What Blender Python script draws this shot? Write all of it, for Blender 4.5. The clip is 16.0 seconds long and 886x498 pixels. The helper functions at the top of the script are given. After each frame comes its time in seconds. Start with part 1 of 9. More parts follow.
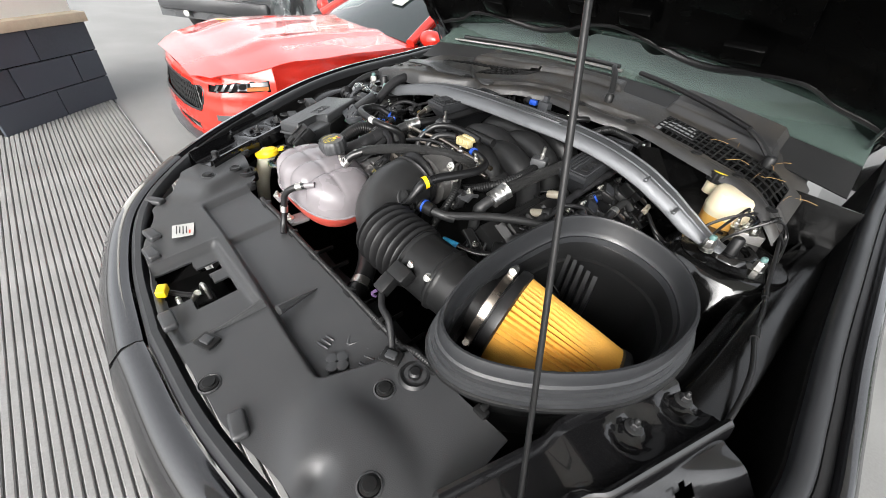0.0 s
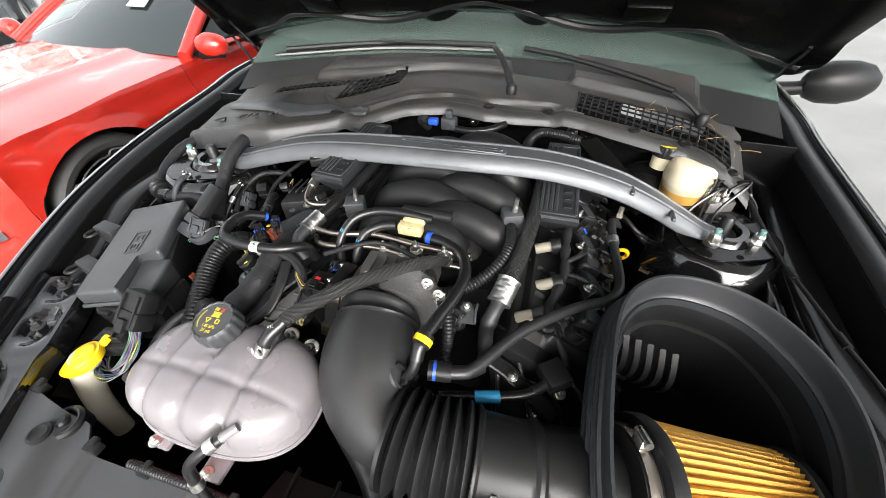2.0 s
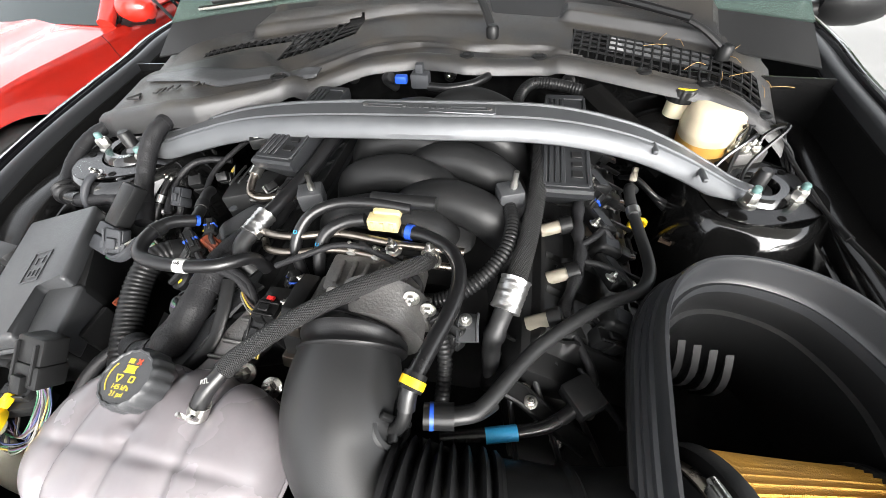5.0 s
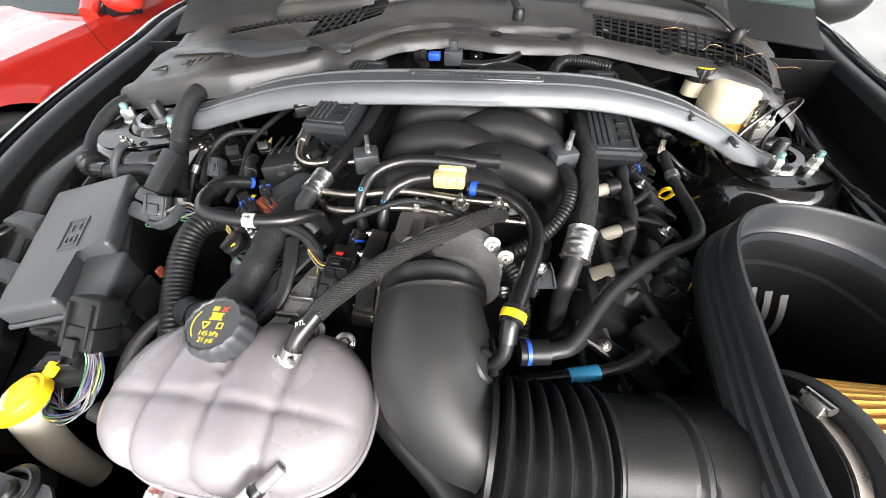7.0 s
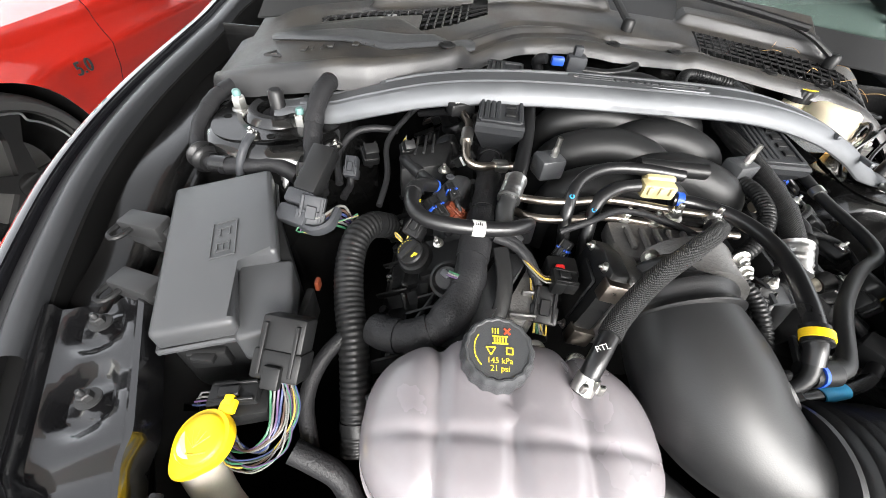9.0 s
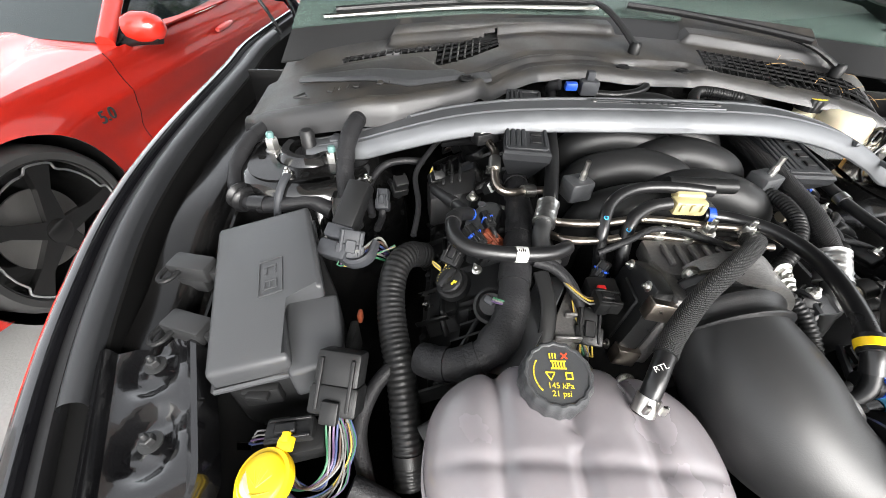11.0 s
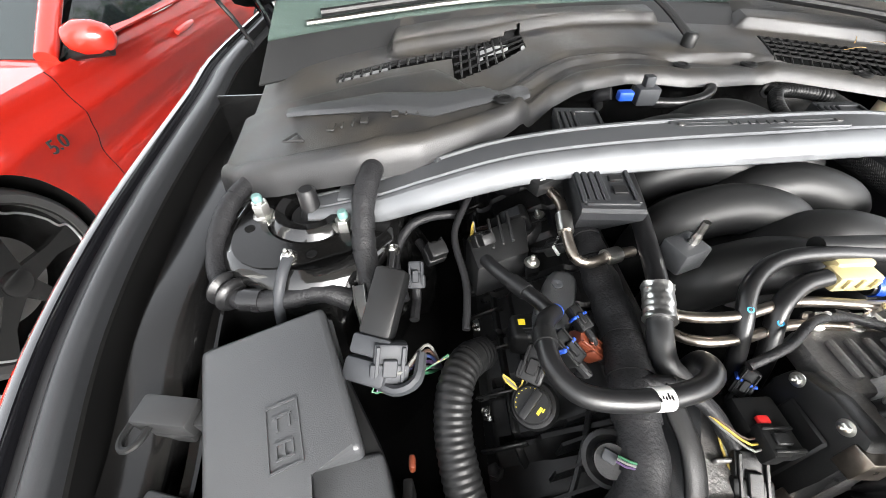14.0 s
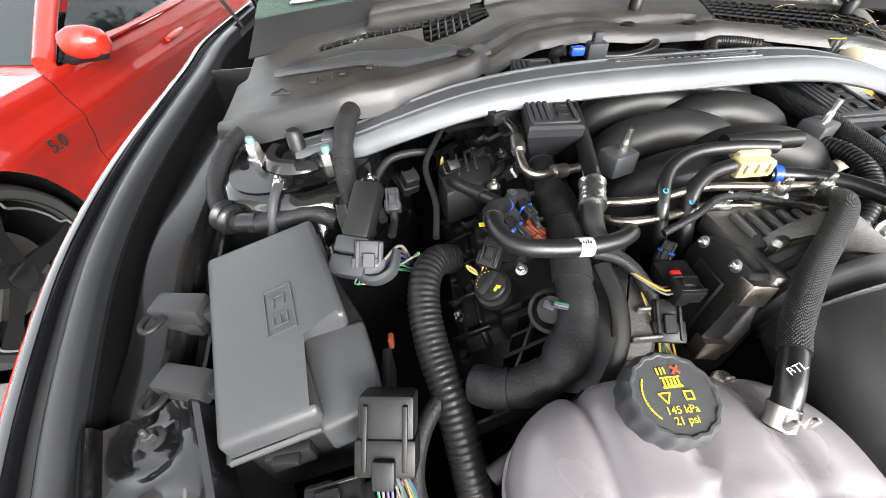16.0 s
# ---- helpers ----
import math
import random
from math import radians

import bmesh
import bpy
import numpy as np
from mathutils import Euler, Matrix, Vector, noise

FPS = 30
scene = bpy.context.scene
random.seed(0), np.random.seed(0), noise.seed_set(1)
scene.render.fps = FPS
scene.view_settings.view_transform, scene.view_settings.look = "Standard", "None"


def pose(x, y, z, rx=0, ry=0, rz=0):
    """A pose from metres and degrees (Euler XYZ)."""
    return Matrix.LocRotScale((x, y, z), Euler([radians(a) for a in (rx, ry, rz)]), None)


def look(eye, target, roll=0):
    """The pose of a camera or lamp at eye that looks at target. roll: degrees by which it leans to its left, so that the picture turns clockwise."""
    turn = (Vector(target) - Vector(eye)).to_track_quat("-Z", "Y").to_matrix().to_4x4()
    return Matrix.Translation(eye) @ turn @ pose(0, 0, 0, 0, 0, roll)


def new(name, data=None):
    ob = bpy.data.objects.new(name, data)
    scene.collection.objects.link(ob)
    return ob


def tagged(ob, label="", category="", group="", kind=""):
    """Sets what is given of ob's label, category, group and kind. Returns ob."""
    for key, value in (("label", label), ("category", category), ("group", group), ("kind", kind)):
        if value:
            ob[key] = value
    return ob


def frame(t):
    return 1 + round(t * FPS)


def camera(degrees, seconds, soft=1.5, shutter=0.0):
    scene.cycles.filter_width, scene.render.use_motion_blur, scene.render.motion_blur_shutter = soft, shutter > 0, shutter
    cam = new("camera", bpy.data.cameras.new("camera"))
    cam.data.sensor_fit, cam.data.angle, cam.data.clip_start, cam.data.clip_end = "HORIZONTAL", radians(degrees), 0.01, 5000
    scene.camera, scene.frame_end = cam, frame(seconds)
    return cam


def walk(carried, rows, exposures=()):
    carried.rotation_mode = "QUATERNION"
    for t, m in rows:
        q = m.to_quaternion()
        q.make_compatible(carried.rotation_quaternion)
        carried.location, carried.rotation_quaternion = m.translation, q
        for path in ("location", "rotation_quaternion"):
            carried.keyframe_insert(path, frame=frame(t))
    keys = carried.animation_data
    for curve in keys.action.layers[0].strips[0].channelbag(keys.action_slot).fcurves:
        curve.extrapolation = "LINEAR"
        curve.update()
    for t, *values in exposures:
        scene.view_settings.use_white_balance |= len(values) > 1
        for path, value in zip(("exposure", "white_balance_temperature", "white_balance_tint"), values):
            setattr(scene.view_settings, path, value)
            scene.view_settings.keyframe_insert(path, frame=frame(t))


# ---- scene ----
cam = camera(100.0, 16.0, 0.6)
PATH = [
    (0, 0.5485, -0.8414, 1.3077, 51.71, -5.20, 46.77),
    (0.5, 0.4082, -0.7720, 1.3379, 50.47, -1.50, 30.95),
    (1, 0.2574, -0.7603, 1.3729, 49.46, -0.91, 19.31),
    (1.5, 0.1940, -0.6886, 1.3598, 48.55, -0.05, 17.08),
    (2, 0.1725, -0.6439, 1.3570, 47.60, 1.02, 15.70),
    (2.5, 0.0902, -0.5823, 1.3550, 46.80, 0.56, 14.10),
    (3, 0.0535, -0.5417, 1.3602, 45.83, 0.43, 12.21),
    (3.5, 0.0729, -0.5113, 1.3526, 44.48, 2.11, 11.38),
    (4, 0.0793, -0.5277, 1.3192, 44.61, 2.54, 10.15),
    (4.2, 0.1151, -0.5216, 1.3127, 44.17, 2.89, 10.41),
    (6.3, 0.1475, -0.5443, 1.2851, 40.59, 3.11, 10.40),
    (6.5, 0.1362, -0.5650, 1.2872, 41.85, 2.08, 9.65),
    (7, 0.0310, -0.5966, 1.2605, 43.09, 0.89, 7.26),
    (7.5, -0.1490, -0.6170, 1.2417, 44.21, -1.43, 4.34),
    (8, -0.2100, -0.6031, 1.2338, 44.24, -2.65, 3.62),
    (8.5, -0.2356, -0.5941, 1.2365, 44.10, -3.28, 3.68),
    (9, -0.2806, -0.5941, 1.2266, 44.28, -4.16, 3.51),
    (9.2, -0.3115, -0.5733, 1.2425, 40.84, -6.70, 1.10),
    (11.3, -0.3275, -0.5993, 1.2348, 49.90, -0.75, 1.91),
    (11.5, -0.3778, -0.5751, 1.1996, 51.01, -0.18, 0.92),
    (12, -0.4949, -0.5071, 1.1905, 49.02, -0.61, -1.97),
    (12.5, -0.4783, -0.4728, 1.1652, 47.90, -1.29, -1.55),
    (13, -0.5088, -0.4554, 1.1627, 46.90, -2.44, -1.78),
    (13.5, -0.4651, -0.4318, 1.1971, 45.93, -1.48, -1.57),
    (14, -0.4019, -0.4108, 1.2330, 45.28, 0.65, -2.19),
    (14.5, -0.4271, -0.3979, 1.2172, 45.17, 1.03, -3.06),
    (15, -0.4607, -0.4175, 1.2190, 45.16, 1.28, -4.48),
    (15.5, -0.3945, -0.4751, 1.2211, 45.38, 2.28, -4.36),
    (16, -0.3779, -0.5341, 1.1976, 46.32, 2.20, -4.39),
]
walk(cam, [(t, pose(x, y, z, rx, ry, rz)) for t, x, y, z, rx, ry, rz in PATH], [(0.0, -0.97), (1.5, -0.80), (3.0, -0.46), (4.0, -0.38), (7.0, -0.40), (9.0, -0.34), (11.5, -0.5), (12.2, -0.5), (13.5, -0.08), (16.0, -0.12)])
SKY, SUN = 1.05, 0.3

# ---- world, sun, exposure ----
world = bpy.data.worlds.new("sky")
scene.world = world
world.use_nodes = True
wn, wl = world.node_tree.nodes, world.node_tree.links
sky = wn.new("ShaderNodeTexSky")
sky.sky_type, sky.sun_disc = "NISHITA", False
sky.sun_elevation, sky.sun_rotation = radians(32), radians(152)
sky.air_density, sky.dust_density, sky.ozone_density = 1.0, 5.0, 1.0
grey = wn.new("ShaderNodeHueSaturation")
grey.inputs["Saturation"].default_value = 0.15
wl.new(sky.outputs[0], grey.inputs["Color"])
wl.new(grey.outputs[0], wn["Background"].inputs[0])
wn["Background"].inputs[1].default_value = SKY
sun = new("sun", bpy.data.lights.new("sun", "SUN"))
sun.data.energy, sun.data.angle, sun.data.color = SUN, radians(40), (1.0, 0.97, 0.93)
sun.matrix_world = look((4, -7.5, 5.5), (0, 0, 0))

# ---- materials ----
def mat(name, color, rough=0.5, metal=0.0, bump=0.0, bscale=400.0, var=0.15, vscale=6.0, coat=0.0, spec=0.5, dust=0.0, dustcol=(0.3, 0.27, 0.22), rvar=0.12, wave=None, trans=0.0, sss=0.0, piece=0.0):
    """Principled material with tone variation at two scales, roughness variation, grain bump and optional dust."""
    m = bpy.data.materials.new(name)
    m.use_nodes = True
    n, l = m.node_tree.nodes, m.node_tree.links
    b = n["Principled BSDF"]
    tc = n.new("ShaderNodeTexCoord")
    big = n.new("ShaderNodeTexNoise")
    big.inputs["Scale"].default_value, big.inputs["Detail"].default_value = vscale, 6
    l.new(tc.outputs["Object"], big.inputs["Vector"])
    fine = n.new("ShaderNodeTexNoise")
    fine.inputs["Scale"].default_value, fine.inputs["Detail"].default_value = bscale, 3
    l.new(tc.outputs["Object"], fine.inputs["Vector"])
    add = n.new("ShaderNodeMath")
    add.operation = "MULTIPLY_ADD"
    l.new(fine.outputs["Fac"], add.inputs[0])
    add.inputs[1].default_value = 0.4
    l.new(big.outputs["Fac"], add.inputs[2])
    src = add.outputs[0]
    if piece:
        oi = n.new("ShaderNodeObjectInfo")
        ad2 = n.new("ShaderNodeMath")
        ad2.operation = "MULTIPLY_ADD"
        l.new(oi.outputs["Random"], ad2.inputs[0])
        ad2.inputs[1].default_value = piece
        l.new(src, ad2.inputs[2])
        src = ad2.outputs[0]
    ramp = n.new("ShaderNodeMapRange")
    ramp.inputs["From Min"].default_value, ramp.inputs["From Max"].default_value = 0.4, 1.0
    ramp.inputs["To Min"].default_value, ramp.inputs["To Max"].default_value = 1 - var, 1 + var
    l.new(src, ramp.inputs["Value"])
    mul = n.new("ShaderNodeVectorMath")
    mul.operation = "SCALE"
    mul.inputs[0].default_value = color[:3]
    l.new(ramp.outputs[0], mul.inputs["Scale"])
    col = mul.outputs[0]
    rr = n.new("ShaderNodeMapRange")
    rr.inputs["From Min"].default_value, rr.inputs["From Max"].default_value = 0.3, 0.7
    rr.inputs["To Min"].default_value, rr.inputs["To Max"].default_value = max(0.02, rough - rvar * rough), min(1, rough + rvar)
    l.new(big.outputs["Fac"], rr.inputs["Value"])
    rout = rr.outputs[0]
    if dust:
        geo = n.new("ShaderNodeNewGeometry")
        sep = n.new("ShaderNodeSeparateXYZ")
        l.new(geo.outputs["Normal"], sep.inputs[0])
        dn = n.new("ShaderNodeTexNoise")
        dn.inputs["Scale"].default_value, dn.inputs["Detail"].default_value = 14, 8
        l.new(tc.outputs["Object"], dn.inputs["Vector"])
        up = n.new("ShaderNodeMapRange")
        up.inputs["From Min"].default_value, up.inputs["From Max"].default_value = 0.3, 1.0
        l.new(sep.outputs["Z"], up.inputs["Value"])
        pat = n.new("ShaderNodeMapRange")
        pat.inputs["From Min"].default_value, pat.inputs["From Max"].default_value = 0.35, 0.75
        l.new(dn.outputs["Fac"], pat.inputs["Value"])
        fac = n.new("ShaderNodeMath")
        fac.operation = "MULTIPLY"
        l.new(up.outputs[0], fac.inputs[0])
        l.new(pat.outputs[0], fac.inputs[1])
        fac2 = n.new("ShaderNodeMath")
        fac2.operation = "MULTIPLY"
        fac2.inputs[1].default_value = dust
        l.new(fac.outputs[0], fac2.inputs[0])
        mix = n.new("ShaderNodeMix")
        mix.data_type = "RGBA"
        l.new(fac2.outputs[0], mix.inputs["Factor"])
        l.new(col, mix.inputs["A"])
        mix.inputs["B"].default_value = (*dustcol, 1)
        col = mix.outputs["Result"]
        rm = n.new("ShaderNodeMath")
        rm.operation = "MULTIPLY_ADD"
        rm.use_clamp = True
        l.new(fac2.outputs[0], rm.inputs[0])
        rm.inputs[1].default_value = 0.6
        l.new(rout, rm.inputs[2])
        rout = rm.outputs[0]
    l.new(col, b.inputs["Base Color"])
    l.new(rout, b.inputs["Roughness"])
    b.inputs["Metallic"].default_value = metal
    b.inputs["Specular IOR Level"].default_value = spec
    b.inputs["Coat Weight"].default_value = coat
    b.inputs["Coat Roughness"].default_value = 0.03
    b.inputs["Transmission Weight"].default_value = trans
    if sss:
        b.inputs["Subsurface Weight"].default_value = sss
        b.inputs["Subsurface Radius"].default_value = (0.02, 0.015, 0.015)
        b.inputs["Subsurface Scale"].default_value = 1.0
    if bump:
        bp = n.new("ShaderNodeBump")
        bp.inputs["Strength"].default_value, bp.inputs["Distance"].default_value = bump, 0.001
        l.new(fine.outputs["Fac"], bp.inputs["Height"])
        l.new(bp.outputs[0], b.inputs["Normal"])
    return m


PLASTIC = mat("black_plastic", (0.0095, 0.0097, 0.010), 0.31, spec=0.25, bump=0.15, bscale=900, dust=0.05, dustcol=(0.09, 0.085, 0.08))
PLASTIC_SATIN = mat("satin_black_plastic", (0.017, 0.0173, 0.0178), 0.40, spec=0.45, bump=0.10, bscale=700, dust=0.03, dustcol=(0.09, 0.085, 0.08))
PLASTIC_GREY = mat("grey_plastic", (0.041, 0.0425, 0.045), 0.32, bump=0.3, bscale=1100, dust=0.06, dustcol=(0.13, 0.13, 0.12))
COVER = mat("cover_plastic", (0.036, 0.037, 0.039), 0.31, bump=0.3, bscale=1000, dust=0.06, dustcol=(0.12, 0.115, 0.105))
COWL = mat("cowl_plastic", (0.022, 0.022, 0.0227), 0.33, bump=0.4, bscale=900, dust=0.30, dustcol=(0.105, 0.088, 0.062))
RUBBER = mat("rubber", (0.0085, 0.0085, 0.009), 0.36, spec=0.4, bump=0.15, bscale=600, dust=0.03, dustcol=(0.1, 0.1, 0.1))
RUBBER_GREY = mat("seal_rubber", (0.022, 0.023, 0.025), 0.33, bump=0.15, bscale=700)
HOSE = mat("hose_rubber", (0.0085, 0.0085, 0.009), 0.26, bump=0.08, bscale=500)
TAPE = mat("cloth_tape", (0.011, 0.011, 0.012), 0.5, spec=0.3, bump=0.8, bscale=350)
PAINT_BLACK = mat("black_paint", (0.004, 0.004, 0.005), 0.10, spec=0.8, coat=1.0, var=0.05, bump=0.0)
BAY_PAINT = mat("bay_paint", (0.0040, 0.0040, 0.0041), 0.14, coat=0.15, spec=0.28, var=0.3, dust=0.05, dustcol=(0.05, 0.043, 0.033), bump=0.2, bscale=32)
HOOD_UNDER = mat("hood_under_paint", (0.0015, 0.0015, 0.0015), 0.22, spec=0.10, dust=0.0, bump=0.3, bscale=160)
RED = mat("red_paint", (0.57, 0.024, 0.013), 0.26, coat=1.0, var=0.015, rvar=0.0)
SILVER = mat("silver_paint", (0.122, 0.127, 0.134), 0.47, metal=0.6, var=0.12, vscale=30, bump=0.15, bscale=900, coat=0.06)
ALU = mat("cast_aluminium", (0.20, 0.195, 0.19), 0.48, metal=0.85, bump=0.8, bscale=320, var=0.3)
STEEL = mat("zinc_steel", (0.62, 0.61, 0.58), 0.25, metal=1.0, var=0.1)
PIPE = mat("bronzed_steel_pipe", (0.30, 0.265, 0.23), 0.28, metal=1.0, var=0.2, vscale=40)
CRIMP = mat("crimp_ferrule", (0.66, 0.66, 0.65), 0.3, metal=1.0, var=0.15, bump=0.5, bscale=150)
TANK = mat("milky_tank_plastic", (0.20, 0.185, 0.195), 0.20, var=0.12, vscale=9, bump=0.18, bscale=60, spec=0.6, sss=0.1)
COOLANT = mat("red_coolant_plastic", (0.34, 0.055, 0.04), 0.3, var=0.12, sss=0.2)
WASHER = mat("washer_neck_plastic", (0.55, 0.52, 0.42), 0.45, var=0.1, sss=0.2)
YELLOW = mat("yellow_plastic", (0.85, 0.56, 0.01), 0.38, var=0.06, bump=0.15)
YELLOW_PRINT = mat("yellow_print", (0.75, 0.58, 0.03), 0.5)
RED_PRINT = mat("red_print", (0.6, 0.06, 0.02), 0.5)
FILTER = mat("filter_media", (0.62, 0.33, 0.05), 0.75, bump=0.8, bscale=700, var=0.22, vscale=25)
RESERVOIR = mat("brake_reservoir_plastic", (0.66, 0.58, 0.42), 0.38, var=0.08, sss=0.3)
FLUID = mat("amber_fluid_plastic", (0.62, 0.34, 0.08), 0.35, var=0.12, sss=0.3)
CONN_YELLOW = mat("straw_connector", (0.44, 0.37, 0.19), 0.38)
BLUE = mat("blue_plastic", (0.015, 0.07, 0.42), 0.4)
CYAN = mat("cyan_tape", (0.03, 0.32, 0.6), 0.5)
GREEN = mat("green_plastic", (0.01, 0.35, 0.18), 0.4)
REDCLIP = mat("red_clip", (0.6, 0.02, 0.02), 0.4)
CONN_GREY = mat("grey_connector", (0.034, 0.036, 0.040), 0.55, spec=0.3)
WHITE_PRINT = mat("white_print", (0.5, 0.5, 0.48), 0.55)
WIRE_YELLOW = mat("wire_yellow", (0.42, 0.30, 0.05), 0.4)
WIRES = [mat("wire_" + nm, c, 0.4) for nm, c in (("green", (0.025, 0.11, 0.055)), ("grey", (0.10, 0.10, 0.10)), ("violet", (0.07, 0.04, 0.10)), ("blue", (0.03, 0.045, 0.12)), ("brown", (0.06, 0.035, 0.025)), ("white", (0.14, 0.14, 0.13)))]
TYRE = mat("tyre_rubber", (0.018, 0.018, 0.018), 0.65, bump=0.4, bscale=200)
RIM = mat("gloss_black_rim", (0.006, 0.006, 0.006), 0.16, coat=0.15, spec=0.35)
RIM_EDGE = mat("machined_rim", (0.7, 0.7, 0.7), 0.25, metal=1.0)
GLASSY = mat("dark_car_glass", (0.02, 0.028, 0.028), 0.03, spec=0.9, var=0.02, rvar=0.02)
CONCRETE = mat("concrete", (0.20, 0.20, 0.195), 0.75, bump=0.8, bscale=120, var=0.25, vscale=1.5)
MAT_RUBBER = mat("ribbed_mat", (0.20, 0.198, 0.194), 0.6, bump=1.0, bscale=140, var=0.3, vscale=2.5)
TILE = mat("slate_tile", (0.03, 0.036, 0.048), 0.4, bump=0.5, bscale=60, var=0.3, vscale=4, piece=0.5)
PLASTER = mat("white_plaster", (0.74, 0.74, 0.70), 0.8, bump=0.3, bscale=90, var=0.05)
STONE = mat("sandstone_cap", (0.45, 0.38, 0.28), 0.8, bump=0.5, bscale=60)
SUV_PAINT = mat("grey_suv_paint", (0.10, 0.105, 0.11), 0.25, metal=0.5, coat=0.8)
WHITE_PAINT = mat("white_car_paint", (0.75, 0.76, 0.77), 0.25, coat=0.8, var=0.03)
LAMP_RED = mat("tail_lamp_red", (0.6, 0.02, 0.01), 0.15, coat=1.0)
LAMP_CLEAR = mat("headlamp_lens", (0.11, 0.115, 0.12), 0.10, coat=1.0, metal=0.5)
AMBER = mat("amber_lens", (0.28, 0.08, 0.01), 0.15, coat=1.0)
FRAME_WHITE = mat("white_aluminium_frame", (0.72, 0.73, 0.74), 0.4)
# flat near-black: deep shade of recesses and hidden faces put into the colour
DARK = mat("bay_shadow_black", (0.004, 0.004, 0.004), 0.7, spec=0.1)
STRUT_PAINT = mat("strut_paint", (0.0045, 0.0045, 0.005), 0.13, coat=0.7, spec=0.6, var=0.25, dust=0.02, dustcol=(0.10, 0.095, 0.09), bump=0.10, bscale=50)
RUNNER = mat("runner_plastic", (0.0105, 0.0107, 0.011), 0.38, spec=0.32, bump=0.10, bscale=700, dust=0.02, dustcol=(0.09, 0.085, 0.08))
COIL = mat("coil_cover_plastic", (0.021, 0.022, 0.024), 0.36, spec=0.4, bump=0.3, bscale=1000, dust=0.04, dustcol=(0.10, 0.10, 0.095))
ORANGE = mat("orange_plastic", (0.14, 0.03, 0.012), 0.4)
BEIGE = mat("beige_plastic", (0.24, 0.215, 0.17), 0.45)
RUST = mat("rusty_steel", (0.05, 0.03, 0.018), 0.6, var=0.5, vscale=40, bump=0.6, bscale=200)
LEAF = mat("leaf", (0.06, 0.11, 0.03), 0.6, var=0.4, vscale=3)
BARK = mat("bark", (0.12, 0.09, 0.06), 0.9, bump=1.0, bscale=40)
TWIG = mat("dry_grass", (0.45, 0.28, 0.11), 0.8)


def braid_material():
    m = mat("braided_sleeve", (0.02, 0.02, 0.021), 0.45)
    n, l = m.node_tree.nodes, m.node_tree.links
    b = n["Principled BSDF"]
    uv = n.new("ShaderNodeUVMap")
    outs = []
    for ang in (45, -45):
        mp = n.new("ShaderNodeMapping")
        mp.inputs["Rotation"].default_value = (0, 0, radians(ang))
        l.new(uv.outputs[0], mp.inputs["Vector"])
        w = n.new("ShaderNodeTexWave")
        w.inputs["Scale"].default_value = 140
        l.new(mp.outputs[0], w.inputs["Vector"])
        outs.append(w.outputs["Fac"])
    mx = n.new("ShaderNodeMath")
    mx.operation = "MULTIPLY"
    l.new(outs[0], mx.inputs[0])
    l.new(outs[1], mx.inputs[1])
    bp = n.new("ShaderNodeBump")
    bp.inputs["Strength"].default_value, bp.inputs["Distance"].default_value = 1.0, 0.0016
    l.new(mx.outputs[0], bp.inputs["Height"])
    l.new(bp.outputs[0], b.inputs["Normal"])
    cr = n.new("ShaderNodeMapRange")
    cr.inputs["To Min"].default_value, cr.inputs["To Max"].default_value = 0.006, 0.032
    l.new(mx.outputs[0], cr.inputs["Value"])
    l.new(cr.outputs[0], b.inputs["Base Color"])
    return m


BRAID = braid_material()


def glass_material(name, color, rough=0.0, film=0.0, film_color=(0.4, 0.4, 0.4)):
    """Clear tinted pane with mirror gloss and, where asked, a thin diffuse film whose colour brightens dark glass."""
    m = bpy.data.materials.new(name)
    m.use_nodes = True
    n, l = m.node_tree.nodes, m.node_tree.links
    for x in list(n):
        if x.type == "BSDF_PRINCIPLED":
            n.remove(x)
    tr, gl, mx, fr = n.new("ShaderNodeBsdfTransparent"), n.new("ShaderNodeBsdfGlossy"), n.new("ShaderNodeMixShader"), n.new("ShaderNodeFresnel")
    tr.inputs[0].default_value = (*color, 1)
    gl.inputs["Roughness"].default_value = rough
    fr.inputs["IOR"].default_value = 1.5
    base = tr.outputs[0]
    if film:
        df, m2, nz, mr = n.new("ShaderNodeBsdfDiffuse"), n.new("ShaderNodeMixShader"), n.new("ShaderNodeTexNoise"), n.new("ShaderNodeMapRange")
        df.inputs[0].default_value = (*film_color, 1)
        tc = n.new("ShaderNodeTexCoord")
        nz.inputs["Scale"].default_value, nz.inputs["Detail"].default_value = 5, 8
        l.new(tc.outputs["Object"], nz.inputs["Vector"])
        mr.inputs["To Min"].default_value, mr.inputs["To Max"].default_value = film * 0.75, film * 1.25
        l.new(nz.outputs["Fac"], mr.inputs["Value"])
        l.new(mr.outputs[0], m2.inputs[0])
        l.new(tr.outputs[0], m2.inputs[1])
        l.new(df.outputs[0], m2.inputs[2])
        base = m2.outputs[0]
    l.new(fr.outputs[0], mx.inputs[0])
    l.new(base, mx.inputs[1])
    l.new(gl.outputs[0], mx.inputs[2])
    l.new(mx.outputs[0], n["Material Output"].inputs[0])
    return m


# grey-green film colour stands in for light missing behind the windscreen
WINDSCREEN = glass_material("green_tinted_windscreen", (0.55, 0.72, 0.65), film=0.30, film_color=(0.20, 0.28, 0.25))
PANE = glass_material("shop_glass", (0.85, 0.9, 0.9))
SIDE_GLASS = glass_material("side_glass", (0.25, 0.3, 0.3))

# ---- shape helpers ----
def V(*a):
    return Vector(a)


def thing(name, label, category, group="", kind="", at=(0, 0, 0)):
    ob = new(name)
    ob.empty_display_size = 0.05
    ob.location = at
    return tagged(ob, label, category, group, kind)


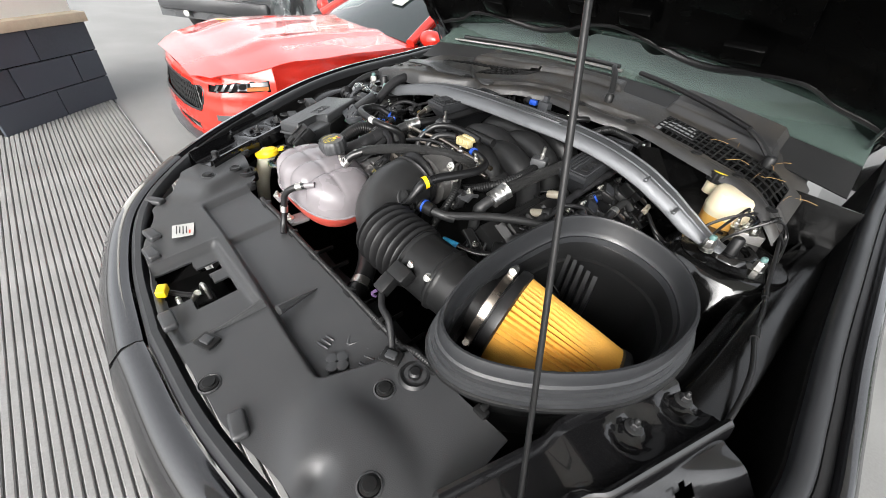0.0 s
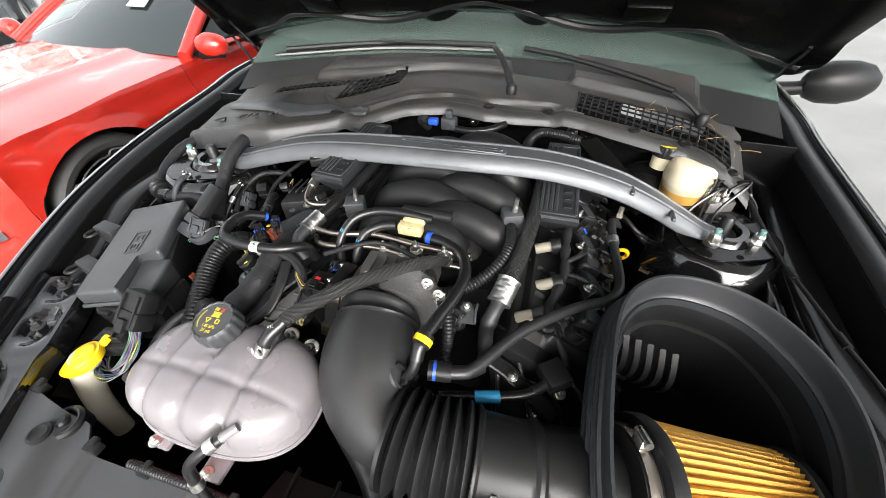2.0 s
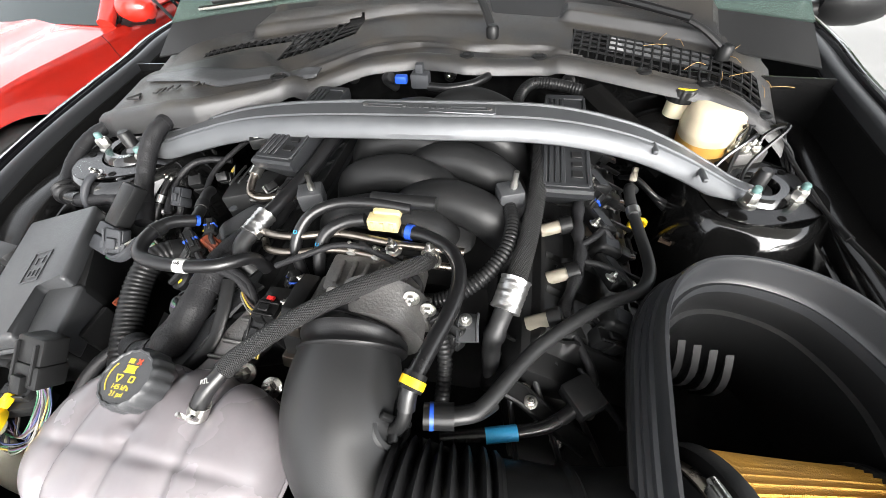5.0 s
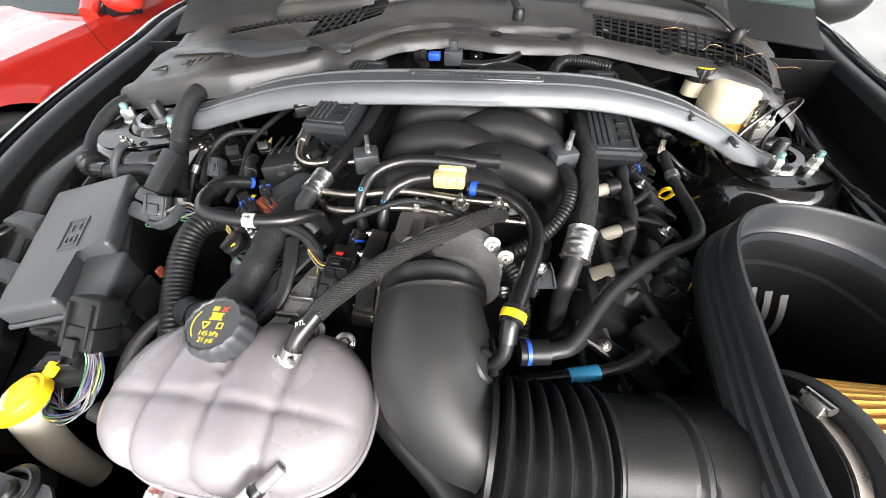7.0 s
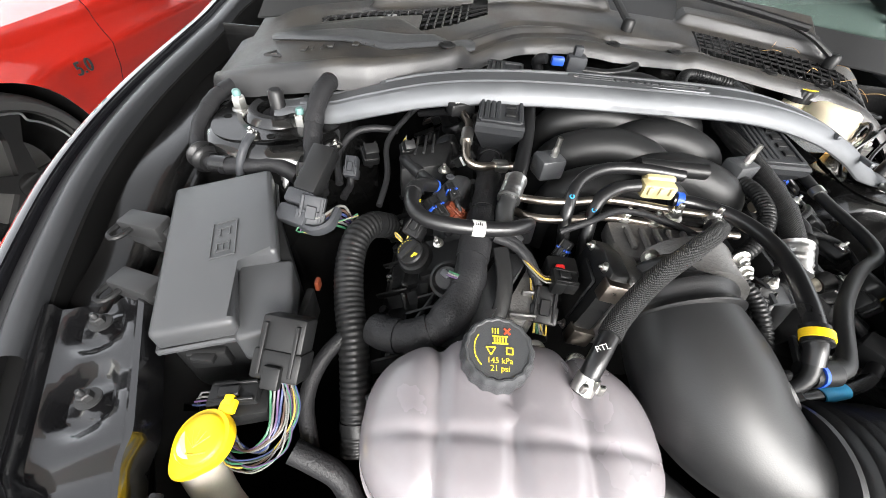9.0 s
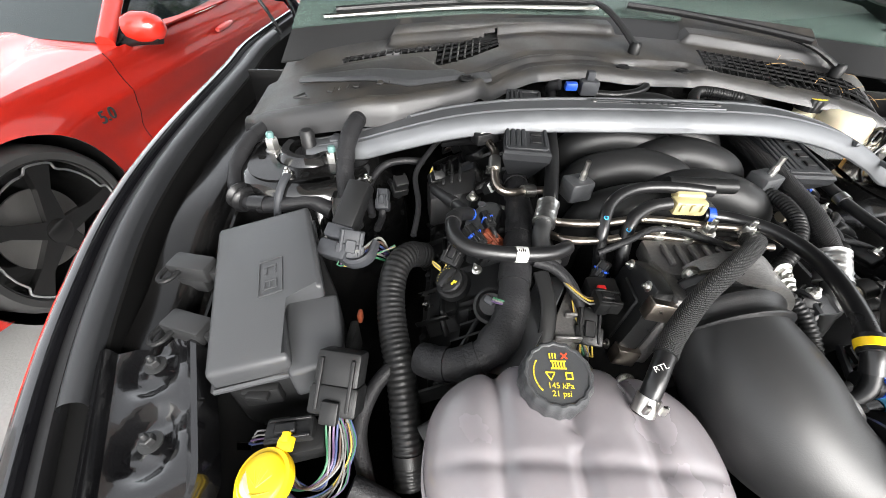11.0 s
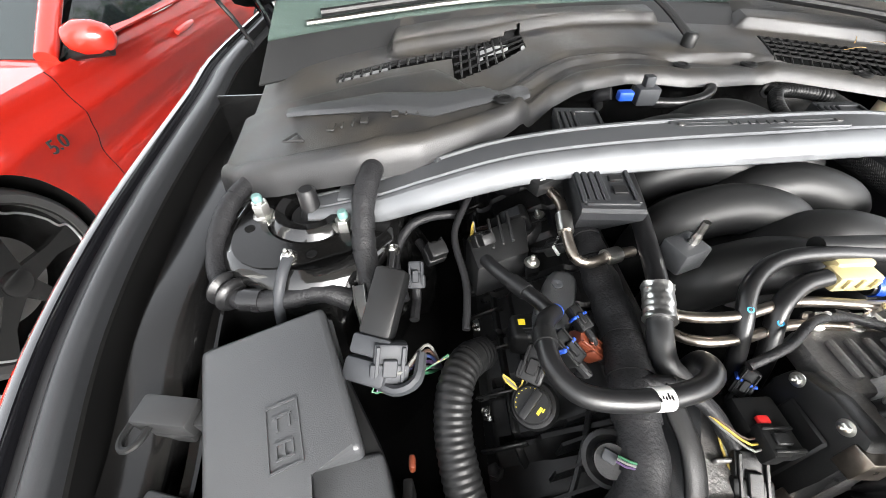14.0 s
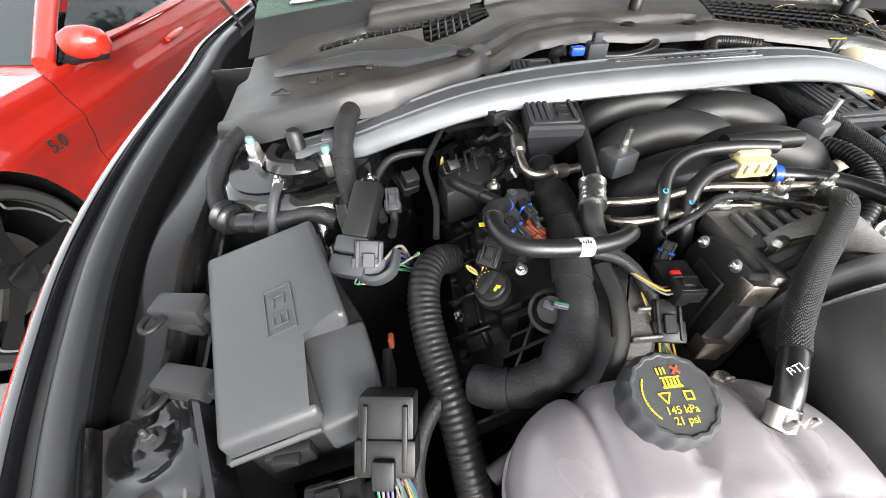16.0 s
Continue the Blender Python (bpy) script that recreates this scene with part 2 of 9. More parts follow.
def finish(bm, name, material, parent=None, label="", angle=40, top=None):
    """Links a bmesh as one mesh object; smooth shading with sharp edges past an angle."""
    me = bpy.data.meshes.new(name)
    bm.normal_update()
    for f in bm.faces:
        f.smooth = True
    for e in bm.edges:
        if len(e.link_faces) == 2 and e.calc_face_angle(0) > radians(angle):
            e.smooth = False
    bm.to_mesh(me)
    bm.free()
    me.materials.append(material)
    ob = new(name, me)
    if parent is not None:
        ob.parent = parent
        ob.matrix_parent_inverse = Matrix.Translation(-Vector(parent.location)) if parent.type == "EMPTY" else Matrix.Identity(4)
    if label:
        ob["label"] = label
    return ob


def part(name, bm, material, parent, label="", angle=40):
    return finish(bm, name, material, parent, label, angle)


def solo(name, bm, material, label, category, group="", kind="", angle=40):
    return tagged(finish(bm, name, material, None, "", angle), label, category, group, kind)


def merge(bm, m=None, verts=None):
    if m is not None:
        bmesh.ops.transform(bm, matrix=m, verts=verts if verts is not None else bm.verts)


def box(bm, c, s, m=None, bevel=0.0, seg=2, taper=1.0):
    """Box of centre c and size s, optionally bevelled, tapered to the top and moved by m."""
    t = bmesh.new()
    bmesh.ops.create_cube(t, size=1)
    for v in t.verts:
        k = taper if v.co.z > 0 else 1
        v.co = V(v.co.x * s[0] * k, v.co.y * s[1] * k, v.co.z * s[2])
    if bevel:
        bmesh.ops.bevel(t, geom=t.edges[:], offset=bevel, segments=seg, profile=0.5, affect="EDGES")
    merge(t, Matrix.Translation(c))
    merge(t, m)
    absorb(bm, t)


def absorb(bm, t):
    me = bpy.data.meshes.new("tmp")
    t.to_mesh(me)
    t.free()
    bm.from_mesh(me)
    bpy.data.meshes.remove(me)


def smooth_path(pts, step=0.006):
    """Catmull-Rom through the points, resampled evenly."""
    p = [Vector(q) for q in pts]
    if len(p) == 2:
        n = max(2, int((p[1] - p[0]).length / step))
        return [p[0].lerp(p[1], i / n) for i in range(n + 1)]
    p = [p[0] * 2 - p[1]] + p + [p[-1] * 2 - p[-2]]
    fine = []
    for i in range(1, len(p) - 2):
        a, b, c, d = p[i - 1 : i + 3]
        for k in range(24):
            t = k / 24
            fine.append(0.5 * ((2 * b) + (c - a) * t + (2 * a - 5 * b + 4 * c - d) * t * t + (3 * b - a - 3 * c + d) * t**3))
    fine.append(p[-2])
    s = [0.0]
    for i in range(1, len(fine)):
        s.append(s[-1] + (fine[i] - fine[i - 1]).length)
    n = max(3, int(s[-1] / step))
    out, j = [], 0
    for i in range(n + 1):
        d = s[-1] * i / n
        while j < len(s) - 2 and s[j + 1] < d:
            j += 1
        w = (d - s[j]) / max(1e-9, s[j + 1] - s[j])
        out.append(fine[j].lerp(fine[j + 1], min(1, w)))
    return out


def tube(bm, pts, r, n=12, step=0.006, cap=True, squash=1.0, up=None):
    """Tube along a smooth path; r is a radius or a function of (distance, total length)."""
    p = smooth_path(pts, step)
    uvl = bm.loops.layers.uv.verify()
    dist = [0.0]
    for i in range(1, len(p)):
        dist.append(dist[-1] + (p[i] - p[i - 1]).length)
    tan = [(p[min(i + 1, len(p) - 1)] - p[max(i - 1, 0)]).normalized() for i in range(len(p))]
    nrm = Vector(up) if up else (V(0, 0, 1) if abs(tan[0].z) < 0.9 else V(1, 0, 0))
    rings = []
    for i, q in enumerate(p):
        nrm = (nrm - tan[i] * nrm.dot(tan[i])).normalized()
        bi = tan[i].cross(nrm)
        rad = r(dist[i], dist[-1]) if callable(r) else r
        rings.append([bm.verts.new(q + (nrm * math.cos(2 * math.pi * k / n) * squash + bi * math.sin(2 * math.pi * k / n)) * rad) for k in range(n)])
    for i in range(len(rings) - 1):
        for k in range(n):
            f = bm.faces.new((rings[i][k], rings[i][(k + 1) % n], rings[i + 1][(k + 1) % n], rings[i + 1][k]))
            for lp, (u, v) in zip(f.loops, ((k, i), (k + 1, i), (k + 1, i + 1), (k, i + 1))):
                lp[uvl].uv = (u / n * 0.1, dist[v] if v < len(dist) else dist[-1])
    if cap:
        bm.faces.new(rings[0][::-1])
        bm.faces.new(rings[-1])
    return p


def corrugated(r, pitch, depth):
    return lambda d, total: r + depth * (0.5 - 0.5 * math.cos(2 * math.pi * d / pitch)) ** 0.6 - depth


def frame_at(origin, axis, up=(0, 0, 1)):
    """Matrix at origin whose z looks along axis."""
    z = Vector(axis).normalized()
    u = Vector(up)
    if abs(z.dot(u)) > 0.98:
        u = V(0, 1, 0)
    x = u.cross(z).normalized()
    y = z.cross(x)
    return Matrix.Translation(origin) @ Matrix((x, y, z)).transposed().to_4x4()


def lathe(bm, prof, m=None, n=24, lobes=0, lobe=0.0, close=True):
    """Turns a profile of (radius, height) about z; lobes ripple the rim."""
    rings = []
    for r, z in prof:
        ring = []
        for k in range(n):
            a = 2 * math.pi * k / n
            rr = r * (1 + lobe * math.cos(lobes * a)) if lobes else r
            ring.append(bm.verts.new(V(rr * math.cos(a), rr * math.sin(a), z)))
        rings.append(ring)
    for i in range(len(rings) - 1):
        for k in range(n):
            bm.faces.new((rings[i][k], rings[i][(k + 1) % n], rings[i + 1][(k + 1) % n], rings[i + 1][k]))
    if close:
        if prof[0][0] > 1e-6:
            bm.faces.new(rings[0][::-1])
        if prof[-1][0] > 1e-6:
            bm.faces.new(rings[-1])
    vs = [v for ring in rings for v in ring]
    if m is not None:
        bmesh.ops.transform(bm, matrix=m, verts=vs)
    return rings


def prism(bm, poly, z0, z1, m=None, bevel=0.0, seg=2):
    """Extruded polygon in the xy plane."""
    t = bmesh.new()
    a = [t.verts.new(V(x, y, z0)) for x, y in poly]
    b = [t.verts.new(V(x, y, z1)) for x, y in poly]
    area = sum(poly[i][0] * poly[(i + 1) % len(poly)][1] - poly[(i + 1) % len(poly)][0] * poly[i][1] for i in range(len(poly)))
    if area < 0:
        a.reverse(), b.reverse()
    t.faces.new(a[::-1])
    t.faces.new(b)
    for i in range(len(a)):
        j = (i + 1) % len(a)
        t.faces.new((a[i], a[j], b[j], b[i]))
    if bevel:
        bmesh.ops.bevel(t, geom=t.edges[:], offset=bevel, segments=seg, profile=0.5, affect="EDGES")
    merge(t, m)
    absorb(bm, t)


def loft(bm, rings, closed=True, cap=True):
    """Skins rings of equal length."""
    rv = [[bm.verts.new(Vector(q)) for q in ring] for ring in rings]
    n = len(rv[0])
    for i in range(len(rv) - 1):
        for k in range(n if closed else n - 1):
            j = (k + 1) % n
            bm.faces.new((rv[i][k], rv[i][j], rv[i + 1][j], rv[i + 1][k]))
    if cap and closed:
        bm.faces.new(rv[0][::-1])
        bm.faces.new(rv[-1])
    return rv


def sheet(bm, fn, us, vs, thick=0.0, keep=None):
    """Grid surface fn(u, v) -> point with thickness; keep(u, v) drops cells for holes."""
    t = bmesh.new()
    g = [[t.verts.new(Vector(fn(u, v))) for v in vs] for u in us]
    for i in range(len(us) - 1):
        for j in range(len(vs) - 1):
            if keep and not keep((us[i] + us[i + 1]) / 2, (vs[j] + vs[j + 1]) / 2):
                continue
            t.faces.new((g[i][j], g[i + 1][j], g[i + 1][j + 1], g[i][j + 1]))
    for v in [v for v in t.verts if not v.link_faces]:
        t.verts.remove(v)
    if thick:
        bmesh.ops.recalc_face_normals(t, faces=t.faces[:])
        bmesh.ops.solidify(t, geom=t.faces[:], thickness=thick)
    absorb(bm, t)


def span(a, b, n):
    return [a + (b - a) * i / (n - 1) for i in range(n)]


def bolt(name, at, axis=(0, 0, 1), r=0.008, h=0.012, material=None, parent=None, label="", washer=1.6):
    """Flanged hex bolt head."""
    bm = bmesh.new()
    m = frame_at(at, axis)
    lathe(bm, [(r * washer, 0), (r * washer, h * 0.2), (r * 1.1, h * 0.3)], m, 20)
    lathe(bm, [(r, h * 0.25), (r, h * 0.9), (r * 0.8, h)], m, 6)
    lathe(bm, [(r * 0.45, h), (r * 0.45, h * 1.5), (r * 0.3, h * 1.6)], m, 10)
    return finish(bm, name, material or STEEL, parent, label)


def text_mesh(name, body, size, m, material, parent=None, depth=0.0004, label=""):
    cu = bpy.data.curves.new(name, "FONT")
    cu.body, cu.size, cu.extrude, cu.align_x, cu.align_y = body, size, depth, "CENTER", "CENTER"
    tmp = bpy.data.objects.new(name, cu)
    me = bpy.data.meshes.new_from_object(tmp)
    bpy.data.objects.remove(tmp)
    bpy.data.curves.remove(cu)
    me.transform(m)
    me.materials.clear()
    me.materials.append(material)
    ob = new(name, me)
    if parent is not None:
        ob.parent = parent
        ob.matrix_parent_inverse = Matrix.Translation(-Vector(parent.location)) if parent.type == "EMPTY" else Matrix.Identity(4)
    if label:
        ob["label"] = label
    return ob

# ---- the place: ground, mat, pillar, showroom ----
bm = bmesh.new()
sheet(bm, lambda u, v: (u, v, 0), [-60, -25, -12, -4, 4, 12, 25, 60], [-60, -25, -12, -4, 4, 12, 25, 60])
ground = solo("ground", bm, CONCRETE, "grey concrete forecourt ground", "ground", kind="structure")

MAT_Y0, MAT_Y1, MAT_X0, MAT_X1 = -5.0, -0.56, -5.2, 4.0
mat_floor = thing("floor", "grey ribbed rubber entrance matting on the ground", "floor mat", kind="structure")
bm = bmesh.new()
box(bm, ((MAT_X0 + MAT_X1) / 2, (MAT_Y0 + MAT_Y1) / 2, 0.004), (MAT_X1 - MAT_X0, MAT_Y1 - MAT_Y0, 0.004))
part("mat_backing", bm, MAT_RUBBER, mat_floor)
rib = bmesh.new()
box(rib, (0, 0, 0), (MAT_X1 - MAT_X0, 0.0215, 0.010), bevel=0.003, seg=1)
rib_me = bpy.data.meshes.new("rib")
for f in rib.faces:
    f.smooth = False
rib.to_mesh(rib_me)
rib.free()
rib_me.materials.append(MAT_RUBBER)
y = MAT_Y1 - 0.02
while y > MAT_Y0 + 0.02:
    o = new("rib", rib_me)
    o.location = ((MAT_X0 + MAT_X1) / 2 + random.uniform(-0.01, 0.01), y, 0.011)
    o.rotation_euler.z = random.uniform(-0.0006, 0.0006)
    o.parent = mat_floor
    y -= 0.0265
bm = bmesh.new()
box(bm, (-1.0, MAT_Y1 + 0.006, 0.006), (10, 0.012, 0.012), bevel=0.002)
solo("trim", bm, STEEL, "thin metal edging strip along the matting", "trim", kind="structure")

# unseen slab added over the black car to cut sky light and reflections
bm = bmesh.new()
box(bm, (1.0, -0.8, 3.75), (5.2, 4.6, 0.3))
solo("ceiling", bm, PLASTER, "unseen pale slab added overhead to block sky light", "ceiling", kind="structure")

# tiled pillar with a pale plaster top
PA, PB = V(-4.03, -0.52, 0), V(-3.38, -1.27, 0)
along = (PB - PA).normalized()
inward = V(along.y, -along.x, 0)
if inward.x > 0:
    inward = -inward
pillar = thing("wall_west", "pillar of pale plaster over dark slate tiles", "wall", kind="structure", at=(PA + inward * 0.4).to_tuple())
plen = (PB - PA).length
PH = 0.62
mp = Matrix((along, inward, V(0, 0, 1))).transposed().to_4x4()
mp.translation = PA
bm = bmesh.new()
box(bm, (plen / 2, 0.46, PH / 2), (plen - 0.03, 0.9, PH), mp)
part("core", bm, DARK, pillar)
bm = bmesh.new()
box(bm, (plen / 2, 0.45, PH + 0.035), (plen + 0.04, 0.96, 0.07), mp, 0.01)
part("coping", bm, STONE, pillar, "weathered sandstone coping strip")
bm = bmesh.new()
box(bm, (plen / 2 - 0.01, 0.48, 1.8 + PH / 2), (plen - 0.06, 0.86, 3.6 - PH), mp, 0.01)
part("shaft", bm, PLASTER, pillar, "pale painted plaster")
tw, th = plen / 2.0, PH / 3
tm = bmesh.new()
box(tm, (0, 0, 0), (tw - 0.008, 0.02, th - 0.008), bevel=0.002, seg=1)
tile_me = bpy.data.meshes.new("tile")
tm.to_mesh(tile_me)
tm.free()
tile_me.materials.append(TILE)
for r in range(3):
    for c in range(-1, 3):
        x0, x1 = (c + 0.5 * (r % 2)) * tw, (c + 1 + 0.5 * (r % 2)) * tw
        x0, x1 = max(0, x0), min(plen, x1)
        if x1 - x0 < 0.05:
            continue
        o = new("tile", tile_me)
        o.matrix_world = mp @ Matrix.LocRotScale(V((x0 + x1) / 2, 0.004 + random.uniform(-0.001, 0.001), (r + 0.5) * th), None, V((x1 - x0 - 0.008) / (tw - 0.008), 1, 1))
        o.parent = pillar
        o.matrix_parent_inverse = Matrix.Translation(-pillar.location)
for r in range(3):
    for c in range(2):
        o = new("tile", tile_me)
        side = mp @ Matrix.Translation((0.0, 0.02 + (c + 0.5) * 0.44, (r + 0.5) * th)) @ Matrix.Rotation(radians(90), 4, "Z") @ Matrix.Diagonal((0.44 / tw, 1, 1, 1))
        o.matrix_world = side
        o.parent = pillar
        o.matrix_parent_inverse = Matrix.Translation(-pillar.location)

# showroom glazing behind the red car
FX, FY = -9.0, 9.0
front = thing("window_1", "tall shop glazing in white aluminium frames", "window", kind="structure", at=(FX, 6.5, 0))
for x0, y0, x1, y1, n in ((-9.6, 3.4, -4.6, 9.2, 9),):
    d = V(x1 - x0, y1 - y0, 0)
    for i in range(n + 1):
        q = V(x0, y0, 0) + d * (i / n)
        bm = bmesh.new()
        box(bm, (q.x, q.y, 2.0), (0.07, 0.09, 4.0), bevel=0.006)
        part("mullion", bm, FRAME_WHITE, front)
    ang = math.atan2(d.y, d.x)
    for z in (0.10, 0.95, 2.2, 3.95):
        bm = bmesh.new()
        box(bm, (0, 0, 0), (d.length, 0.07, 0.08), Matrix.Translation((x0 + d.x / 2, y0 + d.y / 2, z)) @ Matrix.Rotation(ang, 4, "Z"), 0.006)
        part("transom", bm, FRAME_WHITE, front)
    for i in range(n):
        bm = bmesh.new()
        q = V(x0, y0, 0) + d * ((i + 0.5) / n)
        box(bm, (0, 0, 0), (d.length / n - 0.05, 0.008, 3.8), Matrix.Translation((q.x, q.y, 2.0)) @ Matrix.Rotation(ang, 4, "Z"))
        pn = part("pane", bm, PANE, front)
        pn.visible_shadow = False


def simple_car(name, label, paint, m, glass=True, length=4.6, height=1.5, van=False):
    """A parked car seen from afar: body, glasshouse with panes, wheels, lamps."""
    car = thing(name, label, "car", at=m.translation.to_tuple())
    hw = 0.92
    if van:
        prof = [(-0.5, 0.32), (-0.52, 0.62), (-0.48, 1.0), (-0.38, 1.42), (-0.32, 1.70), (0.0, 1.76), (1.6, 1.74), (2.3, 1.60), (2.75, 1.14), (3.7, 1.05), (4.15, 0.85), (4.2, 0.40), (4.1, 0.32)]
    else:
        prof = [(0.0, 0.30), (-0.05, 0.55), (0.05, 0.78), (1.2, 0.95), (1.9, 1.38), (2.6, 1.46), (3.4, 1.42), (4.2, 1.08), (length, 1.02), (length, 0.5), (length - 0.1, 0.3)]
    rings = []
    for k, (fx, inset) in enumerate(((-1, 0.10), (-0.97, 0.02), (-0.6, 0), (0, 0), (0.6, 0), (0.97, 0.02), (1, 0.10))):
        rings.append([m @ V(fx * hw * (1 - max(0, z - 0.95) * 0.28), y + (0.03 if abs(fx) > 0.9 else 0) * (1 if y < 1 else -1), 0.02 + z - inset * (0.3 if z > 0.5 else 0)) for y, z in prof])
    bm = bmesh.new()
    loft(bm, rings)
    bmesh.ops.recalc_face_normals(bm, faces=bm.faces[:])
    part("body", bm, paint, car, angle=30)
    win = [(1.45, 1.0), (2.0, 1.36), (3.3, 1.38), (3.9, 1.05)] if not van else [(-0.20, 1.12), (-0.14, 1.56), (2.1, 1.58), (2.55, 1.15)]
    for s in (-1, 1):
        bm = bmesh.new()
        vs = [bm.verts.new(m @ V(s * (hw * (1 - max(0, z - 0.95) * 0.28) + 0.006), y, z)) for y, z in win]
        bm.faces.new(vs if s > 0 else vs[::-1])
        bmesh.ops.solidify(bm, geom=bm.faces[:], thickness=0.008)
        part("side_window", bm, GLASSY, car)
        for wy in ((0.9, 3.6) if not van else (0.55, 3.25)):
            bm = bmesh.new()
            lathe(bm, [(0.20, -0.11), (0.33, -0.11), (0.355, -0.08), (0.355, 0.08), (0.33, 0.11), (0.2, 0.11)], m @ Matrix.Translation((s * 0.84, wy, 0.355)) @ Matrix.Rotation(radians(90), 4, "Y"), 28, close=False)
            w = part("wheel", bm, TYRE, car)
            bm = bmesh.new()
            lathe(bm, [(0.02, 0.09), (0.2, 0.07), (0.225, 0.10), (0.225, -0.1)], m @ Matrix.Translation((s * 0.84, wy, 0.355)) @ Matrix.Rotation(radians(90 * s), 4, "Y"), 20)
            part("rim", bm, RIM_EDGE, w)
    return car


suv_m = Matrix.Translation((-6.32, 1.41, 0)) @ Matrix.Rotation(radians(45), 4, "Z") @ Matrix.Scale(0.87, 4)
suv = simple_car("parked_suv", "grey family SUV parked facing away, yellow number plate", SUV_PAINT, suv_m, van=True)
bm = bmesh.new()
box(bm, (0, -0.49, 1.28), (1.4, 0.02, 0.42), suv_m @ Matrix.Rotation(radians(0), 4, "X"), 0.01)
part("rear_window", bm, GLASSY, suv)
for s in (-1, 1):
    bm = bmesh.new()
    box(bm, (s * 0.80, -0.50, 0.98), (0.22, 0.10, 0.34), suv_m, 0.03)
    part("tail_lamp", bm, LAMP_RED, suv)
    bm = bmesh.new()
    lathe(bm, [(0.035, 0), (0.045, 0), (0.045, 0.06), (0.035, 0.06)], suv_m @ Matrix.Translation((s * 0.45, -0.53, 0.42)) @ Matrix.Rotation(radians(90), 4, "X"), 14)
    part("exhaust_tip", bm, STEEL, suv)
bm = bmesh.new()
box(bm, (0, -0.535, 0.98), (0.34, 0.02, 0.17), suv_m, 0.004)
part("number_plate", bm, YELLOW, suv, "yellow number plate")
for i in range(3):
    bm = bmesh.new()
    box(bm, ((i - 1) * 0.09, -0.548, 0.985), (0.06, 0.006, 0.045), suv_m)
    part("plate_bar", bm, PLASTIC, suv)
bm = bmesh.new()
box(bm, (0, -0.54, 0.55), (1.7, 0.10, 0.20), suv_m, 0.04)
part("bumper", bm, PLASTIC_GREY, suv)
bm = bmesh.new()
for i in range(7):
    box(bm, (-0.55 + i * 0.05, -0.525, 1.03), (0.03, 0.006, 0.04), suv_m)
part("name_bars", bm, STEEL, suv)

for i, (x, y, a) in enumerate(((-13.5, 7.0, 70), (-11.0, 11.5, 75), (-8.0, 14.5, 82), (-14.5, 2.5, 65))):
    simple_car("parked_car", "white car parked beyond the shop glazing", WHITE_PAINT, Matrix.Translation((x, y, 0)) @ Matrix.Rotation(radians(a), 4, "Z"), van=i % 2 == 1)

# trees beyond, on the far side
def tree(x, y, h, seed):
    rnd = random.Random(seed)
    tr = thing("tree", "leafy green street tree behind the forecourt", "tree", group="street trees", at=(x, y, 0))
    bm = bmesh.new()
    tube(bm, [(x, y, 0), (x + 0.05, y, h * 0.25), (x - 0.05, y + 0.1, h * 0.5), (x, y, h * 0.8)], lambda d, t: 0.16 * (1 - 0.8 * d / t), 8, 0.3)
    for k in range(6):
        a = rnd.uniform(0, 6.28)
        b = V(x, y, h * rnd.uniform(0.35, 0.6))
        tube(bm, [b, b + V(math.cos(a) * h * 0.15, math.sin(a) * h * 0.15, h * 0.12), b + V(math.cos(a) * h * 0.3, math.sin(a) * h * 0.3, h * 0.2)], lambda d, t: 0.06 * (1 - 0.8 * d / t), 6, 0.3)
    part("trunk", bm, BARK, tr)
    verts, faces = [], []
    for k in range(2600):
        c = V(rnd.gauss(0, 1), rnd.gauss(0, 1), rnd.gauss(0, 0.8))
        c = c.normalized() * rnd.uniform(0.35, 1.0) ** 0.6
        c = V(x + c.x * h * 0.36, y + c.y * h * 0.36, h * 0.68 + c.z * h * 0.34)
        c += V(math.sin(c.z * 3 + seed), math.cos(c.x * 2.3 + seed), 0) * 0.25
        e1 = V(rnd.uniform(-1, 1), rnd.uniform(-1, 1), rnd.uniform(-1, 1)).normalized() * 0.11
        e2 = e1.cross(V(rnd.uniform(-1, 1), rnd.uniform(-1, 1), 1)).normalized() * 0.06
        i = len(verts)
        verts += [c - e1, c + e2, c + e1, c - e2]
        faces.append((i, i + 1, i + 2, i + 3))
    me = bpy.data.meshes.new("crown")
    me.from_pydata([v.to_tuple() for v in verts], [], faces)
    me.materials.append(LEAF)
    o = new("crown", me)
    o.parent = tr
    o.matrix_parent_inverse = Matrix.Translation(-tr.location)


for i, (x, y, h) in enumerate(((5.5, 9.5, 4.6), (8.5, 7.5, 5.2), (3.5, 13.0, 5.5), (-12.5, 16.0, 6.0), (-17, 10, 6.5))):
    tree(x, y, h, i + 3)

# ---- the black car: body round the engine bay ----
car = thing("car", "gloss black coupe with its hood propped open", "car", at=(-0.04, 0.6, 0))


def lerp_table(tab, x):
    if x <= tab[0][0]:
        return tab[0][1]
    for (a, p), (b, q) in zip(tab, tab[1:]):
        if x <= b:
            w = (x - a) / (b - a)
            w = w * w * (3 - 2 * w)
            return p + (q - p) * w
    return tab[-1][1]


def line_table(tab, x):
    for (a, p), (b, q) in zip(tab, tab[1:]):
        if x <= b:
            return p + (q - p) * max(0.0, (x - a) / (b - a))
    return tab[-1][1]


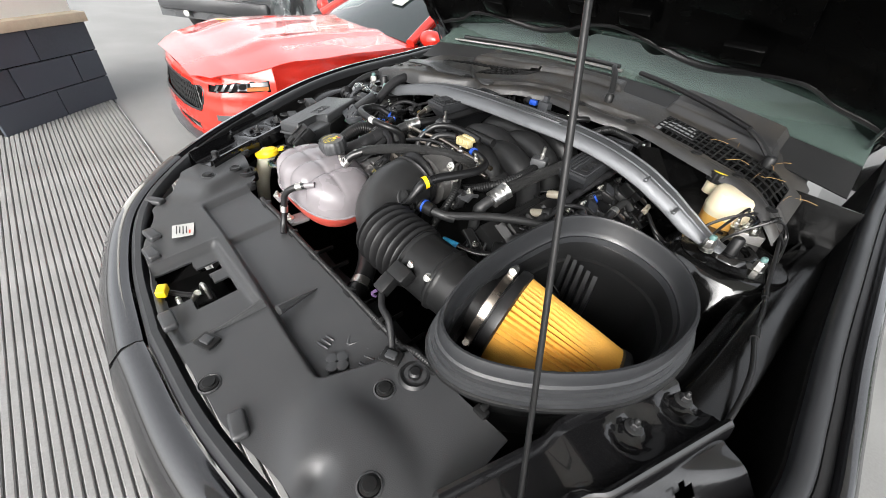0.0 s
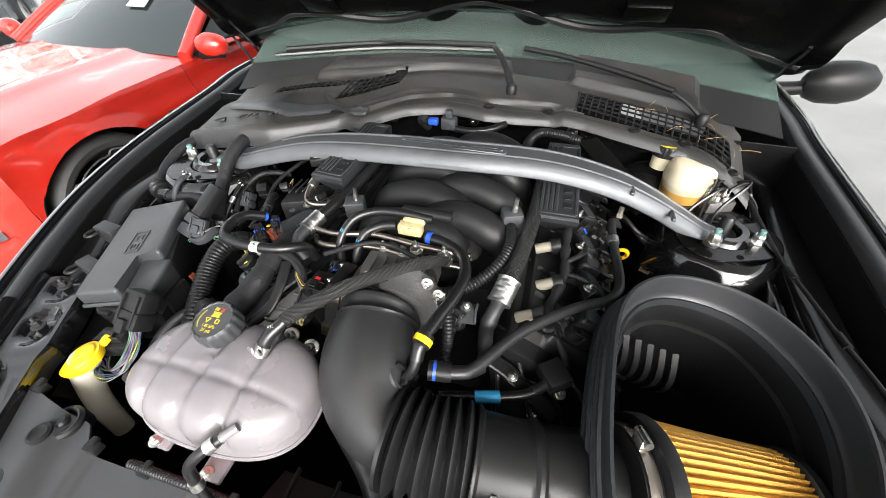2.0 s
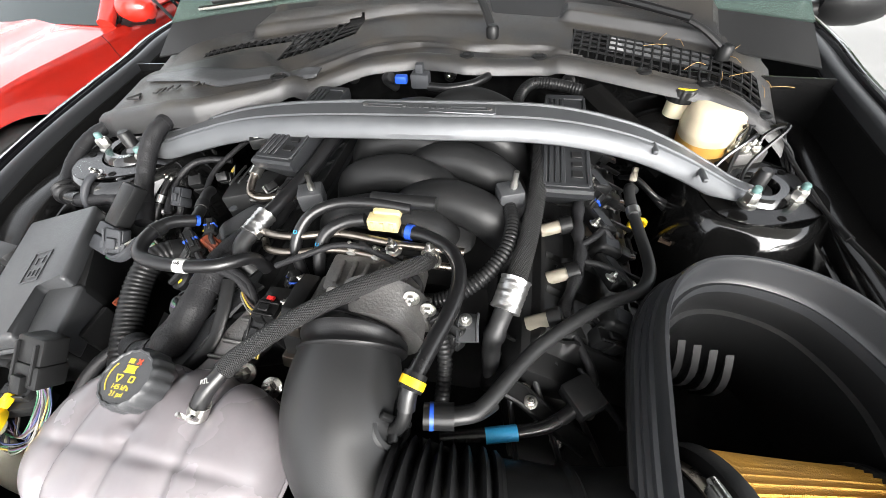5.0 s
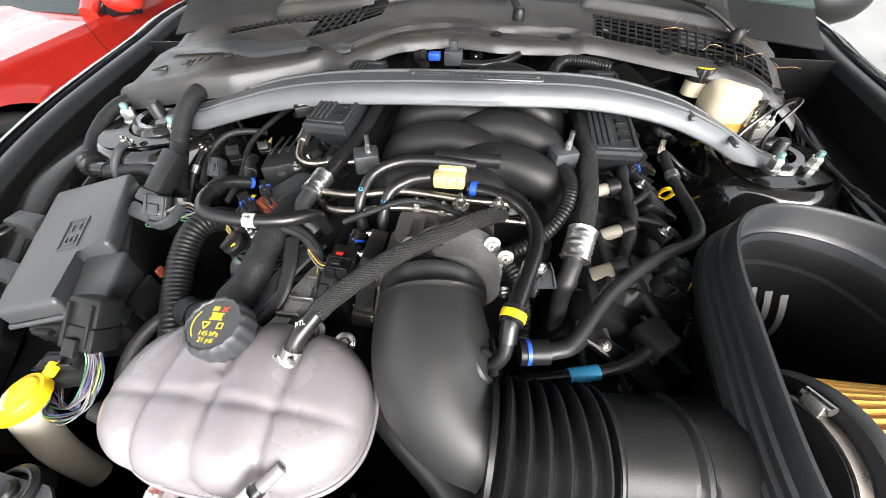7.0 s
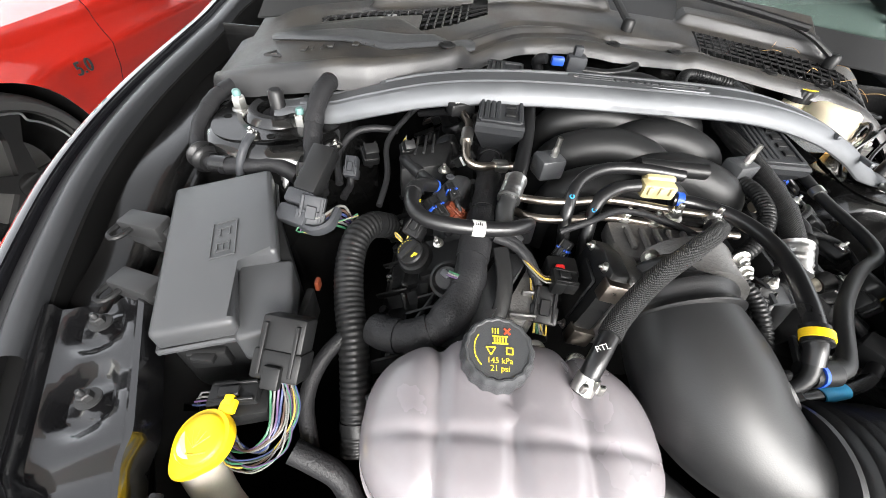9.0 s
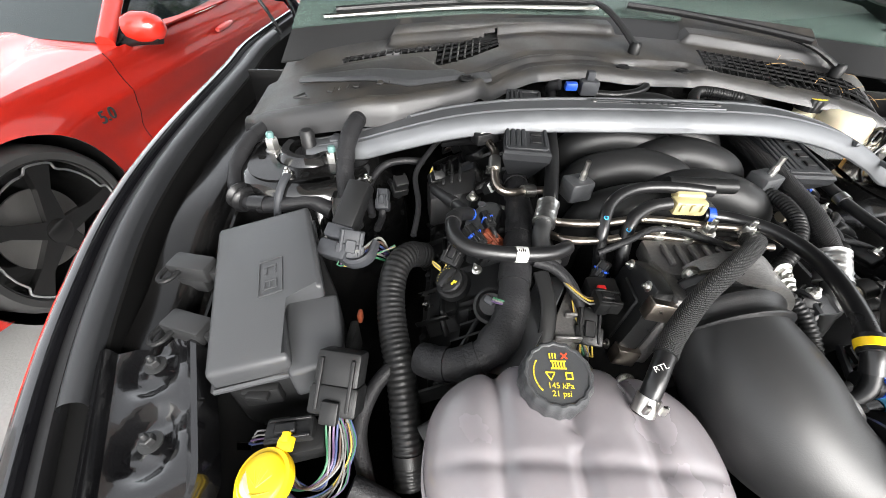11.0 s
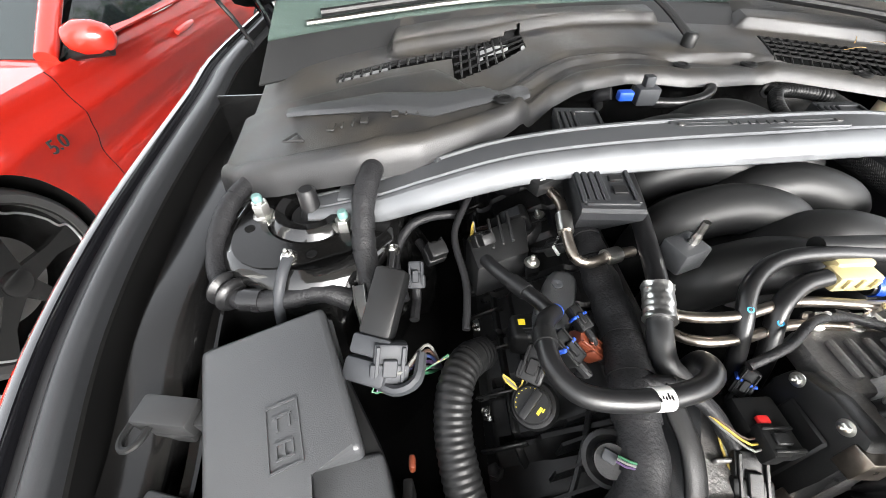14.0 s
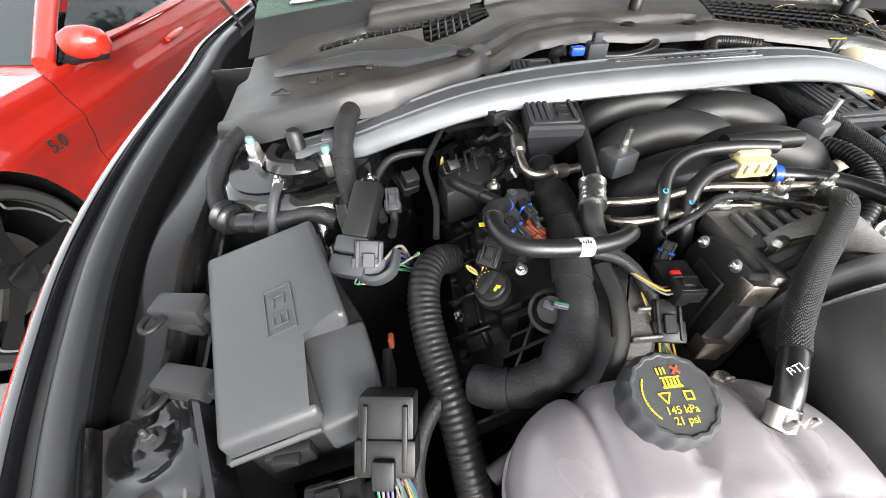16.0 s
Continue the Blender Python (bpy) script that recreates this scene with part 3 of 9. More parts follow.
# centre line of the gap between fender and hood, rear to front (right half mirrored from its own numbers)
EDGE_L = [(-0.82, 0.80, 0.99), (-0.81, 0.44, 0.985), (-0.80, 0.28, 0.97), (-0.785, 0.0, 0.945), (-0.77, -0.17, 0.92), (-0.742, -0.30, 0.895), (-0.704, -0.42, 0.87), (-0.635, -0.565, 0.845), (-0.545, -0.705, 0.815), (-0.425, -0.808, 0.79), (-0.24, -0.862, 0.775), (-0.04, -0.882, 0.77)]
EDGE_R = [(0.735, 0.80, 0.99), (0.72, 0.44, 0.985), (0.715, 0.28, 0.97), (0.715, 0.0, 0.945), (0.72, -0.17, 0.92), (0.73, -0.30, 0.895), (0.735, -0.42, 0.87), (0.70, -0.57, 0.845), (0.605, -0.71, 0.815), (0.46, -0.81, 0.79), (0.20, -0.868, 0.775), (-0.04, -0.882, 0.77)]


def swept(edge, side, section, step=0.02, closed=False, i0=0.0, i1=1.0):
    """Sweeps (outward, up) section points along an edge line in plan."""
    p = smooth_path(edge, step)
    p = p[int(len(p) * i0) : max(2, int(len(p) * i1))]
    rings = []
    for i, q in enumerate(p):
        t = p[min(i + 1, len(p) - 1)] - p[max(i - 1, 0)]
        t.z = 0
        t.normalize()
        out = V(t.y, -t.x, 0) * (1 if side < 0 else -1)
        sec = section(i / (len(p) - 1)) if callable(section) else section
        rings.append([q + out * a + V(0, 0, b) for a, b in sec])
    return rings


def skin(section, name, material, side, parent, label="", i0=0.0, i1=1.0, thick=0.0, angle=40):
    bm = bmesh.new()
    loft(bm, swept(EDGE_L if side < 0 else EDGE_R, side, section, i0=i0, i1=i1), closed=False, cap=False)
    bmesh.ops.recalc_face_normals(bm, faces=bm.faces[:])
    if thick:
        bmesh.ops.solidify(bm, geom=bm.faces[:], thickness=thick)
    return part(name, bm, material, parent, label, angle)


for side in (-1, 1):
    def fender_sec(w):
        g = 1.0 - 0.35 * w
        return [(0.026, -0.020), (0.027, -0.004), (0.030, 0.001), (0.038, 0.001), (0.047, -0.005), (0.054, -0.020), (0.060, -0.06), (0.072 * g + 0.01, -0.14), (0.085 * g + 0.01, -0.26), (0.085 * g, -0.42), (0.07 * g, -0.60)]
    skin(fender_sec, "fender", PAINT_BLACK, side, car, "gloss black painted fender", i0=0.0, i1=0.72, thick=0.003)
    def nose_sec(w):
        return [(0.018, -0.022), (0.020, -0.004), (0.028, 0.0), (0.05, -0.004), (0.075, -0.03), (0.09, -0.09), (0.096, -0.17), (0.10, -0.28), (0.095, -0.40), (0.07, -0.52)]
    skin(nose_sec, "front_bumper", PAINT_BLACK, side, car, "gloss black front bumper", i0=0.715, i1=1.0, thick=0.003)
    skin([(0.027, -0.03), (0.027, -0.012), (0.02, -0.007), (0.013, -0.007), (0.010, -0.014), (0.010, -0.03)], "gap_channel", RUBBER, side, car, i1=0.72)
    skin([(0.0105, -0.026)] + [(0.0115 * math.cos(a) - 0.0005, -0.007 + 0.008 * math.sin(a)) for a in span(0, math.pi, 9)] + [(-0.012, -0.026)], "flange_trim", RUBBER_GREY, side, car, "dark rubber flange strip", i0=0.14, i1=0.60)
    # inner fender in shadow black, the open hood's shade held by its colour
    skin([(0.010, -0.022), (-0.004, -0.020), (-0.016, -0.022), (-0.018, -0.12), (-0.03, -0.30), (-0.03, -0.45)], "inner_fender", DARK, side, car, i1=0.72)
    skin([(0.016, -0.014), (0.013, 0.0), (0.006, 0.006), (-0.004, 0.006), (-0.010, 0.0), (-0.012, -0.014)], "nose_seal", RUBBER_GREY, side, car, "ribbed rubber seal along the nose", i0=0.70, i1=1.0)

# inner rails beside the engine, with bolted front struts
def rail(side):
    pts = [(-0.8041, 0.3484, 0.8970), (-0.7480, 0.1539, 0.8999), (-0.7115, -0.0259, 0.9002), (-0.6902, -0.1730, 0.8918), (-0.6816, -0.2930, 0.8483), (-0.6760, -0.3836, 0.8326)] if side < 0 else [(0.7185, 0.3729, 0.8752), (0.6811, 0.1975, 0.8713), (0.6618, 0.0520, 0.8605), (0.6461, -0.1183, 0.8580), (0.6315, -0.2962, 0.8601), (0.6130, -0.4166, 0.8591)]
    bm = bmesh.new()
    p = smooth_path(pts, 0.02)
    rings = []
    for i, q in enumerate(p):
        t = (p[min(i + 1, len(p) - 1)] - p[max(i - 1, 0)]).normalized()
        out = V(t.y, -t.x, 0).normalized() * (1 if side < 0 else -1)
        rings.append([q + out * a + V(0, 0, b) for a, b in ((0.036, -0.20), (0.038, -0.004), (0.035, 0.002), (0.031, 0.003), (0.0, 0.004), (-0.018, 0.002), (-0.023, -0.002), (-0.027, -0.020), (-0.038, -0.023), (-0.043, -0.008), (-0.047, -0.008), (-0.050, -0.05), (-0.054, -0.20))])
    loft(bm, rings, closed=False, cap=False)
    bmesh.ops.recalc_face_normals(bm, faces=bm.faces[:])
    bmesh.ops.solidify(bm, geom=bm.faces[:], thickness=0.002)
    return part("inner_rail", bm, BAY_PAINT, car, "painted inner rail with light dust")


rails = {s: rail(s) for s in (-1, 1)}


def front_strut(side):
    """Ridged pressing that bolts on the rail and runs to the radiator frame."""
    s = side
    a = V(-0.6618, -0.3579, 0.8492) if s < 0 else V(0.6096, -0.3798, 0.8754)
    b = V(-0.5231, -0.6201, 0.8383) if s < 0 else V(0.5022, -0.6813, 0.8347)
    d = (b - a)
    t = d.normalized()
    out = V(-abs(t.y), 0, 0) + V(0, -abs(t.x), 0)
    out = V(t.y, -t.x, 0).normalized()
    if (out.x > 0) == (s < 0):
        out = -out
    bm = bmesh.new()
    rings = []
    N = 44
    pts = (0.10, 0.37) if s < 0 else (0.05, 0.29)
    for i in range(N + 1):
        w = i / N
        q = a + d * (w * 1.12)
        st_ = 1 / (1 + math.exp(-(w - 0.56) / 0.012))
        wd = 1 - 0.20 * st_
        row = []
        for x, z in ((0.058, -0.09), (0.056, -0.006), (0.052, 0.012), (0.046, 0.016), (0.042, 0.012), (0.039, 0.0), (0.030, -0.002), (0.022, -0.002), (0.013, -0.002), (0.004, -0.002), (-0.005, -0.002), (-0.014, -0.002), (-0.022, -0.002), (-0.030, -0.002), (-0.034, 0.004), (-0.038, 0.009), (-0.044, 0.009), (-0.048, 0.0), (-0.050, -0.012), (-0.052, -0.026)):
            zz = z - 0.010 * st_ * (1 if abs(x) < 0.032 else 0.25)
            if abs(x) < 0.032:
                for c, sh in ((pts[0], 0.0), (pts[1], 0.0)):
                    dx, dy = (x - 0.004 - 0.25 * (w - c) * 0.1) / 0.023, (w - c) * d.length / (0.036 if w < c else 0.028)
                    r = math.hypot(dx, dy)
                    zz -= 0.010 / (1 + math.exp((r - 1) / 0.06))
                    zz += 0.007 / (1 + math.exp((math.hypot(x, (w - c) * d.length) - 0.0125) / 0.0012))
            row.append(q + out * (x * wd) + V(0, 0, zz))
        rings.append(row)
    loft(bm, rings, closed=False, cap=False)
    bmesh.ops.recalc_face_normals(bm, faces=bm.faces[:])
    bmesh.ops.solidify(bm, geom=bm.faces[:], thickness=0.002)
    st = part("front_strut", bm, STRUT_PAINT, car, "gloss black pressed strut with two bolts", 50)
    for c in pts:
        bolt("bolt", a + d * (c * 1.12) + V(0, 0, -0.001), (0, 0, 1), 0.0065, 0.012, PLASTIC_SATIN, st, "black flanged bolt", 1.7)
    # dented gusset between strut and fender
    bm = bmesh.new()
    sheet(bm, lambda u, v: a + d * (0.02 + u * 0.55) + out * (0.056 + v * 0.062) + V(0, 0, -0.012 + 0.010 * math.sin(u * 7 + v * 3) * math.sin(v * 3.1) - 0.03 * v), span(0, 1, 22), span(0, 1, 12), 0.002, keep=lambda u, v: math.hypot((u - 0.45) * 0.14, (v - 0.35) * 0.06) > 0.009 and math.hypot((u - 0.36) * 0.14, (v - 0.78) * 0.06) > 0.007)
    part("gusset", bm, STRUT_PAINT, st)


front_strut(-1)
front_strut(1)

bm = bmesh.new()
sheet(bm, lambda u, v: V(-0.6229 + 0.10 * u + 0.035 * v, -0.3452 - 0.20 * u + 0.02 * v, 0.8100 - 0.02 * u - 0.05 * v + 0.004 * math.sin(u * 12)), span(0, 1, 24), span(0, 1, 8), 0.002, keep=lambda u, v: math.hypot((u - 0.55) * 0.22, (v - 0.6) * 0.05) > 0.008)
part("apron_panel", bm, PLASTIC, car, "gloss black apron panel with a round hole")
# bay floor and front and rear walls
# floor and radiator take the shadow black, so the deep bay's shade is painted
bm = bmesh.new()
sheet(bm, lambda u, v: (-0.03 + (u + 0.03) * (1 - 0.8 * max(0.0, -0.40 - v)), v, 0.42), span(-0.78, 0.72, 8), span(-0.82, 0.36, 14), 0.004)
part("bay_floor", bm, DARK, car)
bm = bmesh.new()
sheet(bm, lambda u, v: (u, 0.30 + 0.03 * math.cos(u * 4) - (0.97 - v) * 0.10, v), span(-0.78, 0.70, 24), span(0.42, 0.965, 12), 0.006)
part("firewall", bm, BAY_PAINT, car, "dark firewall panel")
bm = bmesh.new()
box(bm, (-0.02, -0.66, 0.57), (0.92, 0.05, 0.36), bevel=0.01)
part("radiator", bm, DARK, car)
bm = bmesh.new()
box(bm, (-0.0317, -0.6361, 0.7515), (0.95, 0.05, 0.03), bevel=0.006)
part("radiator_frame", bm, PLASTIC, car)


BAY_TOWER = mat("tower_paint", (0.004, 0.004, 0.004), 0.09, spec=0.6, coat=0.4, var=0.1, bump=0.2, bscale=30)
PAINT_MARK = mat("teal_paint_mark", (0.10, 0.19, 0.18), 0.5, var=0.2, vscale=60)


def strut_tower(side, c, top):
    tower = thing("strut_tower", "gloss black strut tower with steel studs and nuts", "strut tower", group="strut towers", at=(c[0], c[1], 0.6))
    m = Matrix.Translation((c[0], c[1], top))
    bm = bmesh.new()
    lathe(bm, [(0.17, -0.34), (0.160, -0.16), (0.142, -0.085), (0.130, -0.055), (0.122, -0.036), (0.114, -0.018), (0.106, -0.009), (0.096, -0.006), (0.092, -0.009), (0.055, -0.008), (0.049, 0.003), (0.044, 0.007), (0.032, 0.006), (0.029, -0.004), (0.027, -0.03)], m, 48, 5, 0.018, close=False)
    for v in bm.verts:
        d = v.co - V(c[0], c[1], top)
        if d.z < -0.03:
            an = math.atan2(d.y, d.x)
            k = 1 + 0.035 * math.sin(9 * an + 1.3) * math.sin(d.z * 55) + 0.02 * math.sin(4 * an)
            v.co.x, v.co.y = c[0] + d.x * k, c[1] + d.y * k
            v.co.z += 0.004 * math.sin(13 * an)
    part("tower", bm, BAY_TOWER, tower)
    bm = bmesh.new()
    outline = []
    for k in range(48):
        an = 2 * math.pi * k / 48
        rr = 0.094 + 0.010 * math.cos(3 * an + 0.5)
        outline.append((rr * math.cos(an), rr * math.sin(an)))
    prism(bm, outline, -0.0065, -0.0035, m, 0.001, 1)
    bmesh.ops.delete(bm, geom=[f for f in bm.faces if len(f.verts) > 12], context="FACES")
    for z0 in (-0.0035,):
        ring_o = [bm.verts.new(m @ V(x, y, z0)) for x, y in outline]
        ring_i = [bm.verts.new(m @ V(0.056 * math.cos(2 * math.pi * k / 48), 0.056 * math.sin(2 * math.pi * k / 48), z0)) for k in range(48)]
        for k in range(48):
            j = (k + 1) % 48
            bm.faces.new((ring_o[k], ring_o[j], ring_i[j], ring_i[k]))
    part("top_plate", bm, BAY_PAINT, tower, "flat black top plate")
    # solid black discs paint the dark of holes in the plate
    for k in range(4):
        an = k * 1.4 + 0.7
        bm = bmesh.new()
        lathe(bm, [(0.006, 0), (0.006, 0.001), (0.004, 0.0012), (0, -0.001)], m @ Matrix.Translation((0.076 * math.cos(an), 0.076 * math.sin(an), -0.0034)), 14)
        part("hole_disc", bm, DARK, tower)
    bm = bmesh.new()
    lathe(bm, [(0.030, -0.012), (0.026, -0.004), (0.016, -0.006), (0.012, 0.004), (0.0115, 0.030), (0.008, 0.034), (0.0, 0.034)], m, 24)
    part("strut_mount", bm, RUBBER, tower, "black rubber strut mount")
    for k in range(7):
        a = k * 2 * math.pi / 7 + 0.3
        bm = bmesh.new()
        box(bm, (0, 0, 0), (0.010, 0.05, 0.010), m @ Matrix.Rotation(a, 4, "Z") @ Matrix.Translation((0.122, 0, -0.062)) @ Matrix.Rotation(radians(35), 4, "Y"), 0.004)
        part("rib", bm, BAY_TOWER, tower)
    return tower




def stud_nut(at, parent, tall=0.022):
    bm = bmesh.new()
    m = Matrix.Translation(at)
    lathe(bm, [(0.0135, -0.004), (0.0135, 0.002), (0.0095, 0.004)], m, 18)
    lathe(bm, [(0.0108, 0.003), (0.0108, tall * 0.85), (0.0092, tall * 0.97)], m, 6)
    n = part("nut", bm, STEEL, parent, "zinc-plated hex nut")
    bm = bmesh.new()
    lathe(bm, [(0.0055, tall * 0.8), (0.0055, tall * 1.3), (0.004, tall * 1.4)], m, 12)
    part("stud", bm, STEEL, n)
    bm = bmesh.new()
    lathe(bm, [(0.0062, tall * 1.06), (0.0064, tall * 1.34), (0.0046, tall * 1.46), (0, tall * 1.47)], m, 12)
    part("paint_mark", bm, PAINT_MARK, n, "teal paint mark on the stud")


LT = strut_tower(-1, (-0.557, -0.035), 0.937)
stud_nut((-0.6183, -0.0362, 0.9331), LT)
stud_nut((-0.5106, -0.0659, 0.9281), LT)
RT = strut_tower(1, (0.547, 0.059), 0.873)
stud_nut((0.5093, -0.0028, 0.8850), RT)
stud_nut((0.6012, 0.0378, 0.8675), RT)
bolt("ground_bolt", (-0.5660, -0.1153, 0.9352), (0, -0.2, 1), 0.006, 0.010, STEEL, LT, "small steel ground bolt")
bm = bmesh.new()
tube(bm, [(-0.5659, -0.1171, 0.9384), (-0.5686, -0.1369, 0.9336), (-0.5740, -0.1547, 0.9143), (-0.5794, -0.1621, 0.8794), (-0.5807, -0.1628, 0.8498)], 0.006, 10)
part("ground_lead", bm, CONN_GREY, LT)
bolt("ground_bolt", (-0.4545, -0.0891, 0.9147), (0, -0.2, 1), 0.006, 0.009, STEEL, LT, "small steel ground bolt")
bm = bmesh.new()
tube(bm, [(-0.4543, -0.0932, 0.9149), (-0.4568, -0.1120, 0.9054), (-0.4611, -0.1379, 0.8877), (-0.4625, -0.1634, 0.8672)], 0.0058, 10)
part("ground_lead", bm, HOSE, LT)
bm = bmesh.new()
tube(bm, [(-0.4578, -0.1182, 0.9015), (-0.4601, -0.1297, 0.8941)], 0.0068, 10)
part("lead_ferrule", bm, CRIMP, LT)

# ---- strut brace ----
brace = thing("strut_brace", "silver painted strut tower brace with a raised plate", "strut brace", at=(-0.0012, 0.0004, 0.9364))
LINE = [(-0.5597, -0.0379, 0.9393, 0.030), (-0.5156, -0.0348, 0.9434, 0.034), (-0.4675, -0.0331, 0.9508, 0.040), (-0.4098, -0.0279, 0.9674, 0.044), (-0.3093, -0.0196, 0.9907, 0.047), (-0.1863, -0.0189, 1.0051, 0.049), (-0.0042, -0.0098, 1.0071, 0.050), (0.1830, 0.0094, 0.9989, 0.049), (0.3069, 0.0170, 0.9746, 0.046), (0.3883, 0.0205, 0.9429, 0.043), (0.4494, 0.0247, 0.9098, 0.038), (0.5001, 0.0258, 0.8865, 0.032), (0.5354, 0.0250, 0.8784, 0.024)]
cl = smooth_path([q[:3] for q in LINE], 0.012)
rings = []
xs = [(q[0], q[3]) for q in LINE]
for i, q in enumerate(cl):
    w = lerp_table(xs, q.x) * 0.80
    q = q + V(0, 0.007, 0.002)
    end = min(1.0, min(i, len(cl) - 1 - i) / 7)
    h = 0.010 * end + 0.003
    t = (cl[min(i + 1, len(cl) - 1)] - cl[max(i - 1, 0)]).normalized()
    up = V(0, 0, 1) - t * t.z
    up.normalize()
    fw = t.cross(up)
    if fw.y > 0:
        fw = -fw
    sec = [(-1.0, -0.9), (-1.02, -0.2), (-0.97, 0.35), (-0.84, 0.66), (-0.74, 0.66), (-0.68, 0.46), (-0.60, 0.46), (-0.50, 0.66), (0.0, 0.72), (0.30, 0.68), (0.36, 0.50), (0.44, 0.48), (0.50, 0.62), (0.62, 0.50), (0.74, 0.20), (0.86, -0.20), (0.97, -0.75), (1.0, -1.3), (0.95, -1.5), (0.80, -1.2), (0.5, -0.7), (0, -0.6), (-0.6, -0.7), (-0.9, -1.0)]
    rings.append([q + fw * (a * w) + up * (b * h) for a, b in sec])
bm = bmesh.new()
loft(bm, rings)
bmesh.ops.recalc_face_normals(bm, faces=bm.faces[:])
part("bar", bm, SILVER, brace, angle=22)
bm = bmesh.new()
poly = [(0.104, -0.012), (0.108, -0.008), (0.108, 0.010), (0.104, 0.014), (-0.104, 0.014), (-0.108, 0.010), (-0.108, -0.008), (-0.104, -0.012)]
plate_m = Matrix.Translation((0.0005, 0.0056, 1.0168))
prism(bm, poly, -0.002, 0.0015, plate_m, 0.0008, 1)
plate = part("plate", bm, SILVER, brace, "raised brushed plate on the brace")
bm = bmesh.new()
for i in range(7):
    box(bm, (-0.034 + i * 0.0115, 0.001, 0.0022), (0.006 + 0.003 * (i % 2), 0.008, 0.0014), plate_m, 0.0005, 1)
part("lettering_bars", bm, PLASTIC_GREY, plate)
bm = bmesh.new()
for y in (-0.003, 0.005):
    for s in (-1, 1):
        bm = bmesh.new()
        box(bm, (s * 0.068, y, 0.002), (0.058, 0.0022, 0.0012), plate_m, 0.0004, 1)
        part("groove", bm, PLASTIC_GREY, plate)
for s in (-1, 1):
    bm = bmesh.new()
    lathe(bm, [(0.004, 0), (0.004, 0.0025), (0.002, 0.003)], plate_m @ Matrix.Translation((s * 0.098, 0.001, 0.001)), 12)
    part("rivet", bm, ALU, plate)
for x, y in ((-0.395, 0.012), (0.345, 0.006), (0.425, -0.004)):
    bm = bmesh.new()
    q = min(cl, key=lambda c: abs(c.x - x))
    box(bm, (x, y, q.z + 0.008), (0.008, 0.030, 0.008), None, 0.003)
    part("rib", bm, SILVER, brace)
for x, y, z in ((0.5156, 0.0367, 0.8797), (-0.5123, -0.0185, 0.9470)):
    bm = bmesh.new()
    box(bm, (x, y, z), (0.022, 0.03, 0.014), None, 0.003)
    part("end_tab", bm, SILVER, brace)

# ---- cowl panel ----
cowl = thing("cowl_panel", "dusty grey plastic cowl panel below the windscreen", "cowl panel", at=(0, 0.3, 0.9))
FRONT = [(-0.724, 0.075), (-0.666, 0.024), (-0.606, 0.006), (-0.491, 0.0), (-0.417, 0.013), (-0.345, 0.05), (-0.284, 0.09), (-0.214, 0.17), (-0.152, 0.216), (-0.067, 0.245), (0.027, 0.231), (0.1, 0.243), (0.177, 0.264), (0.254, 0.259), (0.367, 0.232), (0.476, 0.208), (0.562, 0.158), (0.658, 0.12)]
REAR = [(-0.717, 0.302), (-0.579, 0.345), (-0.401, 0.419), (-0.109, 0.473), (0.095, 0.469), (0.249, 0.428), (0.401, 0.384), (0.521, 0.335), (0.655, 0.275)]
FZ = [(-0.724, 0.944), (-0.666, 0.948), (-0.575, 0.969), (-0.47, 0.989), (-0.315, 0.991), (-0.172, 1.01), (-0.004, 1.009), (0.203, 0.992), (0.377, 0.973), (0.476, 0.963), (0.658, 0.934)]


def cowl_pt(u, v):
    yf, yr, zf = line_table(FRONT, u), line_table(REAR, u), line_table(FZ, u)
    zr = 1.028 - 0.03 * (u / 0.7) ** 2
    bulge = 0.006 * math.sin(v * math.pi)
    for a, b in ((-0.47, 0.055), (0.215, 0.50)):
        edge = 1 / (1 + math.exp(-(u - a) / 0.0025)) / (1 + math.exp((u - b) / 0.0025))
        bulge += 0.020 * edge / (1 + math.exp(-(v - 0.80) / 0.008))
    bulge += 0.016 / (1 + math.exp((u + 0.34 + 0.25 * (v - 0.3)) / 0.003)) / (1 + math.exp((v - 0.50) / 0.006))
    bulge -= 0.009 / (1 + math.exp((v - 0.20 - 0.04 * math.sin(u * 7)) / 0.006)) / (1 + math.exp(-(u + 0.27) / 0.004)) / (1 + math.exp((u - 0.2) / 0.004))
    bulge -= 4.0 * max(0.0, u - 0.50) ** 2 + 3.0 * max(0.0, -0.62 - u) ** 2
    bulge -= 0.006 * math.exp(-((v - 0.22 + 0.05 * math.sin(u * 9)) / 0.03) ** 2) / (1 + math.exp(-(u + 0.28) / 0.01))
    return V(u, yf + (yr - yf) * v, zf + (zr - zf) * v * v * 0.7 + (zr - zf) * 0.3 * v + bulge)


def GLO(u):
    return 0.20 - 0.06 * (u - 0.235) / 0.33


def in_grille(u, v):
    if 0.235 < u < 0.565:
        return GLO(u) < v < 0.66
    if -0.56 < u < -0.225:
        if u < -0.36:
            return 0.64 < v < 0.74
        return 0.42 + (u + 0.36) * 0.9 < v < 0.74 + (u + 0.36) * 0.5
    return False


us, vs = span(-0.70, 0.60, 201), span(0, 1, 80)
bm = bmesh.new()
sheet(bm, cowl_pt, us, vs, 0.004, keep=lambda u, v: not in_grille(u, v))
part("panel", bm, COWL, cowl, angle=28)
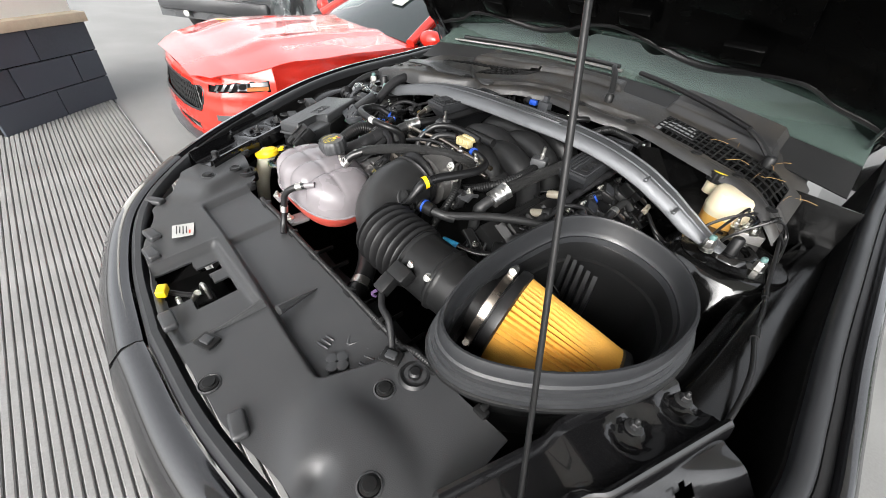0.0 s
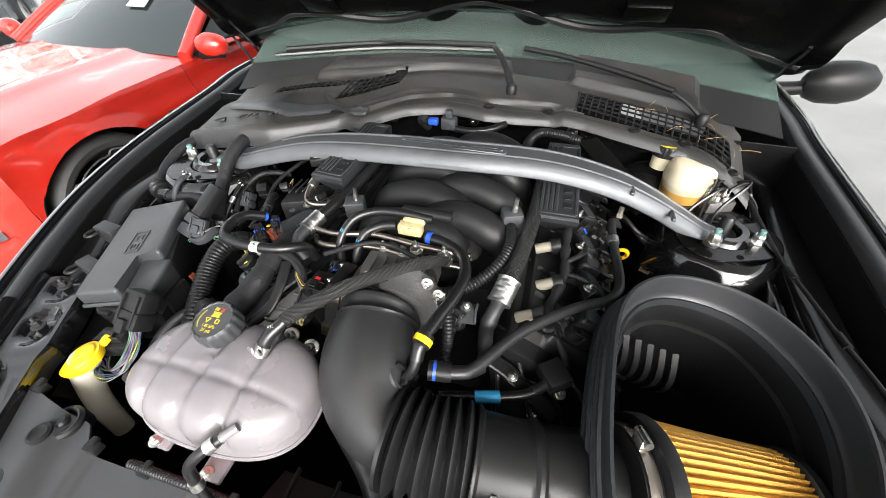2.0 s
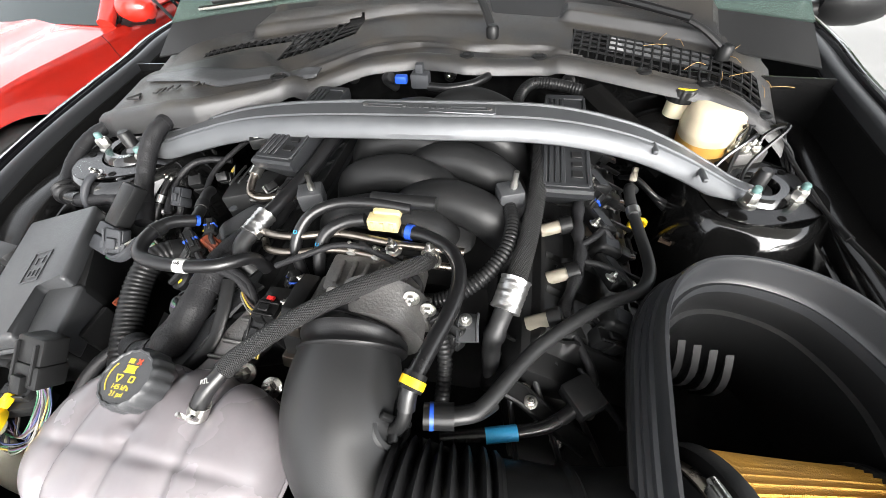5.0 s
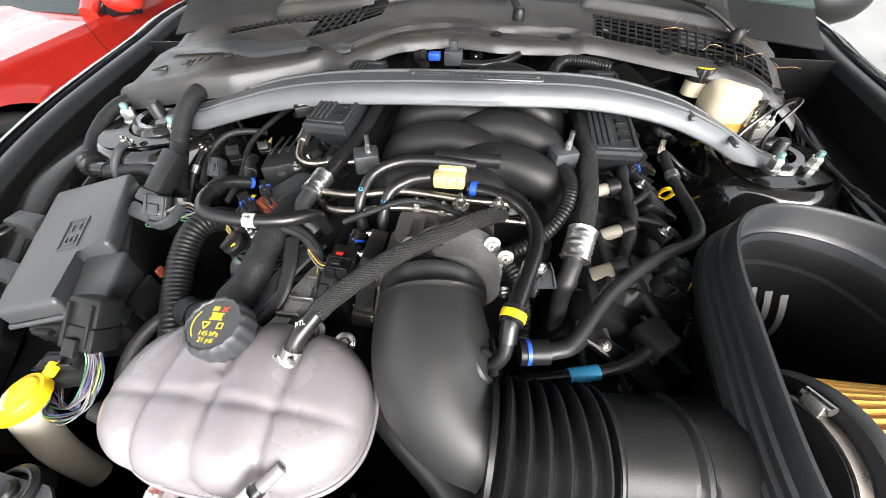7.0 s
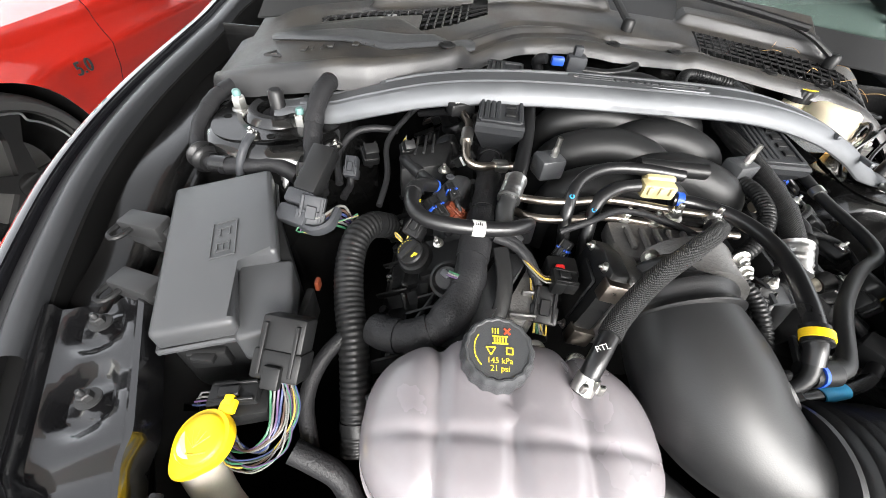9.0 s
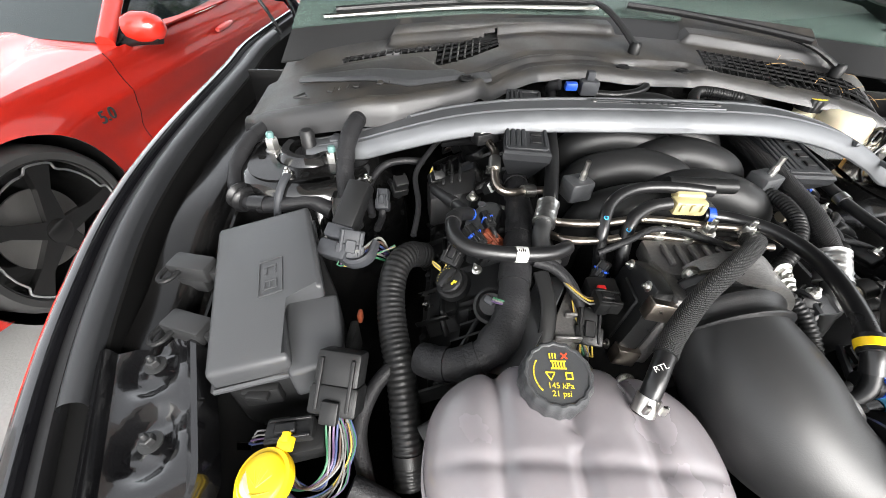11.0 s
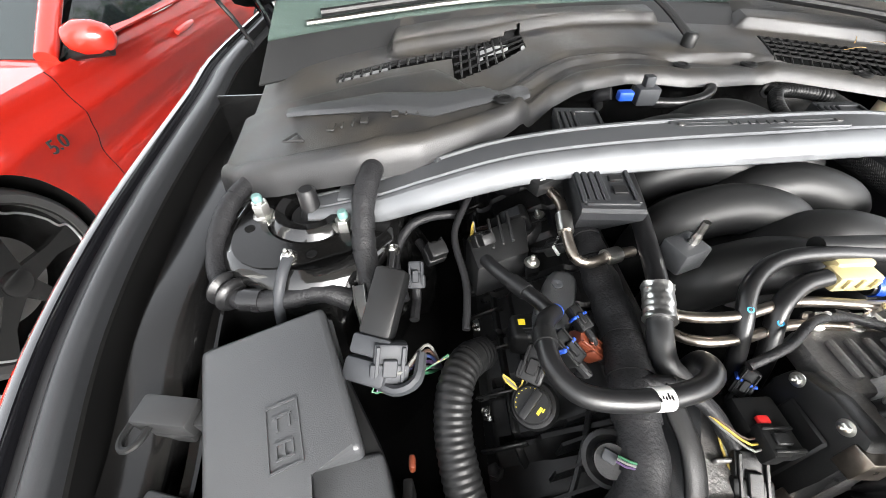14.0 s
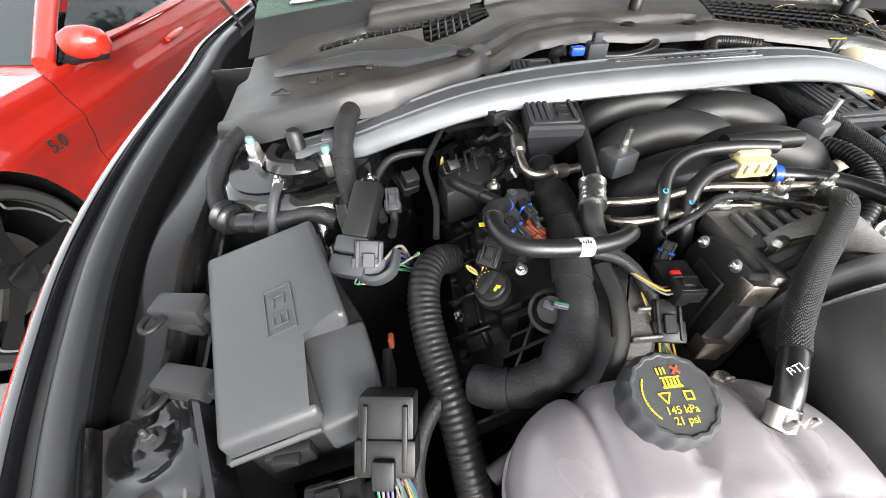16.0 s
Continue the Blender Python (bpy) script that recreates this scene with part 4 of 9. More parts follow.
# lip rolled down along the front edge
bm = bmesh.new()
rings = []
for u in us:
    q = cowl_pt(u, 0)
    drop = lerp_table([(-0.70, 0.034), (-0.35, 0.036), (-0.24, 0.018), (0.66, 0.016)], u)
    rings.append([q + V(0, dy, dz) for dy, dz in ((0.014, 0.004), (0.004, 0.006), (-0.006, 0.003), (-0.012, -0.004), (-0.016, -drop * 0.6), (-0.018, -drop), (-0.012, -drop))])
loft(bm, rings, closed=False, cap=False)
bmesh.ops.recalc_face_normals(bm, faces=bm.faces[:])
bmesh.ops.solidify(bm, geom=bm.faces[:], thickness=0.003)
part("front_lip", bm, COWL, cowl)
# grille bars
def bar(name, pts, r=0.0022):
    b2 = bmesh.new()
    tube(b2, pts, r, 6, 0.012)
    part(name, b2, PLASTIC, grille)


# black sheet below the openings paints the shade inside the intake
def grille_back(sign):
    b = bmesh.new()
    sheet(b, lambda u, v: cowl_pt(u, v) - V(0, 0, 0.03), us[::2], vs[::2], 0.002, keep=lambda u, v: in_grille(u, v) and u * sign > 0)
    return part("grille", b, DARK, cowl, "grille bars over a black sheet standing in for shaded depth")


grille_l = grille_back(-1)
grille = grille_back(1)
for u in [0.24 + i * 0.0165 for i in range(20)]:
    ok = [v for v in span(0, 1, 101) if in_grille(u, v)]
    if len(ok) > 3:
        bar("grille_bar", [cowl_pt(u + 0.02 * (v - 0.6), v) for v in span(ok[0], ok[-1], 5)])
for k in range(1, 5):
    bar("grille_bar", [cowl_pt(u, GLO(u) + k / 5 * (0.66 - GLO(u))) for u in span(0.236, 0.564, 12)])
grille = grille_l
for u in [-0.595 + i * 0.0155 for i in range(22)]:
    ok = [v for v in span(0, 1, 101) if in_grille(u, v)]
    if len(ok) > 2:
        bar("grille_bar", [cowl_pt(u + 0.015 * (v - 0.6), v) for v in span(ok[0], ok[-1], 5)])
bar("grille_bar", [cowl_pt(u, 0.69) for u in span(-0.56, -0.36, 7)])
for k in (1, 2, 3):
    bar("grille_bar", [cowl_pt(u, 0.42 + (u + 0.36) * 0.9 + k * 0.25 * (0.32 - 0.4 * (u + 0.36))) for u in span(-0.36, -0.226, 9)])
# retaining pins
for u in (-0.30, 0.03, 0.172, 0.365, 0.47, 0.56):
    q = cowl_pt(u, 0.05)
    bm = bmesh.new()
    lathe(bm, [(0.014, 0.0), (0.014, 0.003), (0.009, 0.005), (0.007, 0.003), (0, 0.003)], Matrix.Translation(q + V(0, 0.004, 0.004)), 18)
    part("push_pin", bm, PLASTIC, cowl)
# smooth raised panel and marks on the box cover
def box_panel(u, w):
    lo = line_table([(-0.61, 0.112), (-0.40, 0.062), (-0.32, 0.098), (-0.25, 0.150)], u)
    hi = line_table([(-0.61, 0.130), (-0.46, 0.128), (-0.37, 0.128), (-0.32, 0.145), (-0.25, 0.178)], u)
    yf, yr = line_table(FRONT, u), line_table(REAR, u)
    q = cowl_pt(u, (lo + (hi - lo) * w - yf) / (yr - yf))
    return q + V(0, 0, 0.008 - 0.004 * (2 * w - 1) ** 8)


bm = bmesh.new()
sheet(bm, box_panel, span(-0.61, -0.25, 40), span(0, 1, 9), 0.003)
part("raised_panel", bm, PLASTIC_GREY, cowl, "smooth grey raised panel")
bm = bmesh.new()
q = cowl_pt(-0.585, 0.14) + V(0, 0, 0.004)
tube(bm, [q + V(-0.013, -0.009, 0), q + V(0.013, -0.007, 0), q + V(0.0, 0.014, 0), q + V(-0.013, -0.009, 0)], 0.0018, 6, 0.02)
part("moulded_mark", bm, COWL, cowl)
for i in range(2):
    for j in range(4):
        bm = bmesh.new()
        q = cowl_pt(-0.535 + i * 0.085 + j * 0.015, 0.16) + V(0, 0, 0.004)
        box(bm, q, (0.003 if j % 3 else 0.010, 0.020 - 0.004 * (j % 2), 0.003), None, 0.001, 1)
        part("moulded_mark", bm, COWL, cowl)
bm = bmesh.new()
sheet(bm, lambda u, v: cowl_pt(u, 1.0) + V(0, v * 0.05, v * 0.028 - 0.004), us[::3], span(0, 1, 4), 0.003)
part("rear_lip", bm, COWL, cowl)
# stray dry grass
bm = bmesh.new()
rnd = random.Random(5)
for k in range(11):
    q = cowl_pt(rnd.uniform(0.36, 0.60), rnd.uniform(0.25, 0.75)) + V(0, 0, 0.008)
    a = rnd.uniform(0, 6.28)
    tube(bm, [q, q + V(math.cos(a) * 0.02, math.sin(a) * 0.02, 0.006), q + V(math.cos(a) * 0.045, math.sin(a + 0.4) * 0.045, 0.002)], 0.00045, 5, 0.01)
solo("dry_grass", bm, TWIG, "wisps of dry grass caught on the cowl", "debris", kind="stuff")

# ---- windscreen and cabin ----
# dash colour raised to imitate daylight entering through the cabin windows
DASH = mat("dash_grain_lit", (0.20, 0.205, 0.20), 0.6, bump=0.4, bscale=500, var=0.25, vscale=5)

def glass_pt(u, v):
    base = 0.475 - 0.14 * ((u + 0.02) / 0.65) ** 2
    return V(u * (1 - 0.12 * v), base + v * 0.78, 1.05 + v * 0.44 - 0.02 * (u / 0.7) ** 2 * (1 - v))


bm = bmesh.new()
sheet(bm, glass_pt, span(-0.69, 0.65, 30), span(0.012, 1, 12), 0.005)
ws = part("windscreen", bm, WINDSCREEN, car, "green-tinted windscreen")
ws.visible_shadow = False
bm = bmesh.new()
sheet(bm, lambda u, v: glass_pt(u, v) + V(0, 0.0, -0.003), span(-0.69, 0.65, 30), span(-0.09, 0.011, 6), 0.004)
part("black_frit", bm, PLASTIC_SATIN, car)
bm = bmesh.new()
sheet(bm, lambda u, v: V(u, 0.52 + v * 0.55 - 0.2 * u * u, 0.99 + 0.05 * math.sin(v * 2.2)), span(-0.68, 0.64, 14), span(0, 1, 8), 0.004)
part("dashboard", bm, DASH, car, "dashboard behind the glass, coloured pale in place of cabin light")
bm = bmesh.new()
ring = [V(0.33 + 0.17 * math.cos(a), 1.22 + 0.07 * math.sin(a), 1.02 + 0.16 * math.sin(a)) for a in span(0, 2 * math.pi, 30)]
tube(bm, ring, 0.014, 8, 0.02)
tube(bm, [(0.17, 1.22, 1.02), (0.33, 1.24, 1.0), (0.49, 1.22, 1.02)], 0.016, 8)
part("steering_wheel", bm, PLASTIC, car)
for x in (-0.38, 0.32):
    bm = bmesh.new()
    box(bm, (x, 1.62, 0.80), (0.46, 0.16, 0.75), Matrix.Translation((x, 1.62, 0.8)) @ Matrix.Rotation(radians(-14), 4, "X") @ Matrix.Translation((-x, -1.62, -0.8)), 0.06, 3)
    box(bm, (x, 1.72, 1.25), (0.26, 0.10, 0.18), None, 0.04, 3)
    part("seat", bm, PLASTIC, car)
bm = bmesh.new()
box(bm, (-0.02, 2.0, 1.41), (1.15, 1.35, 0.05), bevel=0.02)
part("roof", bm, PAINT_BLACK, car)
bm = bmesh.new()
box(bm, (-0.03, 2.75, 0.9), (1.5, 0.06, 1.0))
part("cabin_back", bm, DARK, car)
for s, x0 in ((-1, -0.86), (1, 0.79)):
    bm = bmesh.new()
    tube(bm, [(x0 - s * 0.045, 0.64, 1.10), (x0 - s * 0.06, 0.75, 1.17), (x0 - s * 0.14, 1.30, 1.40), (x0 - s * 0.16, 1.6, 1.42)], 0.03, 10, 0.05)
    part("windscreen_pillar", bm, PAINT_BLACK, car)
    bm = bmesh.new()
    sheet(bm, lambda u, v: V(x0 + s * (0.10 * math.sin(v * 2.2)) - s * 0.03, u, 0.35 + v * 0.57), span(0.72, 2.6, 8), span(0, 1, 8), 0.02)
    part("door", bm, PAINT_BLACK, car, "gloss black door")
    bm = bmesh.new()
    sheet(bm, lambda u, v: V(x0 - s * 0.02 - s * 0.17 * v, u + v * (0.45 if u < 1 else -0.25), 0.935 + v * 0.42), span(0.82, 2.4, 6), span(0, 1, 4), 0.005)
    sw = part("side_window", bm, SIDE_GLASS, car)
    # only the driver's mirror comes into view
    if s < 0:
        continue
    mx = x0 + s * 0.14
    bm = bmesh.new()
    rings = []
    for k, (dx, sc) in enumerate(((0.0, 0.35), (0.02, 0.75), (0.06, 0.98), (0.12, 1.0), (0.17, 0.82), (0.20, 0.45))):
        rings.append([V(mx + s * dx, 0.84 + 0.055 * sc * math.cos(a) + dx * 0.15, 0.935 + 0.064 * sc * math.sin(a)) for a in span(0, 2 * math.pi, 17)[:-1]])
    loft(bm, rings)
    bmesh.ops.recalc_face_normals(bm, faces=bm.faces[:])
    mir = part("door_mirror", bm, PLASTIC, car, "black door mirror")
    bm = bmesh.new()
    tube(bm, [(x0 + s * 0.02, 0.86, 0.90), (x0 + s * 0.12, 0.85, 0.91), (x0 + s * 0.2, 0.84, 0.93)], 0.022, 10)
    part("mirror_arm", bm, PLASTIC, mir)

# wipers
def wiper(pts_arm, pts_blade, name):
    w = thing("wiper", "black windscreen wiper with a rubber blade", "wiper", group="wipers", at=pts_arm[0])
    bm = bmesh.new()
    tube(bm, pts_arm, lambda d, t: 0.0095 - 0.004 * d / t, 8, 0.012, squash=0.6)
    part("arm", bm, PLASTIC_SATIN, w)
    bm = bmesh.new()
    lathe(bm, [(0.013, -0.016), (0.013, 0.004), (0.009, 0.009), (0, 0.010)], Matrix.Translation(pts_arm[0]), 20)
    part("pivot_cap", bm, PLASTIC, w)
    bm = bmesh.new()
    tube(bm, pts_blade, 0.007, 8, 0.02)
    part("blade", bm, RUBBER, w)


def on_glass(u, v, h=0.012):
    return glass_pt(u, v) + V(0, -0.4 * h, h)


wiper([(0.0729, 0.3209, 1.0261), (0.0447, 0.3791, 1.0596), (0.0120, 0.4264, 1.0827), (-0.0295, 0.4547, 1.0851), (-0.3146, 0.4403, 1.0860)], [on_glass(u, 0.035) for u in (-0.60, -0.40, -0.2, 0.0)], "wiper")
wiper([(0.5035, 0.2845, 1.0064), (0.4572, 0.3159, 1.0344), (0.4006, 0.3476, 1.0514), (0.3285, 0.3797, 1.0644), (0.2672, 0.3962, 1.0698)], [(0.0827, 0.4621, 1.0807), (0.1953, 0.4275, 1.0743), (0.3188, 0.3699, 1.0638), (0.4315, 0.3056, 1.0516)], "wiper")
bm = bmesh.new()
tube(bm, [on_glass(u, 0.01, 0.016) for u in (-0.62, -0.3, 0.02)], 0.0045, 6, 0.03)
solo("chrome_strip", bm, STEEL, "thin bright wiper rail at the foot of the windscreen", "trim")

# ---- hood, propped open ----
HTH = radians(42)


def hood_pt(u, v, off=0.0):
    """u across, v metres along from the rear edge towards the nose; off below the skin."""
    half_w = 0.73 - 0.02 * v - 0.16 * max(0, v - 0.75) ** 1.5
    x = -0.03 + u * half_w
    arch = 0.115 * (1 - u * u) * (1 - 0.35 * v)
    rear = -0.03 + 0.10 * (1 - u * u) * max(0, 1 - v * 2.5) * 0.6
    s = v - rear * 0.3
    y0, z0 = 0.42, 1.078
    y = y0 - s * math.cos(HTH) + (arch - off) * math.sin(HTH) * 0.9
    z = z0 + s * math.sin(HTH) + (arch - off) * math.cos(HTH)
    return V(x, y, z)


bm = bmesh.new()
sheet(bm, lambda u, v: hood_pt(u, v), span(-1, 1, 31), span(0, 1.22, 25), 0.004)
hood = part("hood", bm, HOOD_UNDER, car, "open hood seen from its black underside")


def inner_relief(u, v):
    """Pressed inner frame: deep pockets between stiffening ribs."""
    z = 0.012
    ribs = [abs(abs(u) - 0.93), abs(v - 0.07) / 0.7, abs(abs(u) - 0.18 - 0.45 * v) / 0.9, abs(v - 0.62 - 0.12 * abs(u)) / 0.8]
    d = min(ribs)
    return z + 0.026 * max(0.0, 1 - (d / 0.085) ** 2)


bm = bmesh.new()
sheet(bm, lambda u, v: hood_pt(u * 0.985, v + 0.015, inner_relief(u, v)), span(-1, 1, 81), span(0, 1.17, 61), 0.002)
part("inner_panel", bm, HOOD_UNDER, hood, "ribbed black inner hood panel")
bm = bmesh.new()
tube(bm, [hood_pt(u, 0.055 + 0.035 * math.cos(u * 9.0) * (1 if abs(u) < 0.75 else 0.3), 0.034) for u in span(-0.95, 0.95, 25)], 0.009, 8, 0.012)
part("hood_seal", bm, RUBBER, hood, "wavy rubber hood seal")
for u, v, su, sv in ((-0.42, 0.36, 0.20, 0.16), (0.45, 0.36, 0.20, 0.16), (0.0, 0.33, 0.14, 0.12), (-0.45, 0.85, 0.22, 0.16), (0.45, 0.85, 0.22, 0.16)):
    bm = bmesh.new()
    sheet(bm, lambda a, b: hood_pt(u + a * su, v + b * sv, 0.034 - 0.012 * max(abs(a), abs(b)) ** 4), span(-1, 1, 9), span(-1, 1, 9), 0.004)
    part("insulation_pad", bm, HOOD_UNDER, hood)
for u, v in ((-0.1, 0.16), (0.12, 0.15), (0.5, 0.13), (-0.55, 0.13)):
    bm = bmesh.new()
    q = hood_pt(u, v, 0.045)
    box(bm, (0, 0, 0), (0.09, 0.05, 0.02), Matrix.Translation(q) @ Matrix.Rotation(-HTH, 4, "X"), 0.006)
    part("bracket", bm, HOOD_UNDER, hood)
for s in (-1, 1):
    bm = bmesh.new()
    a = hood_pt(s * 0.93, 0.03, 0.03)
    x = a.x
    tube(bm, [(x + s * 0.01, 0.50, 0.96), (x, 0.46, 1.0), (x - s * 0.01, 0.43, 1.04), a, hood_pt(s * 0.93, 0.22, 0.03)], 0.014, 8, 0.02, squash=0.6)
    part("hinge", bm, PAINT_BLACK, hood)
    bm = bmesh.new()
    tube(bm, [(x + s * 0.005, 0.42, 0.99), (x - s * 0.012, 0.38, 1.06), hood_pt(s * 0.92, 0.12, 0.04)], 0.004, 8)
    part("hinge_link", bm, PAINT_BLACK, hood)
bm = bmesh.new()
tube(bm, [(-0.7465, 0.4093, 1.0063), (-0.7635, 0.3974, 1.0551), (-0.7791, 0.3805, 1.1020), hood_pt(-0.97, 0.20, 0.03)], 0.004, 8)
part("washer_line", bm, RUBBER, hood)
bm = bmesh.new()
tube(bm, [(0.551, -0.675, 0.80), (0.535, -0.663, 0.85), (0.487, -0.626, 1.0), (0.330, -0.505, 1.49), (0.247, -0.441, 1.75), (0.210, -0.413, 1.865)], 0.0031, 10, 0.05)
prop = solo("hood_prop_rod", bm, PLASTIC, "black steel rod propping the open hood", "prop rod")
bm = bmesh.new()
lathe(bm, [(0.014, -0.014), (0.014, 0.012), (0.010, 0.016)], frame_at((0.545, -0.671, 0.818), (-0.30, 0.23, 0.92)), 14)
part("grommet", bm, CONN_GREY, prop)

# ---- radiator cover ----
cover = thing("radiator_cover", "dark grey moulded plastic radiator cover", "cover panel", at=(-0.0132, -0.7373, 0.7689))


def cover_front(x):
    return lerp_table([(-0.56, -0.60), (-0.50, -0.71), (-0.40, -0.80), (-0.24, -0.850), (-0.04, -0.869), (0.17, -0.857), (0.34, -0.828), (0.42, -0.80), (0.47, -0.775)], x)


def edge_of(d, w):
    return 1 / (1 + math.exp(-max(-40, min(40, d / w))))


def cover_z(x, y):
    """Height of the moulded cover: stepped channel at the back, latch pocket, end plates and a smooth swell."""
    z = 0.792 + 0.10 * (y + 0.85) - 0.05 * (x + 0.02) ** 2
    y += 0.022
    chan = edge_of(y + 0.695 + 0.01 * math.sin(x * 5), 0.0018) * edge_of(x + 0.353 + (y + 0.64) * 0.15, 0.002) * edge_of(0.243 - x + (y + 0.65) * 0.4, 0.002)
    z -= 0.013 * chan
    z -= 0.009 * chan * edge_of(x + 0.192, 0.0018)
    pool = edge_of(0.112 - abs(x + 0.082), 0.003) * edge_of(0.061 - abs(y + 0.773), 0.003)
    rim_ = edge_of(0.120 - abs(x + 0.082), 0.002) * edge_of(0.068 - abs(y + 0.773), 0.002)
    z += 0.003 * rim_ - 0.016 * pool
    swell = math.hypot((x - 0.36) / 0.105, (y + 0.735) / 0.062)
    z += 0.020 * edge_of(1 - swell, 0.16) - 0.012 * math.exp(-((x - 0.345) / 0.02) ** 2 - ((y + 0.775) / 0.02) ** 2)
    # left end plate: hump falling to the front
    z += 0.022 * edge_of(-0.385 - x - (y + 0.66) * 0.35, 0.006) * edge_of(y + 0.70 - (x + 0.45) * 0.5, 0.010)
    return z


def cover_back(x):
    return lerp_table([(-0.56, -0.545), (-0.40, -0.565), (-0.355, -0.597), (0.28, -0.600), (0.38, -0.59), (0.47, -0.585)], x)


def cover_pt(u, v):
    y0, y1 = cover_front(u), cover_back(u)
    y = y0 + (y1 - y0) * v
    return V(u, y, cover_z(u, y))


def latch_hole(u, v):
    q = cover_pt(u, v)
    inside = -0.179 < q.x < -0.040 and -0.851 < q.y < -0.747
    return inside and not (q.x > -0.075 and q.y < -0.817) and not (q.x < -0.150 and q.y > -0.787) and not (-0.12 < q.x < -0.09 and q.y > -0.772)


bm = bmesh.new()
sheet(bm, cover_pt, span(-0.56, 0.47, 241), span(0, 1, 121), 0.004, keep=lambda u, v: not latch_hole(u, v))
panel = part("panel", bm, COVER, cover, angle=55)
for x, y in ((0.304, -0.666), (0.128, -0.848), (0.396, -0.755), (-0.44, -0.66)):
    bm = bmesh.new()
    lathe(bm, [(0.0125, 0.0), (0.0125, 0.002), (0.009, 0.003), (0.0085, 0.006), (0.0, 0.0065)], Matrix.Translation((x, y, cover_z(x, y) + 0.001)), 20)
    part("push_pin", bm, PLASTIC, cover, "black push pin")
    bm = bmesh.new()
    lathe(bm, [(0.0165, 0), (0.0165, 0.0015), (0.0145, 0.0025), (0.0135, 0.0015), (0.0135, 0)], Matrix.Translation((x, y, cover_z(x, y) + 0.0005)), 22)
    part("pin_rim", bm, COVER, cover)
bm = bmesh.new()
tube(bm, [V(x, cover_back(x) + 0.006, cover_z(x, cover_back(x)) + 0.003) for x in span(-0.30, 0.32, 40)], corrugated(0.0065, 0.0045, 0.0012), 10, 0.0011)
part("seal_strip", bm, RUBBER, cover, "ribbed rubber strip along the back edge")
for k in range(9):
    x = -0.50 + k * 0.115 + (0.02 if k % 2 else 0)
    bm = bmesh.new()
    box(bm, (x, cover_back(x) + 0.004, cover_z(x, cover_back(x)) - 0.002), (0.022, 0.016, 0.014), None, 0.003)
    box(bm, (x, cover_back(x) + 0.010, cover_z(x, cover_back(x)) + 0.005), (0.010, 0.012, 0.008), None, 0.002)
    part("edge_clip", bm, PLASTIC, cover)
bm = bmesh.new()
lathe(bm, [(0.026, -0.03), (0.026, 0.0), (0.022, 0.004), (0.018, 0.003), (0.016, -0.004), (0.010, -0.004), (0.010, 0.008), (0.007, 0.011), (0.0, 0.011)], Matrix.Translation((0.3150, -0.6183, 0.8079)), 32)
part("bushing", bm, RUBBER, cover, "round rubber radiator bushing")
bush = Matrix.Translation((-0.4275, -0.5757, 0.8143))
bm = bmesh.new()
lathe(bm, [(0.026, -0.02), (0.026, 0.004), (0.022, 0.007), (0.018, 0.006), (0.016, -0.002), (0.010, -0.002), (0.010, 0.010), (0.007, 0.013), (0.0, 0.013)], bush, 32)
part("bushing", bm, RUBBER, cover, "round rubber radiator bushing")
bm = bmesh.new()
lathe(bm, [(0.0195, 0.0078), (0.0215, 0.0078), (0.0215, 0.0085), (0.0195, 0.0085)], bush, 32, close=False)
part("bushing_ring", bm, CONN_GREY, cover)
bm = bmesh.new()
lathe(bm, [(0.012, -0.004), (0.012, 0.006), (0.009, 0.012), (0.009, 0.026), (0.006, 0.029), (0, 0.029)], Matrix.Translation((-0.505, -0.618, cover_z(-0.505, -0.618))), 20)
part("rubber_stop", bm, RUBBER, cover, "black rubber hood stop")
bm = bmesh.new()
lathe(bm, [(0.015, 0), (0.015, 0.003), (0.011, 0.005), (0.008, 0.003), (0, 0.003)], Matrix.Translation((-0.430, -0.598, cover_z(-0.43, -0.598) + 0.001)), 20)
part("push_pin", bm, PLASTIC, cover)
# moulded clips and square sockets
for x, y, a in ((0.216, -0.840, -10), (-0.438, -0.785, 38), (-0.298, -0.822, 12), (-0.232, -0.838, 8), (-0.03, -0.860, 0)):
    bm = bmesh.new()
    box(bm, (0, 0, 0.004), (0.042, 0.022, 0.014), Matrix.Translation((x, y, cover_z(x, y))) @ Matrix.Rotation(radians(a), 4, "Z"), 0.005, 3)
    part("moulded_clip", bm, COVER, cover)
for x, y in ((0.055, -0.826), (0.27, -0.628)):
    bm = bmesh.new()
    m = Matrix.Translation((x, y, cover_z(x, y) + 0.002)) @ Matrix.Rotation(radians(25), 4, "Z")
    prism(bm, [(-0.017, -0.013), (0.017, -0.013), (0.017, 0.013), (-0.017, 0.013)], 0, 0.006, m, 0.003)
    s = part("square_socket", bm, PLASTIC, cover)
    bm = bmesh.new()
    prism(bm, [(-0.009, -0.007), (0.009, -0.007), (0.009, 0.007), (-0.009, 0.007)], 0.004, 0.010, m, 0.002)
    part("tab", bm, PLASTIC_GREY, s)
# triangular gussets
bm = bmesh.new()
for x0, y0, x1, y1 in ((0.036, -0.728, 0.041, -0.813), (0.066, -0.716, 0.047, -0.635)):
    q0, q1 = V(x0, y0, cover_z(x0, y0 - 0.01) + 0.001), V(x1, y1, cover_z(x1, y1) + 0.001)
    tube(bm, [q0, q1], lambda d, t: 0.008 * (1 - d / t) + 0.0015, 8)
part("gusset", bm, COVER, cover)
# hazard marks moulded in relief
mk = Matrix.Translation((0.198, -0.668, cover_z(0.198, -0.668) + 0.001)) @ Matrix.Rotation(radians(15), 4, "Z") @ Matrix.Scale(1.25, 4)


